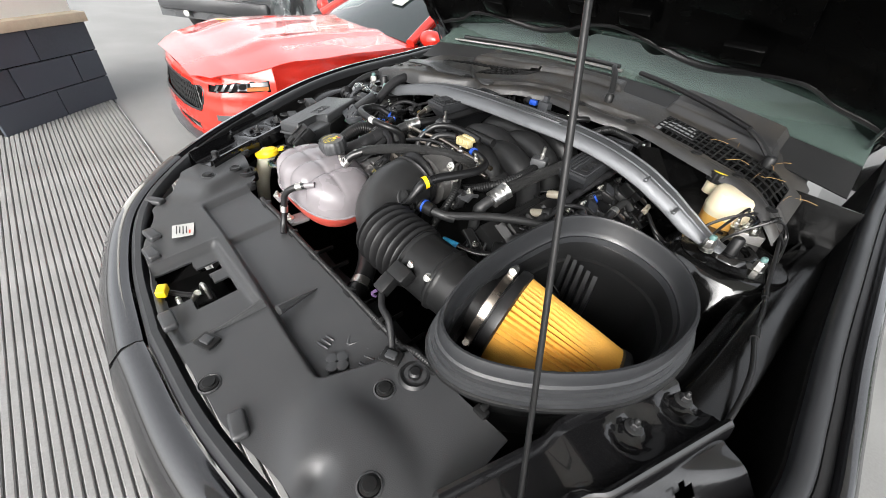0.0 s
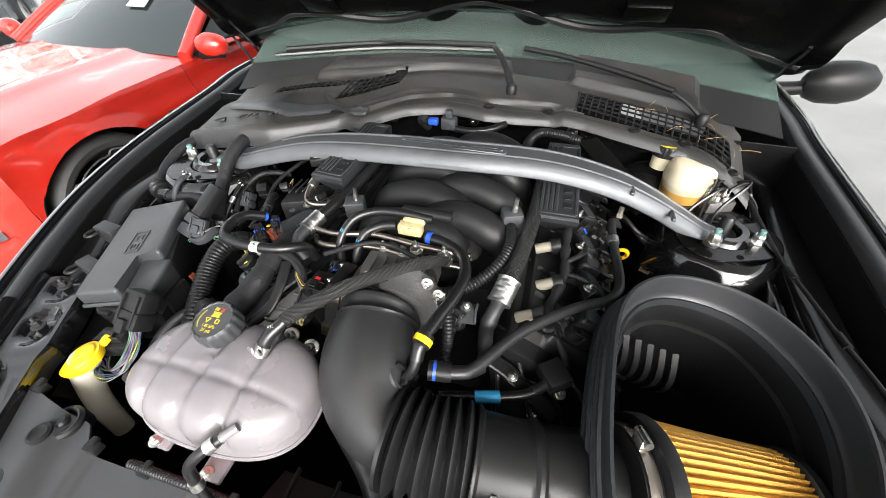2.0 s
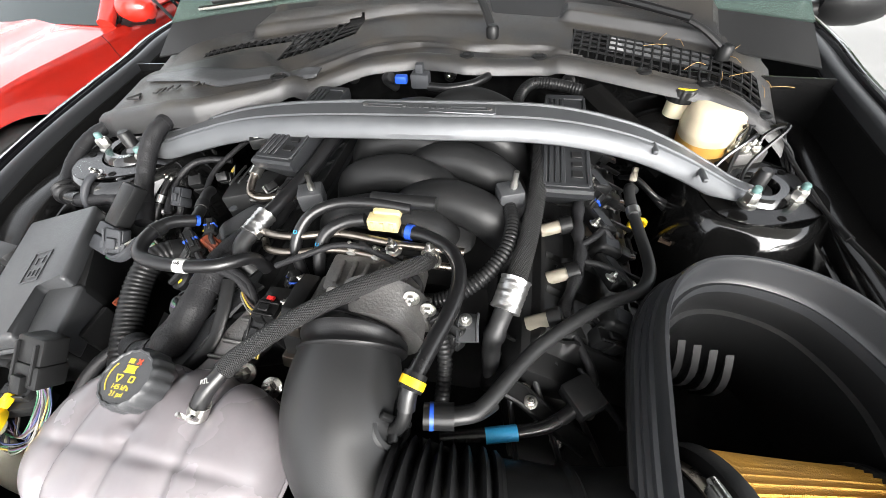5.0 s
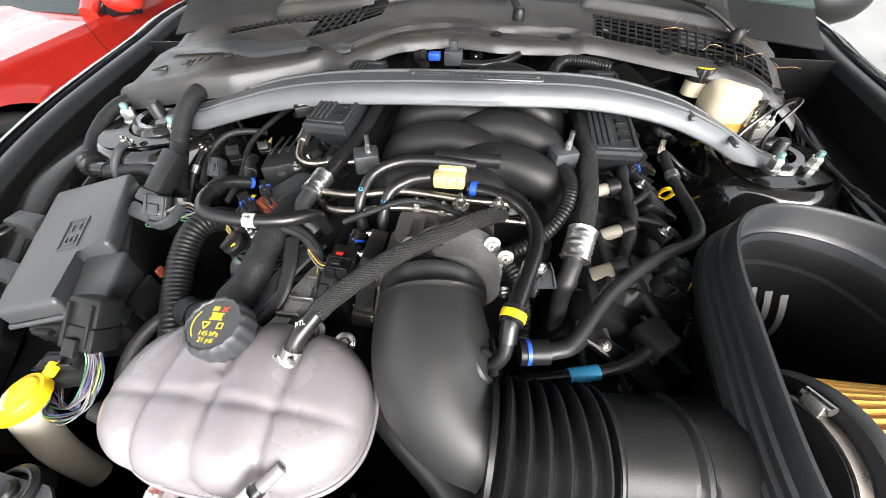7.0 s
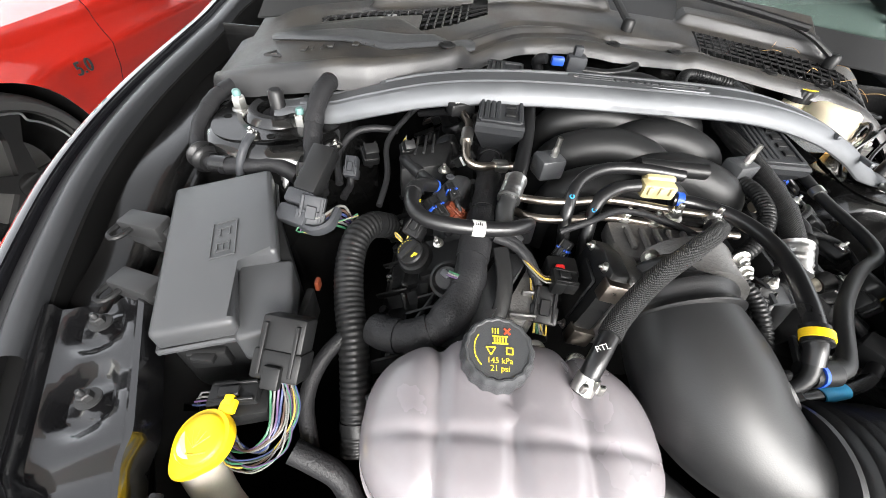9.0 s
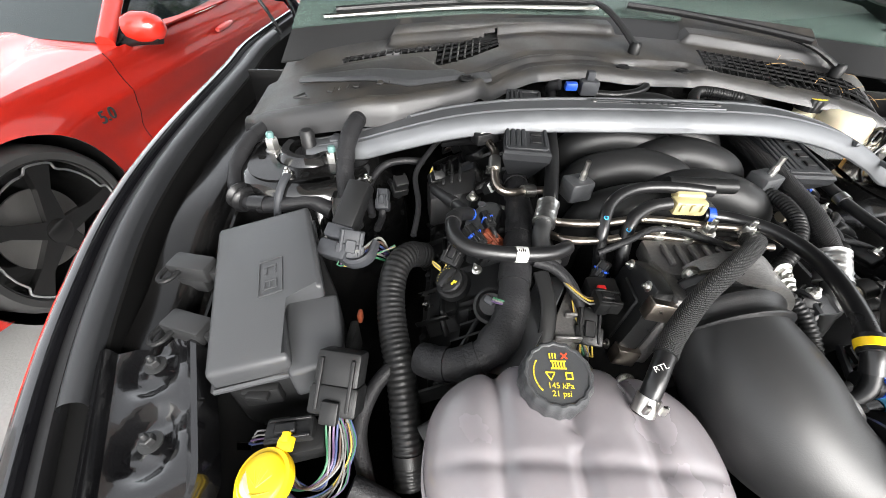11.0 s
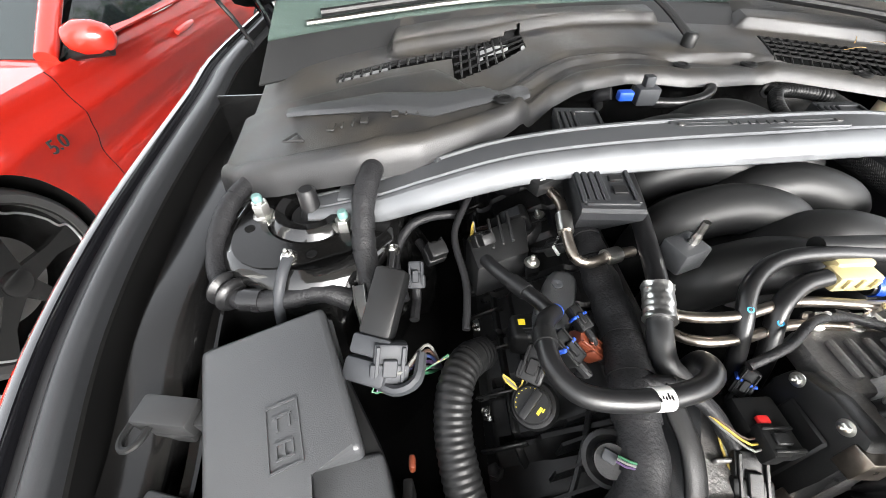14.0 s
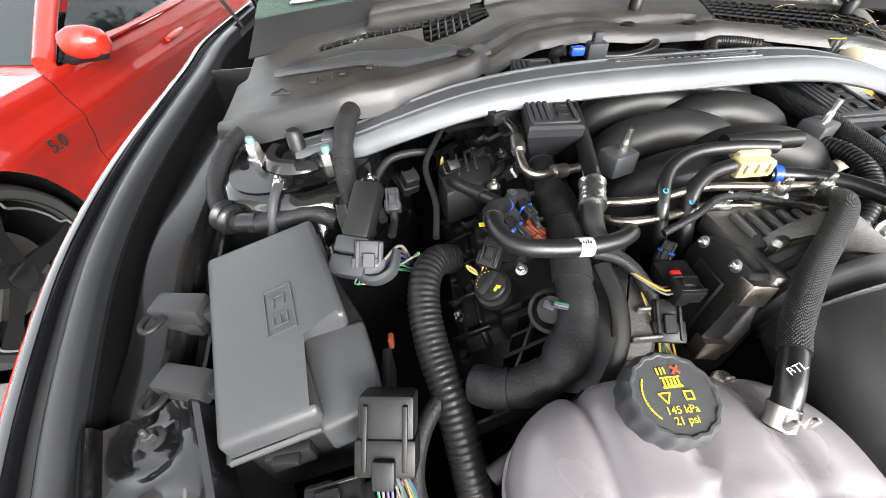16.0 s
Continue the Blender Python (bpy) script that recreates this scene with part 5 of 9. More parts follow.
def mould_bar(c, s, m):
    bm = bmesh.new()
    box(bm, c, s, m, 0.001, 1)
    part("moulded_mark", bm, PLASTIC_GREY, cover)


for a in range(3):
    mould_bar((0, 0, 0), (0.004, 0.024, 0.003), mk @ Matrix.Translation((-0.004, 0.024, 0)) @ Matrix.Rotation(radians(120 * a + 90), 4, "Z") @ Matrix.Translation((0.0075, 0, 0)))
for k in range(3):
    mould_bar((-0.030, -0.010 + k * 0.007, 0), (0.020 - 0.003 * k, 0.003, 0.003), mk)
    mould_bar((0.034, -0.002 + k * 0.006, 0), (0.016, 0.003, 0.003), mk @ Matrix.Rotation(0.2 * k, 4, "Z"))
bm = bmesh.new()
for k in range(4):
    an = k * math.pi / 2
    lathe(bm, [(0.0075, 0), (0.0075, 0.003), (0.005, 0.0035)], mk @ Matrix.Translation((0.004 + 0.009 * math.cos(an), -0.018 + 0.009 * math.sin(an), -0.001)), 12)
part("moulded_mark", bm, PLASTIC_GREY, cover)
# sticker
stk = Matrix.Translation((-0.270, -0.770, cover_z(-0.270, -0.770) + 0.0045)) @ Matrix.Rotation(radians(-14), 4, "Z") @ Matrix.Rotation(radians(-3), 4, "Y")
bm = bmesh.new()
prism(bm, [(-0.026, -0.020), (0.026, -0.020), (0.028, 0.018), (-0.024, 0.021)], 0, 0.0006, stk)
sticker = part("sticker", bm, WHITE_PRINT, cover, "white paper sticker with printed lines")
bm = bmesh.new()
for k in range(4):
    box(bm, (-0.004 + 0.002 * k, -0.012 + k * 0.006, 0.0008), (0.034 - 0.006 * (k % 2), 0.0018, 0.0006), stk)
part("print_bars", bm, PLASTIC, sticker)
bm = bmesh.new()
box(bm, (0.012, 0.012, 0.0009), (0.014, 0.003, 0.0005), stk)
part("red_bar", bm, RED_PRINT, sticker)

# hood latch in the opening
latch = thing("hood_latch", "steel hood latch with a yellow release tab", "latch", at=(-0.0899, -0.8115, 0.7060))
# latch body in shadow black: shade of the pocket put into its colour
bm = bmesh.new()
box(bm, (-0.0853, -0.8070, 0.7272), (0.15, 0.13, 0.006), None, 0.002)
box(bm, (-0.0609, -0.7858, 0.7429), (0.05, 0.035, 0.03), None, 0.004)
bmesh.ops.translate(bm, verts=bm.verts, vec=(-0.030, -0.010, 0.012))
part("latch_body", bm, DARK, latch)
bm = bmesh.new()
box(bm, (-0.1023, -0.8473, 0.7722), (0.024, 0.016, 0.016), Matrix.Translation((-0.1023, -0.8473, 0.7722)) @ Matrix.Rotation(radians(-25), 4, "Z") @ Matrix.Translation((0.1023, 0.8473, -0.7722)), 0.003, 3)
bmesh.ops.translate(bm, verts=bm.verts, vec=(-0.010, -0.002, 0.020))
part("release_tab", bm, YELLOW, latch, "bright yellow release tab")
bm = bmesh.new()
tube(bm, [(-0.0970, -0.8398, 0.7686), (-0.0717, -0.8129, 0.7639), (-0.0567, -0.7967, 0.7629)], 0.005, 8)
bmesh.ops.translate(bm, verts=bm.verts, vec=(-0.030, -0.010, 0.012))
part("lever", bm, PLASTIC, latch)
bm = bmesh.new()
tube(bm, [(-0.0612, -0.7860, 0.7506), (-0.0573, -0.7833, 0.7802), (-0.0468, -0.7810, 0.7855), (-0.0418, -0.7782, 0.7562)], 0.004, 8)
tube(bm, [(-0.0595, -0.8019, 0.7548), (-0.0484, -0.7936, 0.7750)], 0.006, 8)
bmesh.ops.translate(bm, verts=bm.verts, vec=(-0.030, -0.010, 0.012))
part("striker_hook", bm, STEEL, latch)
bm = bmesh.new()
tube(bm, [V(-0.0862 + 0.0008 * k, -0.8235 + 0.004 * math.sin(k * 1.1), 0.7515 + 0.004 * math.cos(k * 1.1)) for k in range(50)], 0.0012, 5, 0.002)
bmesh.ops.translate(bm, verts=bm.verts, vec=(-0.030, -0.010, 0.012))
part("spring", bm, STEEL, latch)

# ---- coolant tank ----
tank = thing("coolant_tank", "milky plastic coolant expansion tank with red coolant", "coolant tank", at=(-0.1997, -0.4721, 0.7620))
TC = V(-0.2076, -0.4739, 0.8690)


def tank_r(a, b):
    """Superellipsoid with moulded lobes; a azimuth, b elevation."""
    ca, sa, cb, sb = math.cos(a), math.sin(a), math.cos(b), math.sin(b)
    f = lambda c, e: math.copysign(abs(c) ** e, c)
    x, y, z = f(ca, 0.75) * f(cb, 0.62), f(sa, 0.78) * f(cb, 0.62), f(sb, 0.72)
    px, py, pz = x * 0.134 + 0.006, y * 0.084, z * (0.055 if z > 0 else 0.085)
    # grooves between the lobes
    g = 0.0
    for gx in (-0.062, 0.0, 0.062):
        g += math.exp(-(abs(px - gx) / 0.0085) ** 1.5)
    if pz > -0.02:
        k = 1 - 0.12 * min(1, g) * min(1, (pz + 0.02) / 0.03)
        py, pz = py * k, (pz + 0.02) * k - 0.02
    gy = math.exp(-((py + 0.018) / 0.006) ** 2)
    if pz > 0:
        pz *= 1 - 0.05 * gy
    pz += -0.10 * (px + 0.02) ** 2 / 0.3
    return TC + V(px, py, pz)


bm = bmesh.new()
sheet(bm, lambda a, b: tank_r(a, b), span(0, 2 * math.pi, 181), span(math.pi / 2, -0.20, 60))
bmesh.ops.remove_doubles(bm, verts=bm.verts, dist=0.0004)
bmesh.ops.recalc_face_normals(bm, faces=bm.faces[:])
part("tank_shell", bm, TANK, tank, angle=70)
bm = bmesh.new()
sheet(bm, lambda a, b: tank_r(a, b), span(0, 2 * math.pi, 121), span(-0.21, -math.pi / 2, 24))
bmesh.ops.remove_doubles(bm, verts=bm.verts, dist=0.0004)
bmesh.ops.recalc_face_normals(bm, faces=bm.faces[:])
part("coolant_level", bm, COOLANT, tank, "red coolant filling the lower half", angle=70)
bm = bmesh.new()
seam = [TC + (tank_r(a, -0.19) - TC) * 1.012 for a in span(0, 2 * math.pi, 90)]
tube(bm, seam, 0.0028, 6, 0.006)
part("weld_seam", bm, TANK, tank)
for x, y, z, a in ((-0.2784, -0.5545, 0.8039, 0), (-0.1849, -0.5694, 0.7936, 0)):
    bm = bmesh.new()
    box(bm, (x, y + 0.012, z), (0.034, 0.045, 0.010), None, 0.003)
    br = part("mount_tab", bm, TANK, tank)
    bolt("bolt", (x - 0.005, y - 0.004, z + 0.005), (0, 0, 1), 0.006, 0.008, STEEL, br)
CAP = V(-0.2231, -0.4318, 0.9487)
cm = Matrix.Translation(CAP) @ Matrix.Rotation(radians(9), 4, "X") @ Matrix.Rotation(radians(-3), 4, "Y") @ Matrix.Diagonal((0.87, 0.87, 1.0, 1.0))
bm = bmesh.new()
lathe(bm, [(0.026, -0.045), (0.027, -0.018)], cm, 40, close=False)
part("neck", bm, TANK, tank)
bm = bmesh.new()
lathe(bm, [(0.036, -0.027), (0.0365, -0.022), (0.036, -0.008), (0.0345, -0.003), (0.032, 0.0), (0.030, 0.0), (0.029, -0.0012), (0.0, -0.0012)], cm, 96, 16, 0.022)
cap = part("cap", bm, PLASTIC_GREY, tank, "dark screw cap with yellow warning print")
# print on the cap
pm = cm @ Matrix.Translation((0, 0, -0.0010))
text_mesh("cap_text", "145 kPa", 0.0078, pm @ Matrix.Translation((0.001, -0.0120, 0.0004)), YELLOW_PRINT, cap, 0.0001)
text_mesh("cap_text", "21 psi", 0.0078, pm @ Matrix.Translation((0.001, -0.0195, 0.0004)), YELLOW_PRINT, cap, 0.0001)
bm = bmesh.new()
for k in range(5):
    box(bm, (-0.004 + k * 0.0028, 0.0085, 0.0004), (0.0016, 0.0055, 0.0004), pm)
box(bm, (0.0016, 0.0052, 0.0004), (0.0155, 0.0016, 0.0004), pm)
box(bm, (0.0016, 0.0125, 0.0004), (0.0155, 0.0012, 0.0004), pm)
for k in range(3):
    box(bm, (-0.006 + k * 0.0028, 0.0180, 0.0004), (0.0013, 0.0055, 0.0004), pm)
for a in range(3):
    t = Matrix.Rotation(radians(120 * a + 90), 4, "Z")
    box(bm, (0.0026, 0, 0.0004), (0.0011, 0.0090, 0.0004), pm @ Matrix.Translation((-0.0075, -0.0015, 0)) @ t)
for a, b in ((0.0075, 0.0012), (0.0135, 0.0012)):
    box(bm, (a, -0.002, 0.0004), (b, 0.007, 0.0004), pm)
box(bm, (0.0105, 0.001, 0.0004), (0.007, 0.0012, 0.0004), pm)
box(bm, (0.0105, -0.005, 0.0004), (0.007, 0.0012, 0.0004), pm)
for k in range(9):
    an = radians(150 + k * 9)
    box(bm, (0, 0, 0.0004), (0.0012, 0.003, 0.0003), pm @ Matrix.Translation((0.0235 * math.cos(an), 0.0235 * math.sin(an), 0)) @ Matrix.Rotation(an, 4, "Z"))
part("cap_print", bm, YELLOW_PRINT, cap)
bm = bmesh.new()
for a in (45, -45):
    box(bm, (0, 0, 0.0005), (0.0016, 0.0085, 0.0004), pm @ Matrix.Translation((0.0085, 0.0180, 0)) @ Matrix.Rotation(radians(a), 4, "Z"))
part("print_cross", bm, RED_PRINT, cap)

# ---- washer filler ----
wash = thing("washer_filler", "yellow washer cap on a cream filler neck", "washer filler", at=(-0.4960, -0.4867, 0.7168))
WC = V(-0.4896, -0.4893, 0.8314)
wm = Matrix.Translation(WC) @ Matrix.Rotation(radians(8), 4, "X") @ Matrix.Rotation(radians(-10), 4, "Y")
bm = bmesh.new()
tube(bm, [(-0.4697, -0.5346, 0.6738), (-0.4818, -0.5230, 0.7452), (-0.4981, -0.4983, 0.8042), WC + V(0, 0, -0.008)], lambda d, t: 0.016 + 0.005 * d / t, 24, 0.01)
part("neck", bm, WASHER, wash)
bm = bmesh.new()
rings = []
for rr, zz in ((0.88, -0.013), (0.97, -0.012), (1.0, -0.008), (1.0, -0.002), (0.97, 0.0005), (0.84, 0.001), (0.80, 0.0035), (0.76, 0.0045), (0.4, 0.006), (0.05, 0.0062)):
    ring = []
    for k in range(64):
        an = 2 * math.pi * k / 64
        ex = 1 + 0.30 * max(0.0, math.cos(an + 1.95)) ** 10 * (1 if rr > 0.85 else 0)
        ring.append(wm @ V(0.028 * rr * ex * math.cos(an), 0.028 * rr * ex * math.sin(an), zz))
    rings.append(ring)
loft(bm, rings)
bmesh.ops.recalc_face_normals(bm, faces=bm.faces[:])
box(bm, (0.012, 0.031, -0.004), (0.017, 0.014, 0.007), wm, 0.002)
box(bm, (0.012, 0.037, -0.002), (0.009, 0.010, 0.009), wm, 0.002)
wc = part("cap", bm, YELLOW, wash, "bright yellow flip cap")
bm = bmesh.new()
for k in range(5):
    an = radians(40 + k * 25)
    tube(bm, [wm @ V(0, -0.008, 0.0062), wm @ V(0.016 * math.cos(an), -0.008 + 0.016 * math.sin(an), 0.0056)], 0.0007, 5, 0.004)
tube(bm, [wm @ V(-0.014, -0.011, 0.0052), wm @ V(0, -0.014, 0.0062), wm @ V(0.014, -0.011, 0.0052)], 0.0008, 5, 0.004)
part("moulded_mark", bm, YELLOW_PRINT, wc)

# ---- fuse box ----
fuse = thing("fuse_box", "dark grey plastic fuse box with a stepped lid", "fuse box", at=(-0.5471, -0.2883, 0.7926))
FTOP = 0.905
lid = [(-0.6412, -0.2094), (-0.5199, -0.1756), (-0.4659, -0.3098), (-0.5167, -0.3181), (-0.4816, -0.3948), (-0.5686, -0.4133)]


def tilted(bm_):
    """Leans the box with the slope of its lid."""
    for v in bm_.verts:
        v.co.z += 0.144 * (v.co.x + 0.52) + 0.184 * (v.co.y + 0.29)
    return bm_


bm = bmesh.new()
prism(bm, lid, -0.030, 0.0, Matrix.Translation((0, 0, FTOP)), 0.007, 3)
fl = part("lid", tilted(bm), PLASTIC_GREY, fuse)
bm = bmesh.new()
low = [(-0.5181, -0.3104), (-0.4532, -0.3041), (-0.428, -0.3873), (-0.4857, -0.4039)]
prism(bm, low, -0.05, 0.0, Matrix.Translation((0, 0, FTOP - 0.020)), 0.006, 3)
part("lid_step", tilted(bm), PLASTIC_GREY, fuse)
bm = bmesh.new()
basep = [(-0.6304, -0.2169), (-0.5227, -0.184), (-0.4532, -0.3031), (-0.43, -0.3902), (-0.5604, -0.4082)]
prism(bm, basep, -0.14, -0.024, Matrix.Translation((0, 0, FTOP)), 0.006, 2)
part("base", tilted(bm), PLASTIC, fuse)
bm = bmesh.new()
for a, b in zip(lid, lid[1:] + lid[:1]):
    tube(bm, [V(*a, FTOP - 0.031), V(*b, FTOP - 0.031)], 0.0035, 6, 0.05)
part("lid_rim", tilted(bm), PLASTIC_GREY, fuse)
# logo frame and bars in relief
lm = Matrix.Translation((-0.536, -0.293, FTOP + 0.0006)) @ Matrix.Rotation(radians(18), 4, "Z")
bm = bmesh.new()
for x in (-0.014, 0.014):
    box(bm, (x, 0, 0), (0.0018, 0.052, 0.0022), lm)
for y in (-0.026, 0.026):
    box(bm, (0, y, 0), (0.029, 0.0018, 0.0022), lm)
for x, y, w, h in ((0, 0.016, 0.016, 0.0019), (-0.005, 0.010, 0.0019, 0.012), (0.006, 0.010, 0.0019, 0.010), (0, -0.006, 0.016, 0.0019), (0, -0.018, 0.016, 0.0019), (-0.007, -0.012, 0.0019, 0.012), (0.007, -0.012, 0.0019, 0.012), (0, -0.012, 0.0019, 0.012)):
    box(bm, (x, y, 0), (w, h, 0.0022), lm)
part("moulded_logo", tilted(bm), PLASTIC_GREY, fl)
bm = bmesh.new()
box(bm, (-0.520, -0.407, FTOP - 0.072), (0.040, 0.012, 0.030), Matrix.Translation((-0.52, -0.407, 0.84)) @ Matrix.Rotation(radians(12), 4, "Z") @ Matrix.Translation((0.52, 0.407, -0.84)), 0.003)
box(bm, (-0.520, -0.415, FTOP - 0.061), (0.024, 0.010, 0.008), None, 0.002)
part("latch", bm, PLASTIC, fuse)
bm = bmesh.new()
box(bm, (-0.434, -0.342, FTOP - 0.075), (0.010, 0.05, 0.05), None, 0.003)
part("side_latch", bm, PLASTIC, fuse)
# clips on the rail beside the box
for q, a in ((V(-0.6853, -0.2610, 0.8804), -8), (V(-0.6596, -0.3364, 0.8569), -14)):
    cl_ = thing("rail_clip", "grey plastic wiring clip on the inner rail", "clip", group="rail clips", at=q.to_tuple())
    m = Matrix.Translation(q + V(0.016, 0, 0)) @ Matrix.Rotation(radians(a), 4, "Z") @ Matrix.Scale(1.15, 4)
    bm = bmesh.new()
    box(bm, (0.012, 0, 0), (0.048, 0.024, 0.022), m, 0.003, 2)
    box(bm, (0.05, 0.004, -0.012), (0.030, 0.022, 0.03), m, 0.003, 2)
    box(bm, (0.010, -0.004, -0.018), (0.034, 0.014, 0.024), m, 0.003, 2)
    part("body", bm, PLASTIC_SATIN, cl_)
    bm = bmesh.new()
    ring = [m @ V(-0.004 + 0.008 * math.cos(t), -0.018 + 0.012 * math.sin(t), 0.004) for t in span(math.pi, 2 * math.pi, 9)]
    tube(bm, [m @ V(-0.012, -0.008, 0.004)] + ring + [m @ V(0.004, -0.008, 0.004)], 0.0032, 8, 0.003)
    part("loop", bm, PLASTIC, cl_)

# ---- air box with open cone filter ----
airbox = thing("air_box", "black open-top air box with a thick rubber seal", "air box", at=(0.4259, -0.4029, 0.7065))
RIM_LINE = [(0.3157, -0.5722, 0.9192), (0.2954, -0.4949, 0.9374), (0.2971, -0.3824, 0.9526), (0.3149, -0.2718, 0.9580), (0.3626, -0.2064, 0.9546), (0.4322, -0.1877, 0.9494), (0.5081, -0.2139, 0.9441), (0.5566, -0.2931, 0.9395), (0.5607, -0.3793, 0.9348), (0.5355, -0.4585, 0.9274), (0.4796, -0.5300, 0.9191), (0.4097, -0.5816, 0.9120), (0.3550, -0.5958, 0.9114)]


def closed_path(pts, step):
    p = smooth_path(pts[-2:] + pts + pts[:3], step)
    a, b = Vector(pts[0]), Vector(pts[0])
    i0 = min(range(len(p) // 2), key=lambda i: (p[i] - a).length)
    i1 = max(range(len(p) // 2, len(p)), key=lambda i: -(p[i] - a).length)
    return p[i0:i1]


rim = closed_path(RIM_LINE, 0.012)
rc = sum(rim, V(0, 0, 0)) / len(rim)


def around(bm, path, section, centre):
    """Sweeps (inward, up) section points round a closed path."""
    rv = []
    for i, q in enumerate(path):
        t = (path[(i + 1) % len(path)] - path[i - 1]).normalized()
        inn = V(0, 0, 1).cross(t)
        if inn.dot(centre - q) < 0:
            inn = -inn
        rv.append([bm.verts.new(q + inn * a + V(0, 0, b)) for a, b in section])
    n = len(section)
    for i in range(len(rv)):
        j = (i + 1) % len(rv)
        for k in range(n - 1):
            bm.faces.new((rv[i][k], rv[i][k + 1], rv[j][k + 1], rv[j][k]))
    bmesh.ops.recalc_face_normals(bm, faces=bm.faces[:])


bm = bmesh.new()
around(bm, rim, [(-0.018, -0.050), (-0.017, -0.042), (-0.013, -0.040), (-0.0135, -0.032), (-0.009, -0.030), (-0.0095, -0.021), (-0.006, -0.018), (-0.0055, -0.004), (-0.0025, 0.003), (0.001, 0.003), (0.003, -0.002), (0.002, -0.030), (0.007, -0.038), (0.011, -0.037), (0.013, -0.048)], rc)
part("rubber_seal", bm, RUBBER_GREY, airbox, "thick grey-black rubber seal")
bm = bmesh.new()
around(bm, rim, [(0.012, -0.13), (0.002, -0.085), (-0.014, -0.064), (-0.021, -0.058), (-0.021, -0.052), (-0.015, -0.048), (-0.006, -0.046)], rc)
part("outer_wall", bm, PLASTIC, airbox)
bm = bmesh.new()
around(bm, rim, [(-0.012, -0.05), (0.010, -0.046), (0.013, -0.052), (0.014, -0.085), (0.020, -0.088), (0.022, -0.20), (0.03, -0.225)], rc)
part("inner_wall", bm, PLASTIC, airbox)
# flat black face closes the box, its colour standing in for shade inside
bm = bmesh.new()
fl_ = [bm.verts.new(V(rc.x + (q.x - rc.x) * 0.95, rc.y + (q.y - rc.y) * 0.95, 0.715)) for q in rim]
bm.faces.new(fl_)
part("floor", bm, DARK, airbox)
for k in range(5):
    bm = bmesh.new()
    x = 0.345 + k * 0.016
    sheet(bm, lambda u, v: V(x + 0.006 * math.sin(u * 3.1), -0.262 - 0.004 * k - 0.020 * math.sin(u * 3.1) * (0.6 + 0.4 * v), 0.885 - u * 0.11), span(0, 1, 9), span(0, 1, 3), 0.008)
    part("inner_rib", bm, RUBBER, airbox)
bm = bmesh.new()
around(bm, rim[::1], [(-0.010, -0.074), (-0.014, -0.068), (-0.012, -0.062)], rc)
part("outer_bead", bm, PLASTIC, airbox)
FA, FB = V(0.3449, -0.4586, 0.8571), V(0.5174, -0.4189, 0.8259)
fd = (FB - FA).normalized()
flt = thing("cone_filter", "pleated yellow cone air filter with black end caps", "air filter", at=FA.to_tuple())
fm = frame_at(FA, fd)
fl_len = (FB - FA).length
bm = bmesh.new()
NP = 52
rings = []
for w in span(0, 1, 7):
    r0 = 0.078 * (1 - w) + 0.058 * w
    ring = []
    for k in range(NP * 4):
        a = 2 * math.pi * k / (NP * 4)
        ph = (k % 4)
        rr = r0 - (0.0, 0.0035, 0.0075, 0.0035)[ph] + 0.0006 * math.sin(k * 1.7 + w * 5)
        ring.append(fm @ V(rr * math.cos(a), rr * math.sin(a), w * fl_len))
    rings.append(ring)
loft(bm, rings)
part("pleated_media", bm, FILTER, flt, "golden yellow pleated media", angle=25)
bm = bmesh.new()
lathe(bm, [(0.060, -0.030), (0.066, -0.030), (0.068, -0.012), (0.080, -0.010), (0.082, -0.004), (0.082, 0.006), (0.078, 0.009)], fm, 48)
part("base_cap", bm, RUBBER, flt)
bm = bmesh.new()
lathe(bm, [(0.058, -0.006), (0.0615, -0.004), (0.0615, 0.006), (0.056, 0.012), (0.040, 0.014), (0.034, 0.008), (0.0, 0.006)], fm @ Matrix.Translation((0, 0, fl_len)), 48)
part("end_cap", bm, RUBBER, flt)
bm = bmesh.new()
lathe(bm, [(0.0668, -0.028), (0.0690, -0.028), (0.0690, -0.015), (0.0668, -0.015)], fm, 48, close=False)
clamp = part("hose_clamp", bm, PIPE, flt, "steel worm-drive clamp")
for a in (70, 200):
    bm = bmesh.new()
    box(bm, (0, 0, 0), (0.012, 0.018, 0.013), fm @ Matrix.Rotation(radians(a), 4, "Z") @ Matrix.Translation((0.074, 0, -0.0215)), 0.002)
    lathe(bm, [(0.005, -0.012), (0.005, 0.012)], fm @ Matrix.Rotation(radians(a), 4, "Z") @ Matrix.Translation((0.078, 0, -0.0215)) @ Matrix.Rotation(radians(90), 4, "X"), 10)
    part("clamp_screw", bm, STEEL, clamp)

# ---- intake tube: throttle elbow, bellows and straight pipe ----
intake = thing("intake_tube", "satin black intake elbow with rubber bellows", "intake tube", at=(0.0457, -0.4282, 0.8085))
bm = bmesh.new()
EL = [(-0.0152, -0.3045, 0.9082), (-0.0196, -0.3410, 0.9089), (-0.0143, -0.3916, 0.8967), (0.0010, -0.4390, 0.8800), (0.0290, -0.4680, 0.8700), (0.0620, -0.4810, 0.8660)]
tube(bm, EL, lambda d, t: 0.048 + 0.017 * math.sin(math.pi * min(1, d / t)) ** 1.5, 40, 0.006)
part("elbow", bm, PLASTIC_SATIN, intake, angle=60)
bm = bmesh.new()
tube(bm, [(-0.0152, -0.3045, 0.9082), (-0.0186, -0.3339, 0.9082)], lambda d, t: 0.0535 - 0.003 * math.cos(d / t * 9), 40, 0.002)
part("cuff", bm, RUBBER, intake)
bm = bmesh.new()
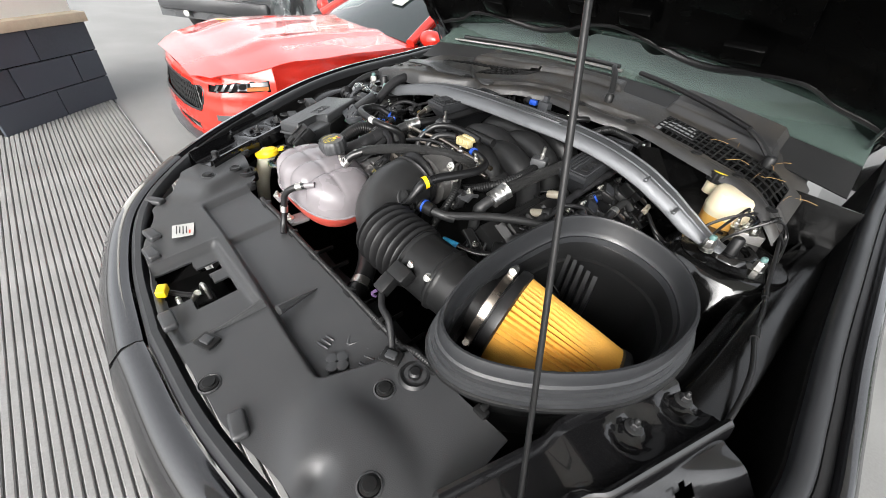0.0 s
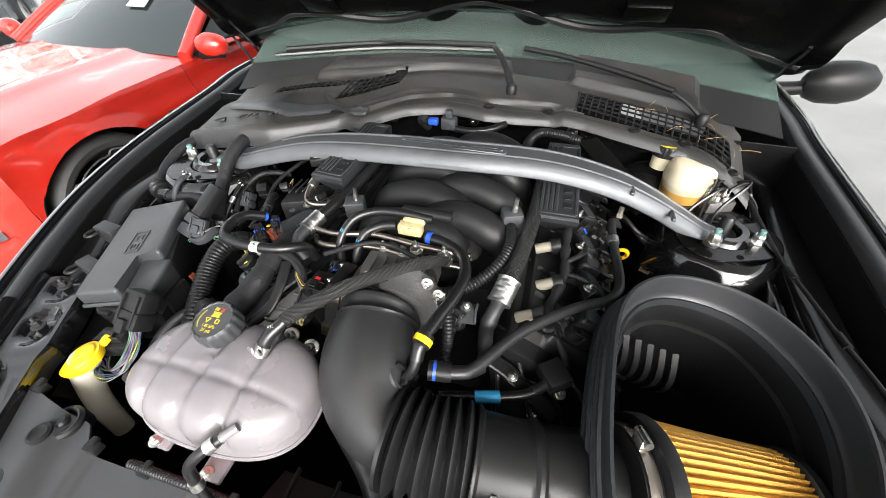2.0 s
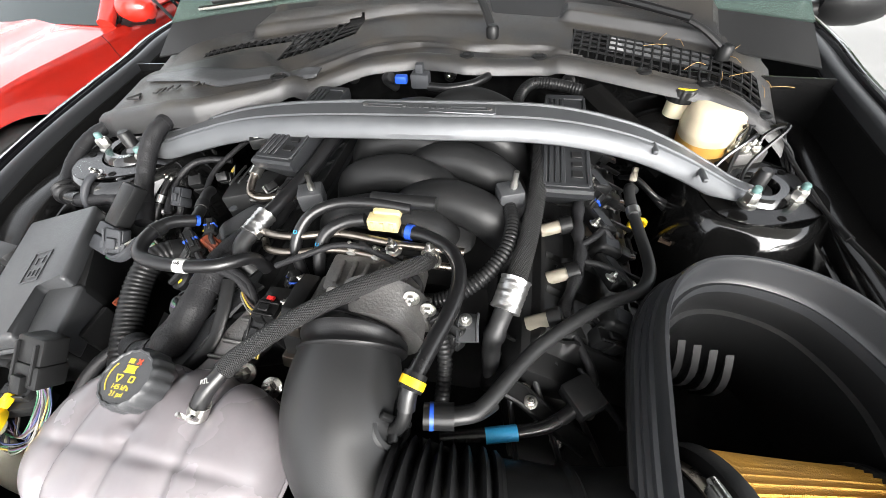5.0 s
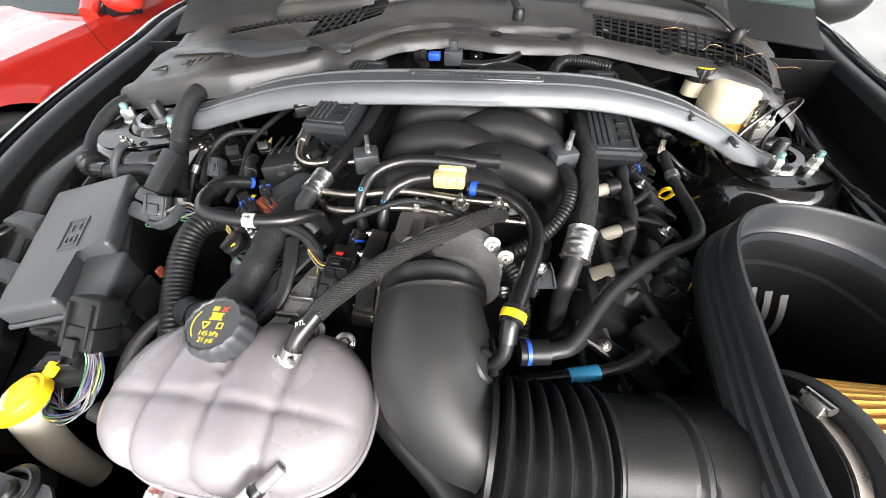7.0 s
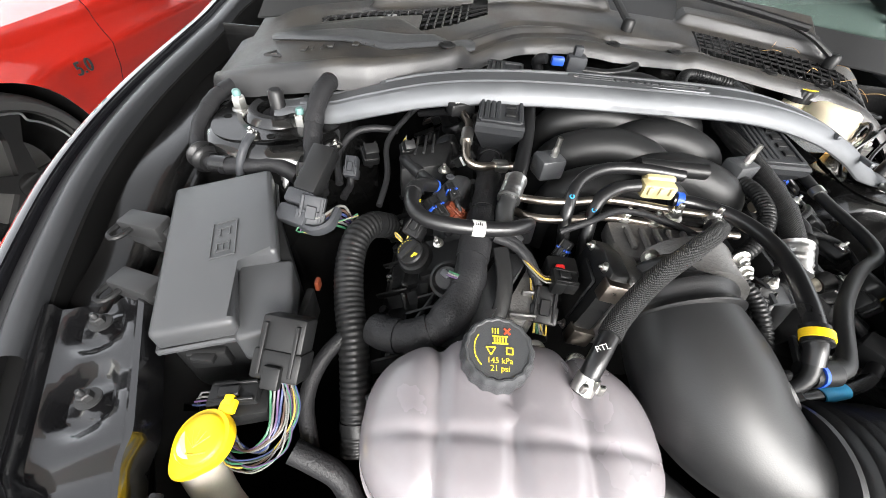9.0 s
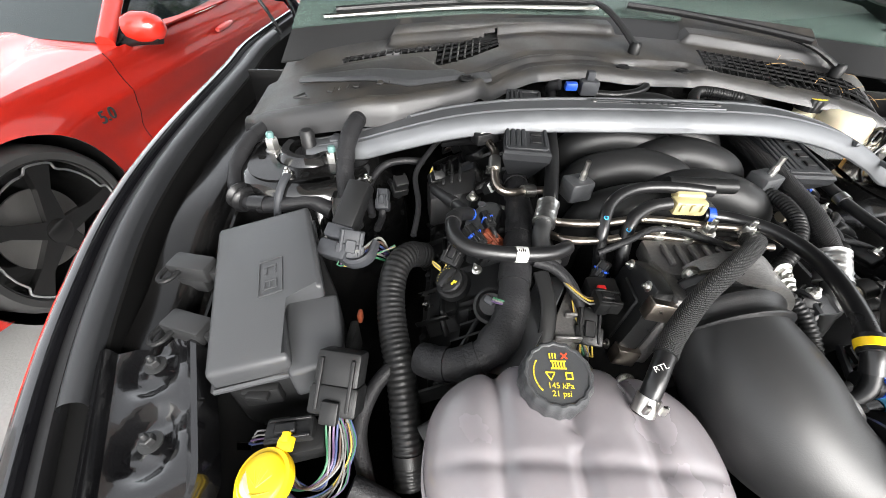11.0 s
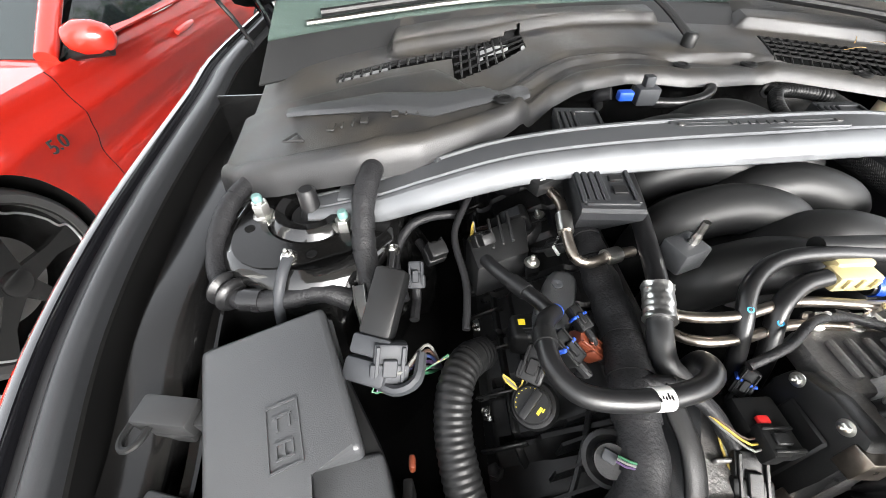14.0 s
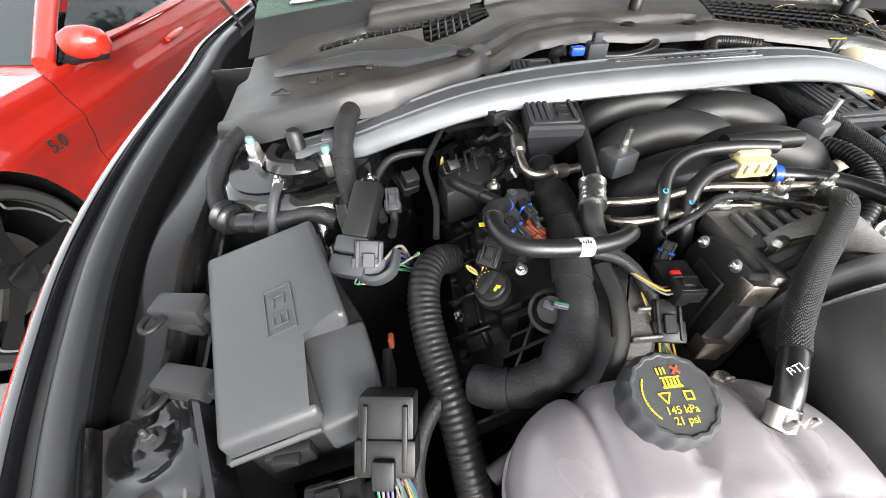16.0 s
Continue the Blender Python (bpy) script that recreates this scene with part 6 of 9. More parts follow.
tube(bm, [(-0.0191, -0.3370, 0.9085), (-0.0182, -0.3462, 0.9079), (-0.0168, -0.3565, 0.9054)], lambda d, t: 0.0600 - 0.0025 * math.cos(d / t * 12), 44, 0.0015)
part("collar_ring", bm, RUBBER, intake)
bm = bmesh.new()
tube(bm, [(0.0500, -0.4820, 0.8670), (0.1000, -0.4835, 0.8640), (0.1565, -0.4790, 0.8600)], lambda d, t: 0.0585 + 0.0075 * (math.cos(2 * math.pi * d / 0.0158) if 0.006 < d < t - 0.004 else 0.6), 40, 0.0026)
part("bellows", bm, RUBBER, intake, "ribbed rubber bellows", angle=75)
bm = bmesh.new()
tube(bm, [(0.1533, -0.4795, 0.8600), (0.2267, -0.4740, 0.8540), (0.3217, -0.4575, 0.8400)], lambda d, t: 0.0575 + (0.004 if d < 0.008 or abs(d - 0.07) < 0.004 else 0) + 0.010 * max(0, d / t - 0.7), 40, 0.004)
part("straight_pipe", bm, PLASTIC, intake)
bm = bmesh.new()
sm_ = frame_at((0.0495, -0.4190, 0.9143), (0.7987, 0.1264, 0.6118))
lathe(bm, [(0.030, -0.022), (0.028, -0.004), (0.026, 0.0), (0.022, 0.001), (0.020, -0.004), (0.010, -0.004)], sm_, 32)
part("port", bm, PLASTIC_SATIN, intake)
bm = bmesh.new()
for a in (0, 90):
    box(bm, (0, 0, 0.002), (0.040, 0.006, 0.012), sm_ @ Matrix.Rotation(radians(a), 4, "Z"), 0.002)
part("quick_connector", bm, PLASTIC, intake)
bm = bmesh.new()
prism(bm, [(-0.012, 0), (0.010, 0.006), (0.004, 0.055), (-0.004, 0.055)], 0, 0.006, frame_at((0.0760, -0.4340, 0.8851), (0.6146, 0.1194, 0.7862)) @ Matrix.Rotation(radians(180), 4, "Z"), 0.002)
part("web", bm, PLASTIC_SATIN, intake)
# mass-air sensor on the pipe
maf = thing("air_sensor", "black air-flow sensor with a wiring plug", "sensor", at=(0.1719, -0.5469, 0.8752))
bm = bmesh.new()
box(bm, (0.1876, -0.5458, 0.8820), (0.040, 0.028, 0.026), Matrix.Translation((0.1876, -0.5458, 0.8820)) @ Matrix.Rotation(radians(30), 4, "X") @ Matrix.Translation((-0.1876, 0.5458, -0.8820)), 0.004)
part("body", bm, PLASTIC, maf)
bm = bmesh.new()
box(bm, (0.1779, -0.5693, 0.8659), (0.026, 0.034, 0.022), Matrix.Translation((0.1779, -0.5693, 0.8659)) @ Matrix.Rotation(radians(35), 4, "X") @ Matrix.Translation((-0.1779, 0.5693, -0.8659)), 0.003)
part("plug", bm, PLASTIC, maf)
for x in (0.186, 0.228):
    bolt("screw", (x, -0.522, 0.890), (-0.0155, -0.5056, 0.8579), 0.005, 0.007, STEEL, maf)
bm = bmesh.new()
tube(bm, [(0.1837, -0.5826, 0.8582), (0.2055, -0.5989, 0.8530), (0.2334, -0.6053, 0.8444), (0.2626, -0.6208, 0.8043), (0.2841, -0.6357, 0.7829)], 0.006, 10)
part("lead", bm, TAPE, maf)
bm = bmesh.new()
tube(bm, [(0.1710, -0.5829, 0.8544), (0.1611, -0.5882, 0.8414), (0.1639, -0.5821, 0.8322)], 0.003, 6)
part("wire", bm, WIRES[2], maf)

# ---- engine ----
engine = thing("engine", "black V8 engine top with intake runners and coil covers", "engine", at=(0, -0.05, 0.5))
# block coloured as shade between the parts above it
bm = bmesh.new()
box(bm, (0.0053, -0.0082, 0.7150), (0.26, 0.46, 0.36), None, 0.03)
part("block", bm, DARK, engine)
for s in (-1, 1):
    m = Matrix.Translation((s * 0.245, -0.06, 0.80)) @ Matrix.Rotation(radians(s * 28), 4, "Y")
    bm = bmesh.new()
    def lid_pt(u, v):
        e = max(abs(u), abs(v))
        z = 0.055 * (1 - max(0, e - 0.86) * 5.0) if e > 0.86 else 0.055
        z += 0.010 / (1 + math.exp((abs(u + 0.05 * s) - 0.42) / 0.015)) / (1 + math.exp((abs(v) - 0.9) / 0.01))
        z -= 0.008 * max(0.0, 1 - (((v * 4.2) % 1.0) - 0.5) ** 2 / 0.006) * (abs(u) < 0.8)
        z += 0.006 * max(0.0, 1 - ((u * s - 0.62) / 0.04) ** 2)
        return m @ V(u * 0.10, v * 0.26, z)
    sheet(bm, lid_pt, span(-1, 1, 61), span(-1, 1, 121))
    box(bm, (0, 0, -0.01), (0.21, 0.54, 0.10), m, 0.006, 2)
    vc = part("valve_cover", bm, PLASTIC, engine, "black plastic valve cover", 35)
    for k in range(2 if s < 0 else 0, 4):
        y = -0.19 + k * 0.125
        bm = bmesh.new()
        lathe(bm, [(0.030, 0), (0.030, 0.012), (0.026, 0.018), (0.016, 0.018)], m @ Matrix.Translation((-s * 0.005, y, 0.058)), 22)
        part("coil_well", bm, PLASTIC_SATIN, vc)
        bm = bmesh.new()
        box(bm, (0, 0, 0), (0.040, 0.032, 0.034), m @ Matrix.Translation((-s * 0.002, y, 0.088)), 0.007, 3)
        box(bm, (s * 0.026, 0.002, 0.004), (0.026, 0.020, 0.018), m @ Matrix.Translation((-s * 0.002, y, 0.088)), 0.003)
        box(bm, (-s * 0.030, 0.0, -0.012), (0.026, 0.016, 0.006), m @ Matrix.Translation((-s * 0.002, y, 0.088)), 0.002)
        coil = part("ignition_coil", bm, PLASTIC, vc)
        bm = bmesh.new()
        box(bm, (0, 0, 0.0174), (0.024, 0.018, 0.0006), m @ Matrix.Translation((-s * 0.002, y, 0.088)))
        part("print_label", bm, CONN_GREY, coil)
        bolt("coil_bolt", m @ V(-s * 0.036, y, 0.080), m.to_3x3() @ V(0, 0, 1), 0.005, 0.008, STEEL, coil)
        bm = bmesh.new()
        tube(bm, [m @ V(s * 0.034, y, 0.092), m @ V(s * 0.055, y + 0.012, 0.088), m @ V(s * 0.066, y + 0.035, 0.078), m @ V(s * 0.068, y + 0.07, 0.074)], 0.0035, 7)
        part("lead", bm, TAPE, coil)
        for q, wi in ((0.002, 5), (-0.003, 0)):
            bm = bmesh.new()
            tube(bm, [m @ V(s * 0.034, y + q, 0.097), m @ V(s * 0.048, y + 0.006 + q, 0.096), m @ V(s * 0.058, y + 0.016, 0.088)], 0.0013, 6)
            part("wire", bm, WIRES[4] if wi == 0 else WIRES[1], coil)
    for k in range(9):
        bm = bmesh.new()
        lathe(bm, [(0.009, 0), (0.009, 0.003), (0.006, 0.004), (0.006, 0.011), (0.004, 0.012)], m @ Matrix.Translation((s * 0.094, -0.24 + k * 0.06, 0.038)), 8)
        part("bolt", bm, STEEL if k % 2 else PLASTIC_SATIN, vc)
        bm = bmesh.new()
        box(bm, (s * 0.075, -0.225 + k * 0.056, 0.058), (0.05, 0.004, 0.010), m, 0.0015, 1)
        part("cover_rib", bm, PLASTIC, vc)


def runner(x0, x1, y0, y1, r, zt):
    bm = bmesh.new()
    s = 1 if x1 > x0 else -1
    pts = [(x0 - s * 0.012, y0 + 0.004, zt - 0.085), (x0, y0, zt - 0.045), (x0 + s * 0.028, y0 - 0.004, zt - 0.012), ((x0 + x1) / 2, (y0 + y1) / 2, zt), (x1 - s * 0.022, y1 - 0.004, zt - 0.016), (x1, y1, zt - 0.055), (x1 + s * 0.008, y1, zt - 0.11)]
    tube(bm, pts, r, 28, 0.008)
    part("intake_runner", bm, RUNNER, engine, angle=60)


for i in range(4):
    yl = -0.146 + i * 0.084
    runner(0.052, -0.120, yl - 0.006, yl, 0.0315, 0.932 + 0.010 * min(i, 2))
    runner(-0.018, 0.138, yl + 0.040, yl + 0.022, 0.0315, 0.938 + 0.010 * min(i, 2))
bm = bmesh.new()
box(bm, (0.0020, 0.0253, 0.8748), (0.20, 0.42, 0.07), None, 0.03, 3)
part("plenum", bm, PLASTIC_SATIN, engine)


def coil_cover(s, front, back, w, name):
    """Grooved cover over the coils with a sloped front foot."""
    a, b = Vector(front), Vector(back)
    d = b - a
    L = d.length
    m = frame_at(a, (0, 0, 1))
    ang = math.atan2(-d.x, d.y)
    m = Matrix.Translation(a) @ Matrix.Rotation(ang, 4, "Z") @ Matrix.Rotation(math.asin(d.z / L), 4, "X")
    cc = thing("coil_cover", "dark grey ribbed coil cover with raised lettering", "coil cover", group="coil covers", at=a.to_tuple())
    bm = bmesh.new()
    rings = []
    for y, z, k in ((0.004, 0.0, 0.97), (0.0, -0.003, 1.0), (0.002, -0.014, 1.0), (0.026, -0.045, 0.74), (0.056, -0.085, 0.34)):
        hw = w / 2 * k
        rings.append([m @ V(x, yy, z) for x, yy in ((-hw, y), (hw, y), (hw * 0.86, L), (-hw * 0.86, L))])
    loft(bm, rings)
    bmesh.ops.recalc_face_normals(bm, faces=bm.faces[:])
    body = part("body", bm, COIL, cc, angle=20)
    for x, wd in ((-0.43, 0.005), (-0.31, 0.006), (-0.19, 0.006), (-0.07, 0.006), (0.43, 0.005)):
        bm = bmesh.new()
        box(bm, (x * w * 0.96, L * 0.5, 0.0014), (wd, L * 0.90, 0.0036), m, 0.001, 1)
        part("raised_rib", bm, COIL, cc)
    for y in (0.012, L - 0.012):
        bm = bmesh.new()
        box(bm, (0, y, 0.0014), (w * 0.82, 0.008, 0.0036), m, 0.001, 1)
        part("cross_rib", bm, COIL, cc)
    bm = bmesh.new()
    for k in range(6):
        box(bm, (0.20 * w, 0.034 + 0.021 * k, 0.0016), (0.015, 0.013 - 0.003 * (k % 2), 0.0034), m, 0.0008, 1)
    part("lettering_bars", bm, PLASTIC, body)


coil_cover(-1, (-0.2140, -0.1160, 0.9870), (-0.1956, 0.1070, 0.9979), 0.068, "l")
coil_cover(1, (0.2185, -0.0977, 0.9567), (0.2172, 0.1341, 0.9835), 0.074, "r")

# throttle body with its motor housing
thr = thing("throttle_body", "cast aluminium throttle body with black motor housing", "throttle body", at=(-0.0096, -0.2736, 0.8443))
bm = bmesh.new()
lathe(bm, [(0.050, -0.03), (0.056, -0.03), (0.055, 0.0), (0.0565, 0.004), (0.0565, 0.018), (0.050, 0.022)], frame_at((0.0026, -0.2989, 0.9109), (0.0, 1, 0.06)), 36)
part("bore", bm, ALU, thr)
bm = bmesh.new()
box(bm, (-0.0153, -0.2629, 0.9233), (0.125, 0.062, 0.026), None, 0.005)
box(bm, (0.0468, -0.2910, 0.9078), (0.03, 0.03, 0.04), None, 0.005)
part("casting", bm, ALU, thr)
for k in range(6):
    bm = bmesh.new()
    box(bm, (-0.0587 + k * 0.017, -0.2650, 0.9403), (0.006, 0.036, 0.006), None, 0.002)
    part("casting_rib", bm, ALU, thr)
for x, z in ((0.062, 0.935), (0.066, 0.868), (-0.05, 0.945), (0.045, 0.955)):
    bolt("bolt", (x, -0.300, z), (0, -1, 0.3), 0.006, 0.008, STEEL, thr)
mm_ = Matrix.Translation((-0.0979, -0.3066, 0.8893)) @ Matrix.Rotation(radians(-78), 4, "Y") @ Matrix.Rotation(radians(8), 4, "Z")
bm = bmesh.new()
prism(bm, [(-0.055, -0.034), (-0.030, -0.040), (0.0, -0.034), (0.034, -0.042), (0.055, -0.034), (0.058, 0.0), (0.050, 0.030), (0.030, 0.036), (0.0, 0.030), (-0.040, 0.034), (-0.056, 0.020)], -0.006, 0.016, mm_, 0.004, 2)
mh = part("motor_housing", bm, PLASTIC, thr, "black ribbed motor housing")
bm = bmesh.new()
prism(bm, [(-0.052, -0.038), (0.052, -0.040), (0.054, 0.030), (-0.050, 0.034)], -0.030, -0.008, mm_, 0.004, 2)
part("housing_base", bm, ALU, thr)
bm = bmesh.new()
prism(bm, [(-0.036, -0.022), (0.030, -0.024), (0.034, 0.014), (-0.030, 0.018)], 0.016, 0.020, mm_, 0.002, 1)
part("raised_pad", bm, PLASTIC, mh)
for x in (-0.040, 0.034):
    bm = bmesh.new()
    box(bm, (x, -0.038, 0.004), (0.024, 0.016, 0.028), mm_, 0.002)
    part("brass_clip", bm, PIPE, thr)
for x, y in ((-0.046, 0.022), (0.046, 0.022), (0.048, -0.02), (-0.046, -0.02)):
    bolt("screw", mm_ @ V(x, y, 0.015), mm_.to_3x3() @ V(0, 0, 1), 0.004, 0.005, STEEL, mh)
bm = bmesh.new()
box(bm, (-0.1369, -0.2978, 0.9042), (0.036, 0.030, 0.026), None, 0.004)
rcn = part("plug", bm, PLASTIC, thr)
bm = bmesh.new()
box(bm, (-0.1416, -0.3039, 0.9188), (0.010, 0.007, 0.005), None, 0.0015)
part("lock_tab", bm, REDCLIP, rcn, "red lock tab")

# brake fluid reservoir
brk = thing("brake_reservoir", "cream brake fluid reservoir with yellow cap", "fluid reservoir", at=(0.488, 0.183, 0.82))
bm = bmesh.new()
rings = []
for z, k in ((0.825, 0.80), (0.85, 0.92), (0.892, 0.98)):
    rings.append([V(0.488 + (0.052 + 0.008 * math.cos(a)) * k * math.cos(a), 0.183 + 0.050 * k * math.sin(a), z) for a in span(0, 2 * math.pi, 33)[:-1]])
loft(bm, rings)
part("fluid", bm, FLUID, brk, "amber fluid showing through")
bm = bmesh.new()
rings = []
for z, k in ((0.892, 0.98), (0.904, 1.02), (0.908, 1.04), (0.912, 1.02), (0.930, 0.98), (0.944, 0.90), (0.950, 0.72), (0.952, 0.4)):
    rings.append([V(0.488 + (0.052 + 0.008 * math.cos(a)) * k * math.cos(a), 0.183 + 0.050 * k * math.sin(a), z + 0.05 * (0.488 - (0.488 + 0.05 * math.cos(a))) * (1 if z > 0.92 else 0)) for a in span(0, 2 * math.pi, 33)[:-1]])
loft(bm, rings)
part("body", bm, RESERVOIR, brk)
bm = bmesh.new()
bc = Matrix.Translation((0.440, 0.225, 0.955))
lathe(bm, [(0.022, -0.045), (0.022, -0.012)], bc, 24)
part("neck", bm, RESERVOIR, brk)
bm = bmesh.new()
lathe(bm, [(0.027, -0.014), (0.0275, 0.008), (0.025, 0.011), (0.0, 0.011)], bc, 64, 20, 0.02)
bcap = part("cap", bm, PLASTIC, brk)
bm = bmesh.new()
lathe(bm, [(0.0235, 0.0115), (0.0235, 0.0122), (0.0, 0.0124)], bc, 32)
bdisc = part("cap_disc", bm, YELLOW_PRINT, bcap, "yellow printed disc")
bm = bmesh.new()
lathe(bm, [(0.008, 0.0126), (0.010, 0.0126), (0.010, 0.0130), (0.008, 0.0130)], bc, 24, close=False)
for k in range(12):
    an = k * math.pi / 6
    box(bm, (0, 0, 0.0127), (0.004, 0.0016, 0.0006), bc @ Matrix.Rotation(an, 4, "Z") @ Matrix.Translation((0.0175, 0, 0)))
part("cap_print", bm, PLASTIC, bdisc)

# ---- hoses, pipes and wiring ----
HS = 0.72

def hose(name, label, pts, r, material=None, n=14, step=0.006, cat_="hose", squash=1.0):
    bm = bmesh.new()
    tube(bm, pts, (lambda d, t: HS * r(d, t)) if callable(r) else r * HS, n, step, squash=squash)
    ob = solo(name, bm, material or (PLASTIC if name == "corrugated_conduit" else HOSE), label, cat_, angle=75)
    rr = r(0.0, 1.0) if callable(r) else r
    if material is TAPE or name == "corrugated_conduit":
        p = smooth_path(pts, 0.012)
        for i in range(2, len(p) - 2, 3 if material is TAPE else max(3, len(p) - 6)):
            bm = bmesh.new()
            tube(bm, [p[i], p[i + 1]], rr * HS * (1.05 if material is TAPE else 1.12), 14, 0.006, squash=squash)
            part("tape_wrap" if material is TAPE else "end_collar", bm, material or PLASTIC, ob)
    return ob


def band(parent, a, b, r, material, name="band", label=""):
    bm = bmesh.new()
    tube(bm, [a, b], r * HS, 20, 0.004)
    return part(name, bm, material, parent, label)


def ferrule(parent, a, b, r):
    bm = bmesh.new()
    tube(bm, [a, b], lambda d, t: r * 0.92 * (1.0 + 0.018 * math.cos(d * 900) + (0.05 if d < 0.003 or d > t - 0.003 else 0)), 20, 0.0022)
    for v in bm.verts:
        v.co += V(*(0.0006 * math.sin(v.co[i] * 900 + i * 2 + v.co[(i + 1) % 3] * 700) for i in range(3)))
    return part("ferrule", bm, CRIMP, parent, "crimped metal ferrule")


# moulded breather hose with a paper band
h = hose("breather_hose", "glossy black moulded breather hose with paper label", [(-0.2953, -0.2130, 0.9496), (-0.3100, -0.2313, 0.9624), (-0.3161, -0.2518, 0.9675), (-0.3151, -0.2772, 0.9687), (-0.3015, -0.2973, 0.9688), (-0.2749, -0.3033, 0.9671), (-0.2408, -0.3014, 0.9639), (-0.2058, -0.2932, 0.9606), (-0.1867, -0.2791, 0.9557), (-0.1793, -0.2607, 0.9399), (-0.1763, -0.2541, 0.9116)], 0.0118)
band(h, (-0.2490, -0.3022, 0.9647), (-0.2357, -0.3011, 0.9634), 0.0124, WHITE_PRINT, "label_band", "printed paper label band")
for k in range(5):
    bm = bmesh.new()
    box(bm, (-0.2477 + 0.0022 * k, -0.3050 + 0.0012 * (k % 2), 0.9728), (0.0010, 0.0045 - 0.001 * (k % 3), 0.0008), Matrix.Translation((0, 0, 0)))
    part("print_bar", bm, PLASTIC, h)
band(h, (-0.3150, -0.2431, 0.9653), (-0.3164, -0.2566, 0.9678), 0.0140, PLASTIC, "collar")
band(h, (-0.2931, -0.2099, 0.9465), (-0.2953, -0.2130, 0.9496), 0.0112, BLUE, "blue_lock", "blue lock ring")
# crimped fuel hose at the back left
h = hose("fuel_hose", "rubber fuel hose with a crimped ferrule", [(-0.1536, 0.0349, 0.9696), (-0.1595, -0.0136, 0.9673), (-0.1657, -0.0691, 0.9614), (-0.1755, -0.1261, 0.9570), (-0.1878, -0.1820, 0.9549), (-0.1983, -0.2138, 0.9509)], 0.0140)
ferrule(h, (-0.1912, -0.1915, 0.9544), (-0.2018, -0.2255, 0.9480), 0.0150)
bm = bmesh.new()
tube(bm, [(-0.2006, -0.2213, 0.9486), (-0.2067, -0.2424, 0.9421), (-0.2031, -0.2567, 0.9287), (-0.1880, -0.2650, 0.9138)], lambda d, t: 0.0112, 16)
part("elbow", bm, PLASTIC_SATIN, h)
# ribbed metal pipes
for dz, dy in ((0.012, -0.012), (-0.004, -0.026)):
    hose("steel_pipe", "bare steel pipe across the intake", [(-0.1943, -0.2047 + dy * 0.4, 0.9299 + dz), (-0.1710, -0.2124 + dy, 0.9384 + dz), (-0.1315, -0.2145 + dy, 0.9413 + dz), (-0.0723, -0.2021 + dy, 0.9415 + dz), (0.0073, -0.2083 + dy, 0.9394 + dz), (0.0915, -0.2058 + dy, 0.9343 + dz)], 0.0070, PIPE, cat_="pipe")
h = hose("steel_pipe", "bent bare steel pipe by the coil cover", [(-0.2652, -0.0482, 0.9701), (-0.2548, -0.0732, 0.9642), (-0.2569, -0.1074, 0.9559), (-0.2533, -0.1377, 0.9441), (-0.2352, -0.1413, 0.9371), (-0.2067, -0.1267, 0.9320), (-0.1764, -0.1180, 0.9286)], 0.0085, PIPE, cat_="pipe")
band(h, (-0.2556, -0.0872, 0.9610), (-0.2572, -0.1105, 0.9549), 0.0125, STEEL, "fitting")
band(h, (-0.2148, -0.1309, 0.9335), (-0.1966, -0.1238, 0.9307), 0.0130, STEEL, "nut")
# twin vacuum hoses at the straw-coloured connector
h = hose("vacuum_hose", "thick black vacuum hose", [(0.0175, -0.1804, 0.9770), (-0.0332, -0.1790, 0.9800), (-0.0825, -0.1844, 0.9790), (-0.1172, -0.2050, 0.9700), (-0.1303, -0.2355, 0.9450), (-0.1265, -0.2504, 0.9057), (-0.1222, -0.2561, 0.8687)], 0.0105)
h2 = hose("vacuum_hose", "thick black vacuum hose", [(-0.0412, -0.1982, 0.9680), (-0.0679, -0.2046, 0.9650), (-0.0926, -0.2215, 0.9540), (-0.1000, -0.2456, 0.9212), (-0.0967, -0.2542, 0.8847), (-0.0942, -0.2599, 0.8477)], 0.0115)
for hh, q in ((h, (-0.1280, -0.2270, 0.9625)), (h2, (-0.0985, -0.2340, 0.9505))):
    bm = bmesh.new()
    lathe(bm, [(0.003, 0), (0.003, 0.001), (0.0018, 0.0012), (0.0018, 0)], frame_at(q, (-0.2055, -0.4961, 0.8685)), 12)
    part("paint_dot", bm, CYAN, hh)
con = thing("hose_connector", "straw-coloured plastic hose connector", "connector", at=(-0.0181, -0.1948, 0.9502))
bm = bmesh.new()
box(bm, (-0.0162, -0.1969, 0.9650), (0.042, 0.020, 0.020), None, 0.004)
box(bm, (-0.0131, -0.1840, 0.9730), (0.038, 0.018, 0.013), None, 0.004)
part("body", bm, CONN_YELLOW, con)
bm = bmesh.new()
for x in (-0.029, -0.016, -0.003):
    box(bm, (x, -0.2075, 0.968), (0.005, 0.004, 0.010), None, 0.001)
part("rib", bm, CONN_YELLOW, con)
bm = bmesh.new()
tube(bm, [(-0.0379, -0.1699, 0.9800), (0.0489, -0.1712, 0.9800)], 0.010, 14)
part("end_plug", bm, PLASTIC, con)
h = hose("vacuum_hose", "black vacuum hose with a yellow band", [(0.0091, -0.1973, 0.9517), (0.0431, -0.2032, 0.9514), (0.0770, -0.2253, 0.9534), (0.0930, -0.2639, 0.9565), (0.0915, -0.3092, 0.9592), (0.0775, -0.3606, 0.9597), (0.0671, -0.3956, 0.9539), (0.0647, -0.4128, 0.9386)], 0.0125)
band(h, (0.0700, -0.3847, 0.9566), (0.0664, -0.4007, 0.9521), 0.0165, PLASTIC, "collar")
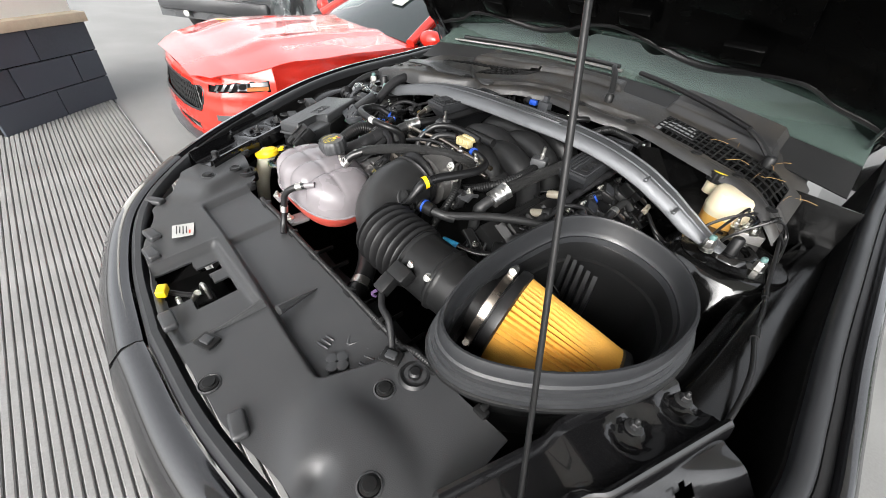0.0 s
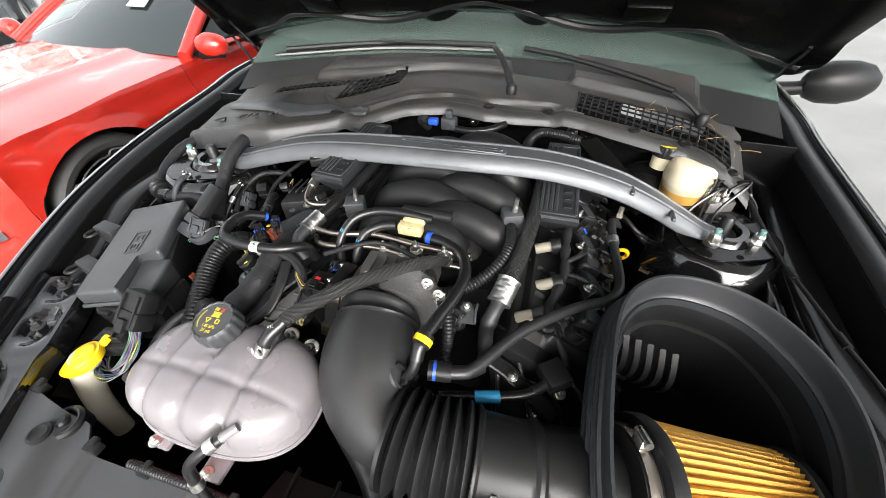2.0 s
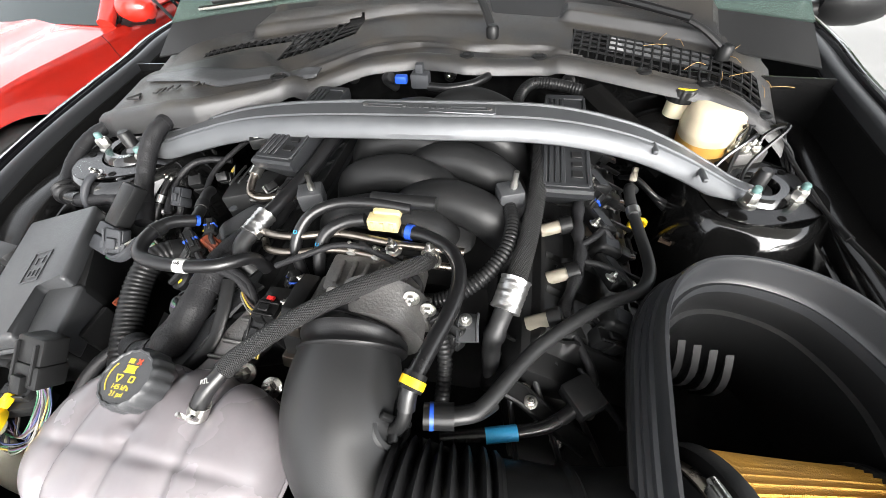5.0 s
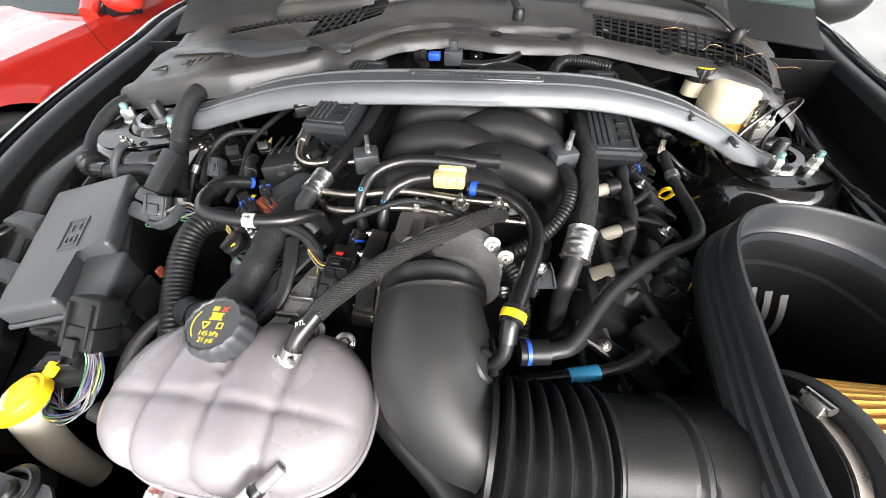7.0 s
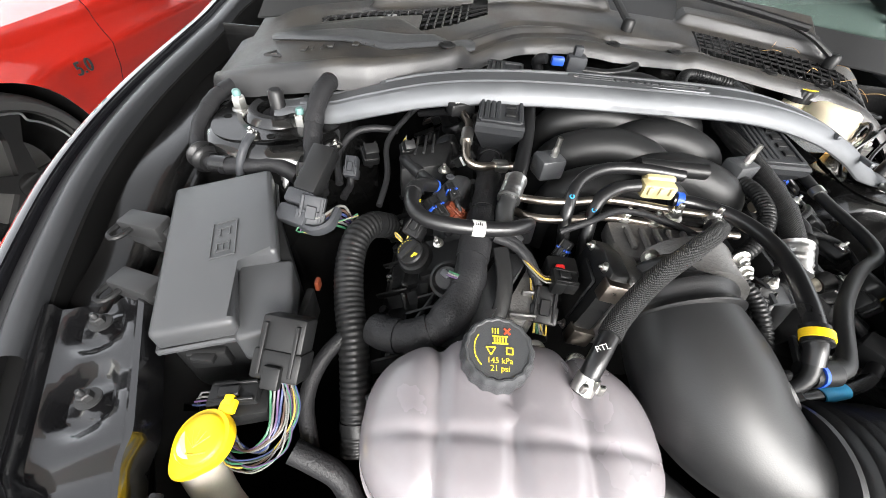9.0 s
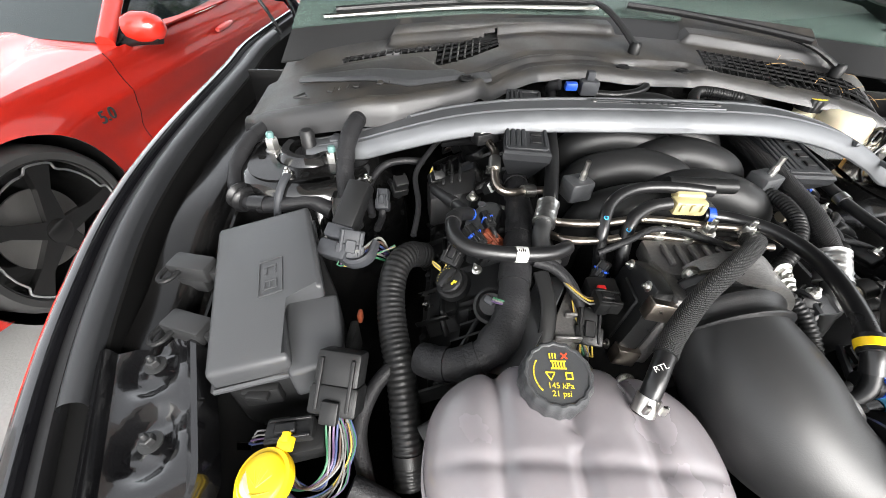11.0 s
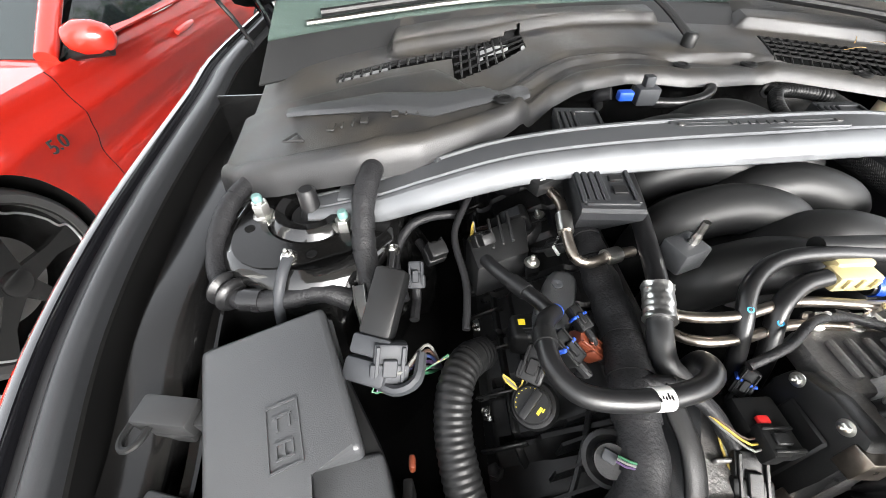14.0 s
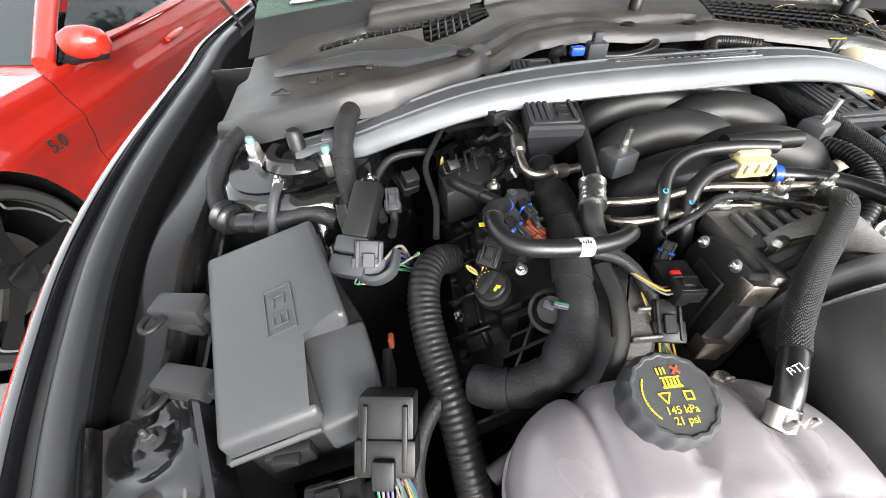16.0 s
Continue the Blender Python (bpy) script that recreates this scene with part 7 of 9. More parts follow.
band(h, (0.0693, -0.3898, 0.9558), (0.0672, -0.3972, 0.9535), 0.0178, YELLOW, "yellow_band", "bright yellow band")
band(h, (0.0133, -0.1975, 0.9518), (0.0214, -0.1988, 0.9522), 0.0150, BLUE, "blue_lock", "blue lock ring")
bm = bmesh.new()
tube(bm, [(0.0647, -0.4088, 0.9435), (0.0627, -0.4208, 0.9289), (0.0531, -0.4261, 0.9142), (0.0419, -0.4234, 0.9065)], 0.0072, 12)
part("elbow", bm, PLASTIC, h)
# braided hose from the tank
h = hose("braided_hose", "braided sleeve coolant hose from the tank", [(-0.1247, -0.4107, 0.9501), (-0.1102, -0.3912, 0.9549), (-0.0697, -0.3505, 0.9640), (-0.0203, -0.3114, 0.9690), (0.0203, -0.2773, 0.9660), (0.0480, -0.2462, 0.9520), (0.0511, -0.2141, 0.9273)], 0.0144, BRAID)
bm = bmesh.new()
tube(bm, [(-0.1467, -0.4498, 0.9180), (-0.1380, -0.4328, 0.9386), (-0.1236, -0.4098, 0.9500)], 0.0088, 16)
part("hose_end", bm, HOSE, h)
text_mesh("hose_text", "BTL", 0.0075, frame_at((-0.1345, -0.4245, 0.9525), (-0.35, -0.35, 0.87)) @ Matrix.Rotation(radians(60), 4, "Z"), WHITE_PRINT, h, 0.0003)
cmid = V(-0.1438, -0.4442, 0.9250)
band(h, (-0.1467, -0.4489, 0.9190), (-0.1414, -0.4395, 0.9308), 0.0140, STEEL, "spring_clamp", "steel spring clamp")
bm = bmesh.new()
for s in (-1, 1):
    box(bm, (cmid.x + s * 0.007, cmid.y - 0.010, cmid.z + 0.010), (0.005, 0.004, 0.012), None, 0.001)
part("clamp_ear", bm, STEEL, h)
# small hose on the front of the tank
h = hose("vent_hose", "black vent hose clipped to the tank", [(-0.1331, -0.5509, 0.9028), (-0.1498, -0.5693, 0.8954), (-0.1639, -0.5833, 0.8780), (-0.1643, -0.5907, 0.8460), (-0.1589, -0.5994, 0.8141), (-0.1454, -0.6101, 0.7979)], 0.0095)
for a, b in (((-0.1370, -0.5553, 0.9022), (-0.1448, -0.5639, 0.8981)), ((-0.1646, -0.5896, 0.8514), (-0.1630, -0.5929, 0.8386))):
    band(h, a, b, 0.0115, STEEL, "spring_clamp", "steel spring clamp")
bm = bmesh.new()
tube(bm, [(-0.1201, -0.5351, 0.9065), (-0.1370, -0.5553, 0.9022)], 0.006, 10)
part("spigot", bm, TANK, h)
# right bank: sleeved hose with ferrule, corrugated conduit
h = hose("sleeved_hose", "braided sleeve hose with a crimped end", [(0.1845, 0.0473, 0.9509), (0.1812, -0.0499, 0.9497), (0.1770, -0.1157, 0.9487), (0.1686, -0.1881, 0.9436), (0.1579, -0.2447, 0.9306)], 0.0180, BRAID)
ferrule(h, (0.1587, -0.2404, 0.9324), (0.1483, -0.2752, 0.9140), 0.0195)
bm = bmesh.new()
tube(bm, [(0.1485, -0.2731, 0.9149), (0.1419, -0.2924, 0.9028), (0.1372, -0.3027, 0.8824), (0.1378, -0.3080, 0.8480), (0.1412, -0.3101, 0.8082)], lambda d, t: 0.0118 + (0.002 if abs(d - 0.035) < 0.006 else 0), 16)
part("elbow", bm, PLASTIC_SATIN, h)
hose("corrugated_conduit", "black corrugated plastic wiring conduit", [(0.1406, -0.1205, 0.9429), (0.1476, -0.1538, 0.9451), (0.1448, -0.1926, 0.9399), (0.1272, -0.2252, 0.9275), (0.0984, -0.2499, 0.9126), (0.0639, -0.2607, 0.8969), (0.0236, -0.2608, 0.8859)], corrugated(0.0145, 0.0055, 0.0028), step=0.0014)
hose("corrugated_conduit", "black corrugated plastic wiring conduit", [(0.0066, -0.2634, 0.9235), (0.0416, -0.2793, 0.9230), (0.0741, -0.3089, 0.9168), (0.0868, -0.3418, 0.8976), (0.0877, -0.3724, 0.8688), (0.0866, -0.3913, 0.8289)], corrugated(0.0125, 0.0052, 0.0025), step=0.0013)
# hard pipe to the right bank
h = hose("hard_pipe", "bent black hard plastic pipe with quick connectors", [(0.0808, -0.4093, 0.9140), (0.1156, -0.4029, 0.9131), (0.1367, -0.3881, 0.9111), (0.1879, -0.3156, 0.9081), (0.2581, -0.2493, 0.9033), (0.3095, -0.2151, 0.8993), (0.3284, -0.1888, 0.8975), (0.3335, -0.1544, 0.8971), (0.3286, -0.0872, 0.8982), (0.3250, -0.0376, 0.9037), (0.3272, -0.0103, 0.9043), (0.3399, 0.0038, 0.8894)], 0.0112, PLASTIC_SATIN)
band(h, (0.0788, -0.4091, 0.9140), (0.1086, -0.4044, 0.9130), 0.0180, PLASTIC, "quick_connector")
band(h, (0.0847, -0.4086, 0.9155), (0.0886, -0.4079, 0.9152), 0.0186, BLUE, "blue_lock", "blue lock ring")
bm = bmesh.new()
tube(bm, [(0.1066, -0.4043, 0.9120), (0.1292, -0.3957, 0.9101), (0.1444, -0.3815, 0.9062)], 0.0092, 14)
part("sleeve", bm, PLASTIC, h)
band(h, (0.3273, -0.0705, 0.8998), (0.3263, -0.0573, 0.9013), 0.0142, CRIMP, "ring")
# hose with cyan tape
h = hose("coolant_hose", "black coolant hose wrapped with cyan tape", [(0.0921, -0.4128, 0.8591), (0.1324, -0.4033, 0.8594), (0.1741, -0.3930, 0.8595), (0.2122, -0.3771, 0.8594), (0.2410, -0.3510, 0.8637), (0.2560, -0.3242, 0.8677)], 0.0105)
band(h, (0.1405, -0.4018, 0.8594), (0.1741, -0.3930, 0.8595), 0.0120, CYAN, "cyan_tape", "cyan marking tape")
bm = bmesh.new()
box(bm, (0.2434, -0.3458, 0.8664), (0.036, 0.04, 0.024), Matrix.Translation((0.2434, -0.3458, 0.8664)) @ Matrix.Rotation(radians(35), 4, "Z") @ Matrix.Translation((-0.2434, 0.3458, -0.8664)), 0.004)
part("clip", bm, PLASTIC, h)
# dipstick
dip = thing("dipstick", "yellow oil dipstick ring on a thin tube", "dipstick", at=(0.3722, 0.0002, 0.7087))
bm = bmesh.new()
tube(bm, [V(0.3693 + 0.012 * math.cos(a), 0.0052 - 0.006 * math.sin(a), 0.8137 + 0.017 * math.sin(a)) for a in span(0, 2 * math.pi, 20)], 0.0042, 8, 0.004)
part("ring_handle", bm, YELLOW, dip)
bm = bmesh.new()
tube(bm, [(0.3695, 0.0080, 0.7998), (0.3680, 0.0114, 0.7469), (0.3513, -0.0166, 0.6179)], 0.005, 8)
part("tube", bm, PLASTIC, dip)
# large corrugated conduit beside the fuse box
hose("corrugated_conduit", "large black corrugated conduit", [(-0.3527, -0.2012, 0.8623), (-0.3741, -0.2219, 0.8809), (-0.3880, -0.2502, 0.8836), (-0.3917, -0.2849, 0.8706), (-0.3847, -0.3269, 0.8521), (-0.3712, -0.3713, 0.8332), (-0.3590, -0.4259, 0.7971), (-0.3525, -0.4697, 0.7599)], corrugated(0.0255, 0.0066, 0.0020), n=20, step=0.0016)
# taped harness over the left valve cover
hose("taped_harness", "thick cloth-taped wiring harness", [(-0.3465, -0.3633, 0.8489), (-0.3197, -0.3768, 0.8602), (-0.2851, -0.3762, 0.8722), (-0.2580, -0.3573, 0.8905), (-0.2451, -0.3272, 0.9059), (-0.2415, -0.2967, 0.9160), (-0.2351, -0.2579, 0.9236), (-0.2246, -0.2019, 0.9194), (-0.2186, -0.1397, 0.9129), (-0.2145, -0.0583, 0.9139)], lambda d, t: 0.026 + 0.0015 * math.sin(d * 140) + (0.003 if 0.09 < d < 0.13 else 0), TAPE, n=18, cat_="harness")
hose("taped_harness", "thin cloth-taped wiring branch", [(-0.2365, -0.2745, 0.9339), (-0.2045, -0.2787, 0.9332), (-0.1793, -0.2916, 0.9195), (-0.1640, -0.3140, 0.9011), (-0.1555, -0.3330, 0.8780)], 0.009, TAPE, cat_="harness")
# belt-like bracket strap in front of the valve cover
hose("cover_strap", "flat black bracket strap", [(-0.2097, -0.2861, 0.9225), (-0.2040, -0.3244, 0.9062), (-0.2128, -0.3611, 0.8827), (-0.2519, -0.3961, 0.8585), (-0.3042, -0.4221, 0.8364), (-0.3412, -0.4361, 0.8158)], 0.0135, PLASTIC, cat_="bracket", squash=0.35)
hose("alloy_rib", "bare aluminium casting edge", [(-0.2163, -0.3670, 0.8671), (-0.2656, -0.4046, 0.8411), (-0.3218, -0.4347, 0.8150)], 0.010, ALU, cat_="casting", squash=0.5)
# thin harness over the fuel pipes to the green plug
hose("taped_harness", "thin cloth-taped wiring branch", [(-0.1433, -0.2683, 0.9410), (-0.1085, -0.2577, 0.9525), (-0.0687, -0.2346, 0.9538), (-0.0238, -0.2293, 0.9465), (0.0167, -0.2347, 0.9408)], 0.0055, TAPE, cat_="harness")
# thick taped cable over the left tower
h = hose("taped_cable", "thick taped cable looping over the strut tower", [(-0.4743, 0.0185, 0.9752), (-0.4779, -0.0173, 0.9803), (-0.4855, -0.0575, 0.9639), (-0.4847, -0.1027, 0.9280), (-0.4746, -0.1436, 0.9008), (-0.4599, -0.1745, 0.8868)], lambda d, t: 0.019 + 0.0008 * math.sin(d * 260), TAPE, n=18, cat_="cable")
hose("taped_cable", "taped cable around the strut tower", [(-0.6438, 0.0190, 0.9531), (-0.6612, -0.0287, 0.9439), (-0.6654, -0.0789, 0.9242), (-0.6509, -0.1214, 0.9068), (-0.6152, -0.1473, 0.9023), (-0.5700, -0.1485, 0.9052), (-0.5284, -0.1436, 0.9078), (-0.4981, -0.1491, 0.8971)], lambda d, t: 0.016 + 0.004 * max(0, d / t - 0.45) + 0.0006 * math.sin(d * 300), TAPE, n=16, cat_="cable")
gr = thing("cable_grommet", "black ribbed cable grommet with shiny tape", "grommet", at=(-0.6347, -0.1365, 0.9032))
bm = bmesh.new()
tube(bm, [(-0.6509, -0.1261, 0.9057), (-0.6260, -0.1434, 0.9027)], lambda d, t: 0.0185 - 0.003 * math.cos(d * 420), 20, 0.002)
part("sleeve", bm, RUBBER, gr)
bm = bmesh.new()
tube(bm, [(-0.6195, -0.1462, 0.9024), (-0.5956, -0.1492, 0.9038)], 0.0135, 16, 0.01)
part("foil_label", bm, HOSE, gr, "shiny crumpled black tape")
# stacked connectors behind the fuse box
cn = thing("wiring_connector", "black and grey stacked wiring connectors", "connector", at=(-0.4676, -0.2042, 0.8771))
cmx = Matrix.Translation((-0.4599, -0.1956, 0.9203)) @ Matrix.Rotation(radians(-18), 4, "Z") @ Matrix.Rotation(radians(32), 4, "X")
bm = bmesh.new()
box(bm, (0, 0.02, 0.0), (0.034, 0.070, 0.024), cmx, 0.005)
part("shell", bm, PLASTIC, cn)
bm = bmesh.new()
box(bm, (0.0, -0.024, 0.0), (0.040, 0.020, 0.028), cmx, 0.004)
box(bm, (0.0, -0.048, -0.004), (0.044, 0.024, 0.034), cmx, 0.005)
part("lock_slide", bm, CONN_GREY, cn, "grey lever lock")
for k in range(6):
    bm = bmesh.new()
    o = (k - 2.5) * 0.004
    tube(bm, [cmx @ V(0.015, -0.045, -0.004 + o), cmx @ V(0.035, -0.040, -0.006 + o), (-0.4145, -0.2212 + o, 0.8902 + o), (-0.4000, -0.2151, 0.8590)], 0.0018, 6)
    part("wire", bm, WIRES[k], cn)
cn2 = thing("wiring_connector", "black ribbed wiring plug with coloured wires", "connector", at=(-0.4102, -0.4140, 0.8289))
cmx = Matrix.Translation((-0.4263, -0.4139, 0.8745)) @ Matrix.Rotation(radians(-6), 4, "Z") @ Matrix.Rotation(radians(40), 4, "X")
bm = bmesh.new()
box(bm, (0, 0.018, 0), (0.046, 0.036, 0.030), cmx, 0.004)
box(bm, (0, -0.012, 0), (0.050, 0.030, 0.034), cmx, 0.004)
sh2 = part("shell", bm, PLASTIC, cn2)
bm = bmesh.new()
box(bm, (0, -0.022, 0.018), (0.018, 0.022, 0.010), cmx, 0.002)
part("latch", bm, PLASTIC, sh2)
for x in (-0.016, 0.016):
    bm = bmesh.new()
    box(bm, (x, 0.004, 0.016), (0.004, 0.05, 0.006), cmx, 0.001)
    part("rib", bm, PLASTIC, sh2)
rnd = random.Random(8)
for k in range(6):
    bm = bmesh.new()
    o = (k - 2.5) * 0.005
    tube(bm, [cmx @ V(o, -0.025, -0.004), cmx @ V(o * 0.8, -0.05, -0.01), V(-0.4280 + o * 0.5, -0.4739, 0.8220), V(-0.4482 + rnd.uniform(-0.01, 0.01), -0.4896, 0.8045), V(-0.4848, -0.4750 + o, 0.8024)], 0.0013, 6)
    part("wire", bm, WIRES[k], cn2)
bm = bmesh.new()
box(bm, (-0.4687, -0.4516, 0.8155), (0.055, 0.028, 0.026), Matrix.Translation((-0.4687, -0.4516, 0.8155)) @ Matrix.Rotation(radians(15), 4, "Z") @ Matrix.Translation((0.4687, 0.4516, -0.8155)), 0.004)
part("second_plug", bm, PLASTIC, cn2)
# oil filler cap
oc = thing("oil_cap", "black oil filler cap with yellow oil-can mark", "oil cap", at=(-0.3214, -0.2757, 0.8861))
om = frame_at((-0.3178, -0.2697, 0.8856), (-0.3594, -0.3459, 0.9023)) @ Matrix.Scale(0.66, 4)
bm = bmesh.new()
lathe(bm, [(0.024, -0.018), (0.027, -0.012), (0.027, 0.002), (0.024, 0.005), (0.0, 0.005)], om, 32)
lathe(bm, [(0.036, -0.03), (0.032, -0.018), (0.026, -0.016)], om, 32)
box(bm, (0, 0, 0.009), (0.012, 0.046, 0.012), om, 0.003)
ocb = part("cap", bm, PLASTIC, oc)
bm = bmesh.new()
box(bm, (0.014, 0, 0.0056), (0.004, 0.011, 0.0006), om)
box(bm, (0.018, 0.004, 0.0056), (0.002, 0.006, 0.0006), om)
for k in range(8):
    an = radians(110 + k * 17)
    box(bm, (0, 0, 0.0054), (0.0012, 0.002, 0.0005), om @ Matrix.Translation((0.0215 * math.cos(an), 0.0215 * math.sin(an), 0)) @ Matrix.Rotation(an, 4, "Z"))
part("cap_print", bm, YELLOW_PRINT, ocb)
# cam sensor well with plug
cs = thing("cam_sensor", "round sensor with a clear plug and wires", "sensor", at=(-0.2742, -0.3262, 0.8897))
sm2 = frame_at((-0.2675, -0.3223, 0.9011), (-0.3108, -0.4429, 0.8668)) @ Matrix.Scale(0.72, 4)
bm = bmesh.new()
lathe(bm, [(0.030, -0.012), (0.031, 0.0), (0.026, 0.003), (0.022, -0.004), (0.018, -0.006), (0.018, 0.012), (0.0, 0.012)], sm2, 28)
part("body", bm, RUBBER, cs)
bm = bmesh.new()
box(bm, (-0.004, 0.004, 0.012), (0.016, 0.013, 0.012), sm2, 0.003)
part("plug", bm, CONN_GREY, cs)
for k in range(3):
    bm = bmesh.new()
    tube(bm, [sm2 @ V(0.002, 0.004 + 0.003 * k, 0.022), sm2 @ V(0.018, 0.006 + 0.003 * k, 0.026), (-0.2522, -0.3245, 0.9112)], 0.0011, 6)
    part("wire", bm, WIRES[(2, 5, 0)[k]], cs)
# purge valve group on the firewall
pv = thing("purge_valve", "blue and grey plugs on the firewall valve", "valve", at=(-0.0668, 0.1920, 0.9677))
bm = bmesh.new()
box(bm, (-0.0887, 0.1777, 0.9840), (0.024, 0.016, 0.015), None, 0.003)
part("blue_plug", bm, BLUE, pv, "blue wiring plug")
bm = bmesh.new()
box(bm, (-0.0516, 0.1836, 0.9814), (0.036, 0.026, 0.028), None, 0.004)
box(bm, (-0.0523, 0.1863, 1.0013), (0.016, 0.016, 0.02), None, 0.003)
part("valve_body", bm, CONN_GREY, pv)
bm = bmesh.new()
tube(bm, [(-0.0357, 0.1780, 0.9707), (0.0059, 0.1725, 0.9718), (0.0477, 0.1847, 0.9749), (0.0744, 0.2107, 0.9780), (0.0703, 0.2326, 0.9691)], 0.008, 10)
part("hose", bm, HOSE, pv)
bm = bmesh.new()
tube(bm, [(-0.1099, 0.1823, 0.9854), (-0.1252, 0.1940, 0.9760), (-0.1134, 0.2132, 0.9515)], 0.010, 10)
part("lead", bm, TAPE, pv)
# corrugated conduit and strip behind the right coil cover
hose("corrugated_conduit", "grey-black corrugated conduit along the firewall", [(0.1417, 0.0926, 0.9631), (0.1402, 0.1355, 0.9745), (0.1601, 0.1751, 0.9826), (0.2011, 0.1824, 0.9806), (0.2514, 0.1724, 0.9749)], corrugated(0.0145, 0.0055, 0.0026), step=0.0014)
bm = bmesh.new()
sheet(bm, lambda u, v: V(0.2674 + 0.13 * u + 0.02 * v, 0.1937 - 0.15 * u + 0.018 * v, 0.9708 - 0.06 * u), span(0, 1, 10), span(-1, 1, 4), 0.012)
solo("firewall_brace", bm, BAY_PAINT, "painted diagonal firewall brace", "brace")
# brake hard lines and modulator at the right tower
abs_ = thing("brake_modulator", "aluminium brake valve block with thin black lines", "valve block", at=(0.5660, 0.1446, 0.8406))
bm = bmesh.new()
box(bm, (0.5505, 0.1495, 0.8679), (0.06, 0.045, 0.05), Matrix.Translation((0.5505, 0.1495, 0.8679)) @ Matrix.Rotation(radians(20), 4, "Z") @ Matrix.Translation((-0.5505, -0.1495, -0.8679)), 0.004)
part("block", bm, ALU, abs_)
rnd = random.Random(4)
for k in range(6):
    bolt("pipe_nut", (0.5262 + 0.018 * (k % 3), 0.1346 + 0.022 * (k // 3), 0.8906), (rnd.uniform(-0.2, 0.2), rnd.uniform(-0.2, 0.2), 1), 0.006, 0.014, STEEL, abs_)
    a = V(0.5258 + 0.018 * (k % 3), 0.1345 + 0.022 * (k // 3), 0.9042)
    bm = bmesh.new()
    tube(bm, [a, a + V(0.004, 0, 0.018), a + V(-0.03 + 0.01 * k, -0.03, 0.026 + 0.003 * k), V(0.4665 + 0.012 * k, 0.0753, 0.8885), V(0.4613 + 0.01 * k, 0.0276 - 0.01 * k, 0.8427)] if k % 2 else [a, a + V(0, 0.004, 0.016), a + V(0.03, 0.02, 0.026), V(0.6142, 0.1391 + 0.01 * k, 0.8971), V(0.6256, 0.0932, 0.8539)], 0.0032, 6)
    part("brake_line", bm, HOSE, abs_)
bm = bmesh.new()
lathe(bm, [(0.030, 0), (0.030, 0.014), (0.022, 0.02), (0.014, 0.02), (0.012, 0.01), (0, 0.01)], frame_at((0.5397, 0.2018, 0.9041), (0, -0.9, 0.4)), 28)
solo("firewall_plug", bm, mat("blue_grey_rubber", (0.05, 0.07, 0.09), 0.5), "blue-grey round firewall grommet", "grommet")
# hood release cable along the right rail
h = hose("release_cable", "thin black cable clipped along the inner rail", [(0.6004, 0.1734, 0.9066), (0.6148, 0.0948, 0.8868), (0.6275, -0.0088, 0.8726), (0.6375, -0.1053, 0.8755), (0.6384, -0.1914, 0.8846), (0.6533, -0.2849, 0.8842), (0.6560, -0.3725, 0.8668), (0.6452, -0.4353, 0.8326), (0.6330, -0.4657, 0.8025)], 0.0052, RUBBER)
for a, b in (((0.6294, -0.0321, 0.8728), (0.6323, -0.0562, 0.8735)), ((0.6384, -0.1793, 0.8840), (0.6402, -0.2059, 0.8855))):
    band(h, a, b, 0.008, PLASTIC, "clip")
# engine cover stud and sensors over the runners
for q in ((-0.1437, -0.1462, 0.9529), (0.1408, -0.1075, 0.9508)):
    st = thing("map_sensor", "small black sensor with a steel stud", "sensor", at=q)
    bm = bmesh.new()
    box(bm, q, (0.036, 0.032, 0.030), Matrix.Translation(q) @ Matrix.Rotation(radians(20), 4, "Z") @ Matrix.Translation(-Vector(q)), 0.004)
    part("body", bm, PLASTIC_GREY, st)
    bm = bmesh.new()
    tube(bm, [Vector(q) + V(0.004, 0, 0.012), Vector(q) + V(0.006, 0, 0.042)], lambda d, t: 0.005 - 0.0012 * (d > 0.014), 8, 0.003)
    part("stud", bm, STEEL, st)
gp = thing("green_plug", "green-collared valve plug below the fuel rail", "connector", at=(0.0072, -0.2337, 0.9262))
bm = bmesh.new()
tube(bm, [(-0.0049, -0.2457, 0.9220), (-0.0010, -0.2435, 0.9229)], 0.013, 18)
part("green_ring", bm, GREEN, gp)
bm = bmesh.new()
tube(bm, [(-0.0010, -0.2435, 0.9229), (0.0328, -0.2349, 0.9253)], 0.012, 16)
box(bm, (0.0224, -0.2198, 0.9375), (0.05, 0.026, 0.016), None, 0.004)
part("body", bm, PLASTIC, gp)
for x in (0.002, 0.05):
    bolt("bolt", (x, -0.226, 0.945), (0, -0.2, 1), 0.007, 0.016, STEEL, gp)

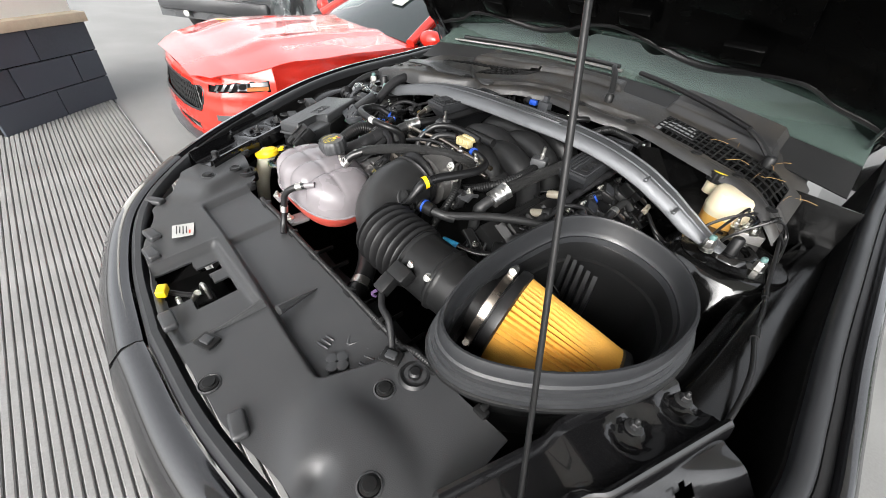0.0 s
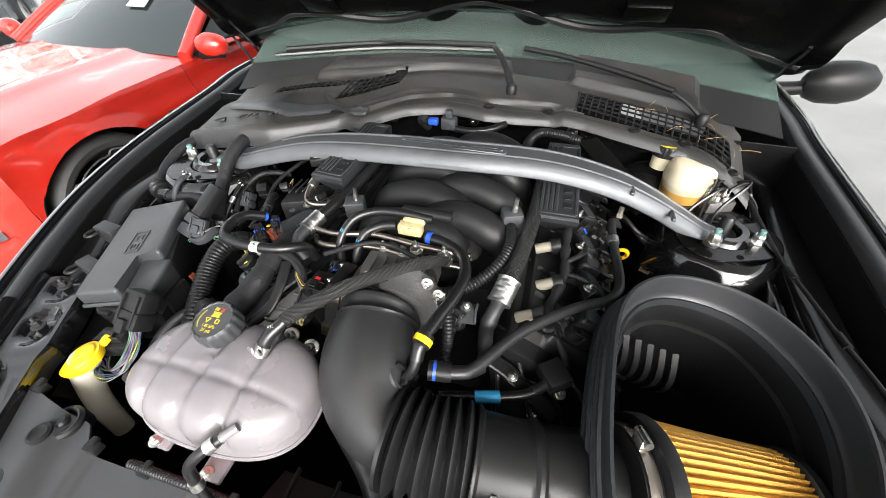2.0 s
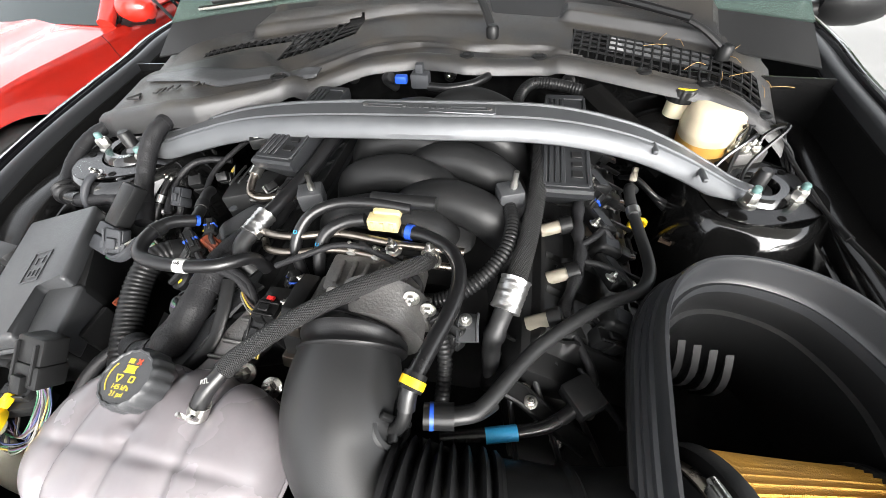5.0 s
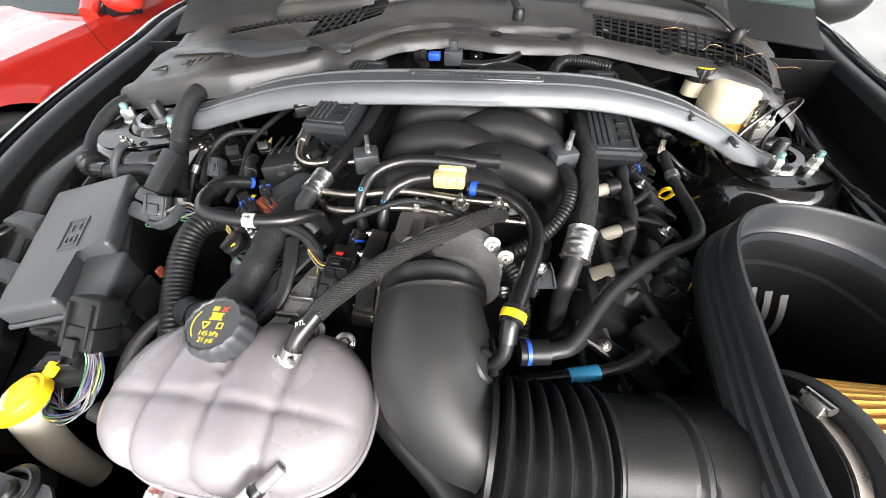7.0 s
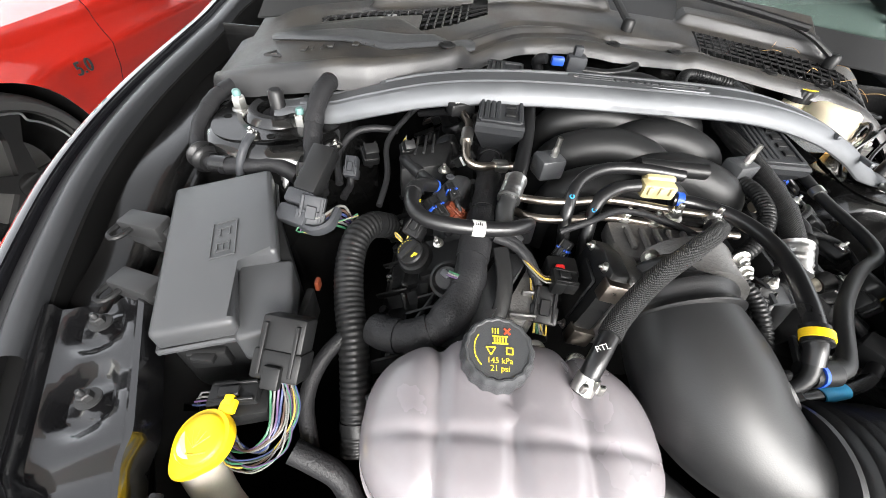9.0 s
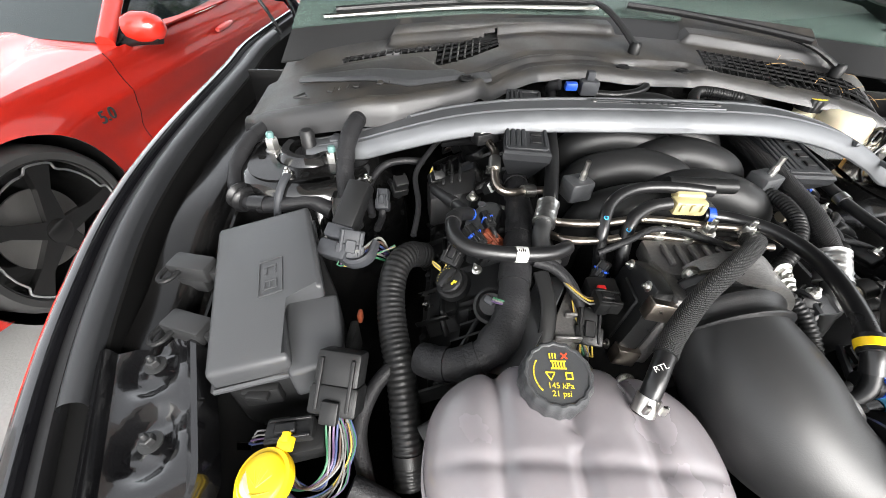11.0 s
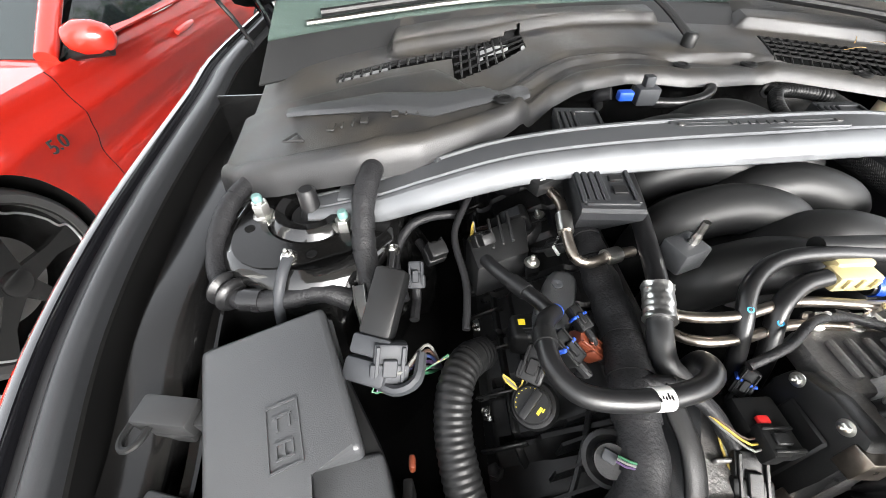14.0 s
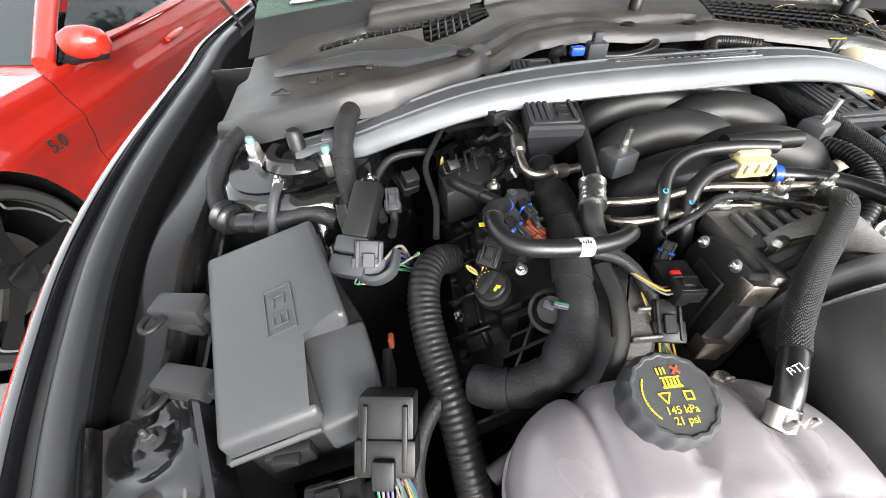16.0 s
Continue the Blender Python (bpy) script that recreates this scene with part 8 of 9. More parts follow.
# ---- plugs, brackets, sensors and leads round the engine ----
def plug(at, axis, size, material=None, label="black wiring plug with a short lead", wires=(), to=None, turn=0.0, collar=None, lead=True, name="wiring_plug"):
    """Moulded plug: shell with ribs, latch and collar, wires out of its back towards a place."""
    at = Vector(at)
    th = thing(name, label, "connector", at=at.to_tuple())
    m = frame_at(at, axis) @ Matrix.Rotation(radians(turn), 4, "Z")
    w, h, L = size
    bm = bmesh.new()
    box(bm, (0, 0, -L * 0.25), (w, h, L * 0.5), m, min(w, h) * 0.16, 2)
    box(bm, (0, 0, L * 0.22), (w * 0.84, h * 0.84, L * 0.5), m, min(w, h) * 0.12, 2)
    for x in (-0.32, 0.32):
        box(bm, (x * w, h * 0.47, 0), (w * 0.10, h * 0.16, L * 0.86), m, 0.0006, 1)
    shell = part("shell", bm, material or PLASTIC, th)
    bm = bmesh.new()
    box(bm, (0, h * 0.52, -L * 0.08), (w * 0.36, h * 0.22, L * 0.42), m, 0.001, 1)
    part("latch", bm, material or PLASTIC, shell)
    if collar:
        bm = bmesh.new()
        box(bm, (0, 0, L * 0.04), (w * 1.06, h * 1.06, L * 0.12), m, 0.001, 1)
        part("collar", bm, collar, th)
    to = Vector(to) if to else at - m.to_3x3() @ V(0, 0, L * 1.5) - V(0, 0, 0.02)
    back = m @ V(0, 0, -L * 0.5)
    out = m.to_3x3() @ V(0, 0, -1)
    for k, wm_ in enumerate(wires):
        o = (k - (len(wires) - 1) / 2) * min(0.0042, w / max(1, len(wires)))
        bm = bmesh.new()
        tube(bm, [m @ V(o, 0, -L * 0.48), m @ V(o, 0.001 * (k % 2), -L * 0.8), back.lerp(to, 0.6) + out * 0.006 + V(o * 0.5, o * 0.3, 0.002), to + V(0, 0, o * 0.2)], 0.0011, 6)
        part("wire", bm, wm_, th)
    if lead and not wires:
        bm = bmesh.new()
        tube(bm, [back, back + out * L * 0.4, back.lerp(to, 0.6) + out * 0.004, to], min(w, h) * 0.26, 8)
        part("lead", bm, TAPE, th)
    return th


def bracket(pts, w, label, material=None, holes=(), name="bracket", thick=0.003):
    """Bent strip bracket with bolts."""
    th = thing(name, label, "bracket", at=tuple(pts[0]))
    bm = bmesh.new()
    p = [Vector(q) for q in pts]
    rings = []
    for i, q in enumerate(p):
        t = (p[min(i + 1, len(p) - 1)] - p[max(i - 1, 0)]).normalized()
        sd = t.cross(V(0, 0, 1))
        sd = sd.normalized() if sd.length > 0.05 else V(1, 0, 0)
        up = sd.cross(t)
        rings.append([q + sd * (a * w / 2) + up * b for a, b in ((-1, -thick), (-1, thick), (-0.8, thick + 0.002), (-0.7, thick * 0.6), (0.7, thick * 0.6), (0.8, thick + 0.002), (1, thick), (1, -thick))])
    loft(bm, rings)
    bmesh.ops.recalc_face_normals(bm, faces=bm.faces[:])
    part("strip", bm, material or PLASTIC, th)
    for h in holes:
        bolt("bolt", Vector(h), (0, -0.2, 1), 0.005, 0.007, STEEL, th)
    return th


def lead(pts, r, label="thin black taped lead", material=None, name="wiring_lead"):
    bm = bmesh.new()
    tube(bm, pts, r, 9, 0.006)
    return solo(name, bm, material or TAPE, label, "wiring", angle=75)


# left bank
module = thing("control_module", "black plastic module with a mounting lug", "module", at=(-0.3214, -0.0681, 0.8691))
bm = bmesh.new()
prism(bm, [(-0.362, -0.050), (-0.274, -0.006), (-0.283, -0.082), (-0.352, -0.110)], 0.84, 0.898, None, 0.006, 2)
part("case", bm, PLASTIC_SATIN, module)
bm = bmesh.new()
prism(bm, [(-0.286, -0.08), (-0.268, -0.07), (-0.272, -0.102), (-0.290, -0.108)], 0.872, 0.882, None, 0.003)
part("lug", bm, PLASTIC, module)
bolt("bolt", (-0.2852, -0.1036, 0.8995), (0, 0, 1), 0.006, 0.008, STEEL, module)
for k in range(3):
    bm = bmesh.new()
    box(bm, (-0.3323 + k * 0.013, -0.0665 + 0.006 * k, 0.9168), (0.004, 0.055, 0.004), Matrix.Translation((0, 0, 0)), 0.001, 1)
    part("case_rib", bm, PLASTIC_SATIN, module)
plug((-0.3441, -0.0839, 0.9230), (0.3, -0.6, 0.6), (0.020, 0.016, 0.034), wires=[WIRE_YELLOW, WIRE_YELLOW, WIRES[1]], to=(-0.3520, -0.0439, 0.9180), label="black plug with yellow wires")
h = hose("vacuum_hose", "thin black hose to the breather elbow", [(-0.3452, -0.1193, 0.9240), (-0.3374, -0.1409, 0.9314), (-0.3194, -0.1702, 0.9377), (-0.3049, -0.1953, 0.9448), (-0.2972, -0.2131, 0.9497)], 0.0105)
band(h, (-0.3241, -0.1630, 0.9367), (-0.3129, -0.1814, 0.9408), 0.0125, RUBBER, "sleeve")
plug((-0.2546, -0.0937, 0.9173), (0.5, -0.3, 0.5), (0.022, 0.014, 0.030), label="black plug with a pale label", collar=WHITE_PRINT, to=(-0.2746, -0.0686, 0.8871))
sens = thing("pressure_sensor", "black sensor head with a printed label on the pipe", "sensor", at=(-0.2691, -0.0460, 0.9654))
bm = bmesh.new()
box(bm, (-0.2695, -0.0424, 0.9753), (0.040, 0.024, 0.018), Matrix.Translation((-0.2695, -0.0424, 0.9753)) @ Matrix.Rotation(0.5, 4, "Z") @ Matrix.Translation((0.2695, 0.0424, -0.9753)), 0.003)
part("head", bm, PLASTIC, sens)
for k in range(3):
    bm = bmesh.new()
    box(bm, (0, -0.005 + k * 0.005, 0.0093), (0.024 - 0.004 * k, 0.0018, 0.0006), Matrix.Translation((-0.2695, -0.0424, 0.9753)) @ Matrix.Rotation(0.5, 4, "Z"))
    part("print_bar", bm, WHITE_PRINT, sens)
lobe = thing("cover_bracket", "smooth dark grey moulded bracket over the cam cover", "bracket", at=(-0.2749, -0.1802, 0.8998))
bm = bmesh.new()
prism(bm, [(-0.266, -0.122), (-0.278, -0.136), (-0.300, -0.176), (-0.298, -0.192), (-0.280, -0.212), (-0.266, -0.206), (-0.240, -0.140), (-0.246, -0.126)], 0.84, 0.912, None, 0.010, 3)
part("moulding", bm, PLASTIC_GREY, lobe)
bm = bmesh.new()
lathe(bm, [(0.006, 0), (0.006, 0.002), (0.004, 0.0025), (0, 0.001)], Matrix.Translation((-0.2753, -0.1629, 0.9292)), 16)
part("mark", bm, CONN_GREY, lobe)
ls = thing("knock_module", "black rounded sensor with yellow printed square", "sensor", at=(-0.3059, -0.1967, 0.8840))
bm = bmesh.new()
prism(bm, [(-0.322, -0.166), (-0.280, -0.162), (-0.282, -0.190), (-0.292, -0.199), (-0.322, -0.197)], 0.845, 0.884, None, 0.006, 3)
part("case", bm, PLASTIC, ls)
bm = bmesh.new()
box(bm, (-0.3160, -0.1935, 0.9076), (0.007, 0.007, 0.0006))
part("print_square", bm, YELLOW_PRINT, ls)
for k in range(3):
    bm = bmesh.new()
    box(bm, (-0.3068, -0.2014 - 0.004 * k, 0.9076), (0.018 - 0.003 * k, 0.0014, 0.0006))
    part("print_bar", bm, CONN_GREY, ls)
plug((-0.3111, -0.2371, 0.9015), (0.3, 0.5, 0.4), (0.026, 0.020, 0.036), wires=[WIRE_YELLOW, WIRES[5], WIRE_YELLOW], to=(-0.3407, -0.2419, 0.8893), label="black sensor plug with cream wires")
plug((-0.2668, -0.2333, 0.9254), (-0.6, 0.2, 0.5), (0.020, 0.018, 0.032), ORANGE, "orange-brown plug beside the hose", to=(-0.2450, -0.2239, 0.8994))
plug((-0.2896, -0.2404, 0.9343), (-0.5, 0.5, 0.4), (0.018, 0.018, 0.034), None, "black plug with a blue lock", collar=BLUE, to=(-0.2711, -0.2501, 0.9039))
plug((-0.2720, -0.2156, 0.9432), (-0.3, 0.6, 0.2), (0.014, 0.012, 0.026), None, "small black plug with a blue lock", collar=BLUE, to=(-0.2561, -0.2347, 0.9199))
for q in ((-0.2825, -0.2637, 0.8984), (-0.2371, -0.2324, 0.9130)):
    b0 = thing("cover_bolt", "steel bolt in the valve cover", "bolt", group="cover bolts", at=q)
    bolt("head", q, (-0.3079, -0.2177, 0.9232), 0.0042, 0.010, STEEL, b0)
plug((-0.4023, -0.0856, 0.9051), (0.1867, -0.4150, 0.8094), (0.026, 0.022, 0.040), None, "black plug near the strut tower", to=(-0.4253, -0.0479, 0.8905))
plug((-0.4268, -0.1117, 0.8947), (0.0, 0.6, 0.5), (0.022, 0.026, 0.034), CONN_GREY, "grey plug near the strut tower", to=(-0.4292, -0.1642, 0.8762))
lead([(-0.3676, -0.0278, 0.9184), (-0.4074, -0.0387, 0.9236), (-0.4357, -0.0545, 0.9195), (-0.4523, -0.0908, 0.9024), (-0.4396, -0.1432, 0.8852)], 0.006, "taped lead by the strut tower")
lead([(-0.3392, 0.0239, 0.9396), (-0.3584, -0.0181, 0.9332), (-0.3781, -0.0704, 0.9186), (-0.3684, -0.1346, 0.9017), (-0.3719, -0.1869, 0.8860)], 0.0045, "thin black lead behind the module")
lead([(-0.2459, 0.0102, 0.9470), (-0.2688, -0.0101, 0.9517), (-0.2975, 0.0126, 0.9384), (-0.3386, 0.0358, 0.9205)], 0.006, "black lead under the brace")
plug((-0.4504, -0.2299, 0.9044), (0.1, 0.5, 0.6), (0.038, 0.020, 0.040), CONN_GREY, "grey lever connector with green and white wires", wires=[WIRES[0], WIRES[1], WIRES[5], WIRE_YELLOW, WIRES[2], WIRES[0]], to=(-0.3930, -0.2221, 0.8963), turn=20)
bracket([(-0.4883, -0.1440, 0.9156), (-0.4846, -0.1646, 0.9109), (-0.4774, -0.1848, 0.9013)], 0.014, "foil-wrapped steel clip on the cable", CRIMP)
lever = thing("lever_lock", "grey curved lever of a wiring connector", "connector", at=(-0.4388, -0.2349, 0.8974))
bm = bmesh.new()
tube(bm, [(-0.4678, -0.2195, 0.8980), (-0.4646, -0.2410, 0.8917), (-0.4454, -0.2528, 0.8892), (-0.4248, -0.2466, 0.8946), (-0.4194, -0.2213, 0.8998)], 0.0055, 8, squash=1.6)
part("bow", bm, CONN_GREY, lever)

# front of the left bank: harness ends, ribbed cover, casting
fan = thing("timing_cover", "black ribbed front cover with a curved band", "cover panel", at=(-0.2134, -0.3451, 0.8239))
bm = bmesh.new()
band_pts = [(-0.1730, -0.2774, 0.9056), (-0.1866, -0.3048, 0.9057), (-0.2044, -0.3384, 0.8985), (-0.2234, -0.3674, 0.8856), (-0.2454, -0.3939, 0.8683)]
sp = smooth_path(band_pts, 0.008)
sheet(bm, lambda u, v: sp[int(u)] + V(-0.030, 0.014, -0.012) * v, list(range(len(sp))), span(0, 1, 5), 0.004)
part("curved_band", bm, PLASTIC_GREY, fan)
for k in range(7):
    w = k / 6
    q = sp[int(w * (len(sp) - 1))]
    bm = bmesh.new()
    sheet(bm, lambda u, v: q + V(-0.032 - 0.075 * u, 0.012 - 0.012 * u, -0.016 - 0.03 * u - 0.03 * v), span(0, 1, 5), span(0, 1, 3), 0.003)
    part("rib", bm, PLASTIC, fan)
for k in range(2):
    bm = bmesh.new()
    tube(bm, [q + V(-0.05 - 0.035 * k, 0.008, -0.026 - 0.014 * k) for q in sp], 0.003, 6)
    part("cross_rib", bm, PLASTIC, fan)
cast = thing("front_casting", "bare aluminium casting with ribs and bolts", "casting", at=(-0.1825, -0.3455, 0.8211))
bm = bmesh.new()
rings = []
for q in sp:
    rings.append([q + V(*o) for o in ((0.004, -0.004, -0.012), (0.030, -0.012, -0.014), (0.036, -0.014, -0.03), (0.030, -0.012, -0.07), (0.0, -0.004, -0.07))])
loft(bm, rings)
bmesh.ops.recalc_face_normals(bm, faces=bm.faces[:])
part("rim", bm, ALU, cast)
for k in range(5):
    q = sp[int((k + 0.5) / 5 * (len(sp) - 1))]
    bm = bmesh.new()
    box(bm, q + V(0.024, -0.012, -0.012), (0.030, 0.004, 0.010), None, 0.0015, 1)
    part("cast_rib", bm, ALU, cast)
for q in ((-0.1639, -0.3772, 0.8557), (-0.1204, -0.3900, 0.8575), (-0.1897, -0.3982, 0.8469)):
    bolt("bolt", q, (0.1871, -0.5161, 0.8079), 0.008, 0.016, STEEL, cast)
plug((-0.1558, -0.3341, 0.8858), (0.1, 0.7, 0.5), (0.032, 0.020, 0.044), None, "black plug with yellow and white wires", wires=[WIRE_YELLOW, WIRES[5], WIRES[0], WIRE_YELLOW], to=(-0.1718, -0.2943, 0.9096))
plug((-0.1388, -0.3200, 0.9131), (1, 0, -0.1), (0.026, 0.020, 0.030), None, "black plug with a red lock tab", wires=[WIRES[5], WIRE_YELLOW, WIRES[4]], to=(-0.1846, -0.2978, 0.9206))
lead([(-0.2199, -0.2815, 0.9352), (-0.1966, -0.2854, 0.9292), (-0.1794, -0.2966, 0.9199), (-0.1692, -0.3092, 0.9059)], 0.006, "taped branch to the throttle plug")
plug((-0.1302, -0.2683, 0.9121), (0.3, 0.3, 0.6), (0.016, 0.016, 0.028), None, "black plug with a blue lock", collar=BLUE, to=(-0.1321, -0.2927, 0.8866))
for k, x in enumerate((-0.055, -0.02, 0.055)):
    bolt_th = thing("fuel_rail_bolt", "steel fuel rail bolt", "bolt", group="fuel rail bolts", at=(x, -0.228, 0.93))
    bolt("head", (x, -0.226 - 0.003 * k, 0.938), (0, -0.2, 1), 0.0062, 0.012, STEEL, bolt_th)
lead([(-0.0437, -0.2251, 0.9494), (-0.0140, -0.2359, 0.9469), (0.0164, -0.2456, 0.9416), (0.0417, -0.2626, 0.9342), (0.0466, -0.2851, 0.9217)], 0.0045, "thin taped lead over the throttle")

# right bank
for q, ax in (((0.1955, -0.2654, 0.8869), (0.6, 0.1, 0.25)), ((0.2205, -0.1893, 0.8867), (0.6, 0.15, 0.2)), ((0.2095, -0.1152, 0.9031), (0.6, 0.15, 0.15))):
    bc_ = thing("hose_stub", "beige plastic stub in a black clip", "fitting", group="hose stubs", at=q)
    bm = bmesh.new()
    lathe(bm, [(0.0085, -0.020), (0.0095, -0.018), (0.0095, 0.014), (0.0075, 0.018), (0.0, 0.018)], frame_at(q, ax), 18)
    part("stub", bm, BEIGE, bc_)
    bm = bmesh.new()
    lathe(bm, [(0.0125, -0.004), (0.013, 0.0), (0.013, 0.012), (0.010, 0.014)], frame_at(Vector(q) + Vector(ax).normalized() * 0.012, ax), 18)
    part("clip_ring", bm, PLASTIC, bc_)
    bm = bmesh.new()
    ring = [Vector(q) + V(0.03 * math.cos(a) - 0.02, 0.026 * math.sin(a), -0.012 + 0.006 * math.cos(a)) for a in span(1.0, 4.6, 12)]
    tube(bm, ring, 0.0028, 7, 0.005)
    part("loop", bm, PLASTIC, bc_)
lead([(0.2545, 0.0822, 0.9363), (0.2510, 0.0178, 0.9287), (0.2451, -0.0476, 0.9174), (0.2419, -0.1145, 0.9075), (0.2447, -0.1651, 0.8964), (0.2340, -0.2104, 0.8851), (0.2211, -0.2436, 0.8685)], lambda d, t: 0.0085 + 0.0012 * math.sin(d * 160), "taped wiring harness along the valve cover", name="taped_harness")
lead([(0.2431, -0.1483, 0.9031), (0.2644, -0.1306, 0.9070), (0.2794, -0.1106, 0.9012), (0.2929, -0.1176, 0.8910)], 0.005, "taped branch to a coil")
lead([(0.2445, -0.1685, 0.8966), (0.2736, -0.1719, 0.8948), (0.3012, -0.1815, 0.8870), (0.3182, -0.2002, 0.8720)], 0.0042, "taped branch to a sensor")
lead([(0.2262, -0.2327, 0.8740), (0.2396, -0.2731, 0.8689), (0.2579, -0.3077, 0.8574), (0.2618, -0.3390, 0.8481)], 0.006, "taped lead to the front plug")
for q, an in (((0.2948, -0.1660, 0.8820), 35), ((0.2803, -0.0735, 0.8933), 30), ((0.2769, 0.0061, 0.9078), 25)):
    cm_ = thing("coil_module", "black coil module with a grey printed plate", "ignition coil", group="coil modules", at=q)
    mm = Matrix.Translation(q) @ Matrix.Rotation(radians(24), 4, "Z") @ Matrix.Rotation(radians(an), 4, "Y")
    bm = bmesh.new()
    box(bm, (0, 0, -0.008), (0.036, 0.058, 0.022), mm, 0.005, 3)
    box(bm, (0, 0.036, -0.012), (0.022, 0.022, 0.018), mm, 0.003)
    part("case", bm, PLASTIC, cm_)
    bm = bmesh.new()
    prism(bm, [(-0.011, -0.024), (0.008, -0.024), (0.012, -0.018), (0.012, 0.020), (-0.006, 0.024), (-0.011, 0.018)], 0.003, 0.0042, mm)
    pl_ = part("plate", bm, CONN_GREY, cm_)
    bolt("bolt", mm @ V(-0.024, -0.018, -0.004), mm.to_3x3() @ V(0, 0, 1), 0.005, 0.008, STEEL, cm_)
plug((0.2701, -0.0487, 0.9037), (0.5, 0.5, 0.5), (0.020, 0.018, 0.034), None, "black plug with a blue lock", collar=BLUE, to=(0.2526, -0.0802, 0.8877))
plug((0.2747, -0.2717, 0.8709), (-0.6, -0.1, 0.35), (0.026, 0.024, 0.044), None, "black sensor plug with a yellow tip", collar=None, wires=[WIRE_YELLOW], to=(0.3070, -0.2623, 0.8744))
plug((0.2629, -0.2483, 0.8775), (-0.5, 0.2, 0.6), (0.018, 0.018, 0.028), None, "small black sensor plug on a lead", to=(0.2867, -0.2573, 0.8553))
for k in range(4):
    y = -0.225 + 0.004 * k
    ring_c = V(0.2325 + 0.004 * k, -0.2689 - 0.002 * k, 0.8689 - 0.008 * k)
    bmr = bmesh.new()
    tube(bmr, [ring_c + V(0.022 * math.cos(a), 0.016 * math.sin(a), 0.006 * math.sin(a)) for a in span(0.3, 4.9, 14)], 0.0035, 7, 0.005)
    solo("lead_loop", bmr, HOSE, "looped black lead by the front plug", "wiring", group="lead loops", angle=75)
bracket([(0.1513, -0.3453, 0.8690), (0.1773, -0.3510, 0.8592), (0.2083, -0.3660, 0.8442), (0.2533, -0.3876, 0.8295)], 0.024, "black ribbed bracket at the front of the engine", PLASTIC, [(0.1872, -0.3572, 0.8572)])
bracket([(0.1067, -0.2846, 0.9100), (0.1073, -0.3029, 0.9177), (0.1100, -0.3224, 0.9120)], 0.026, "grey hose clip with a black pad", PLASTIC_GREY, [(0.1045, -0.2983, 0.9193)])
plug((0.0947, -0.3107, 0.9060), (0.2170, 0.4327, 0.8238), (0.026, 0.018, 0.030), None, "black clip plug on the throttle", collar=CONN_GREY, to=(0.0890, -0.2887, 0.8754))
rods = [((0.1859, -0.3142, 0.8584), (0.2366, -0.4140, 0.7897)), ((0.2135, -0.3034, 0.8581), (0.2806, -0.3925, 0.7894)), ((0.1588, -0.3242, 0.8586), (0.1828, -0.4236, 0.7889)), ((0.2458, -0.3022, 0.8475), (0.3086, -0.3498, 0.7977))]
fc = thing("front_cover", "black ribbed timing cover", "cover panel", at=(0.2118, -0.3427, 0.8087))
bm = bmesh.new()
sheet(bm, lambda u, v: V(0.1408 + 0.15 * u + 0.03 * v, -0.2964 - 0.10 * v, 0.8497 - 0.075 * v - 0.03 * u), span(0, 1, 8), span(0, 1, 8), 0.006)
part("plate", bm, PLASTIC, fc)
for a, b in rods:
    bm = bmesh.new()
    box(bm, (0, 0, 0), (0.006, (Vector(b) - Vector(a)).length, 0.010), frame_at((Vector(a) + Vector(b)) / 2, Vector(b) - Vector(a)) @ Matrix.Rotation(radians(90), 4, "X"), 0.002, 1)
    part("rib", bm, PLASTIC_GREY, fc)
for q in ((0.1798, -0.3320, 0.8368), (0.2596, -0.3424, 0.8162), (0.2262, -0.3784, 0.7991)):
    bolt("bolt", q, (0.0807, -0.4123, 0.9090), 0.006, 0.010, STEEL, fc)
bracket([(0.4163, -0.0191, 0.7985), (0.4299, 0.0082, 0.7850), (0.4449, 0.0394, 0.7676), (0.4590, 0.0697, 0.7505)], 0.020, "rust-brown lead plate beside the brake booster", RUST)
for k in range(3):
    lead([(0.3424 + 0.01 * k, 0.0957, 0.8468), (0.3637 + 0.012 * k, 0.0717, 0.8629 - 0.012 * k), (0.3966 + 0.012 * k, 0.0488, 0.8448 - 0.014 * k), (0.4325 + 0.01 * k, 0.0623, 0.8200 - 0.012 * k), (0.4640, 0.0944, 0.8024)], 0.0045, "thin black hose loop below the brace", HOSE, "thin_hose")
plug((0.3564, 0.0712, 0.8729), (0.1, 0.5, 0.6), (0.012, 0.012, 0.026), BEIGE, "beige hose tip below the brace", to=(0.3613, 0.0453, 0.8519))
booster = thing("brake_booster", "black round brake booster against the firewall", "brake booster", at=(0.4588, 0.2507, 0.8149))
bm = bmesh.new()
lathe(bm, [(0.03, -0.07), (0.06, -0.06), (0.10, -0.03), (0.115, 0.0), (0.118, 0.01), (0.115, 0.02), (0.10, 0.05)], frame_at((0.4426, 0.2353, 0.7928), (0, 1, 0)), 40)
part("shell", bm, BAY_PAINT, booster)

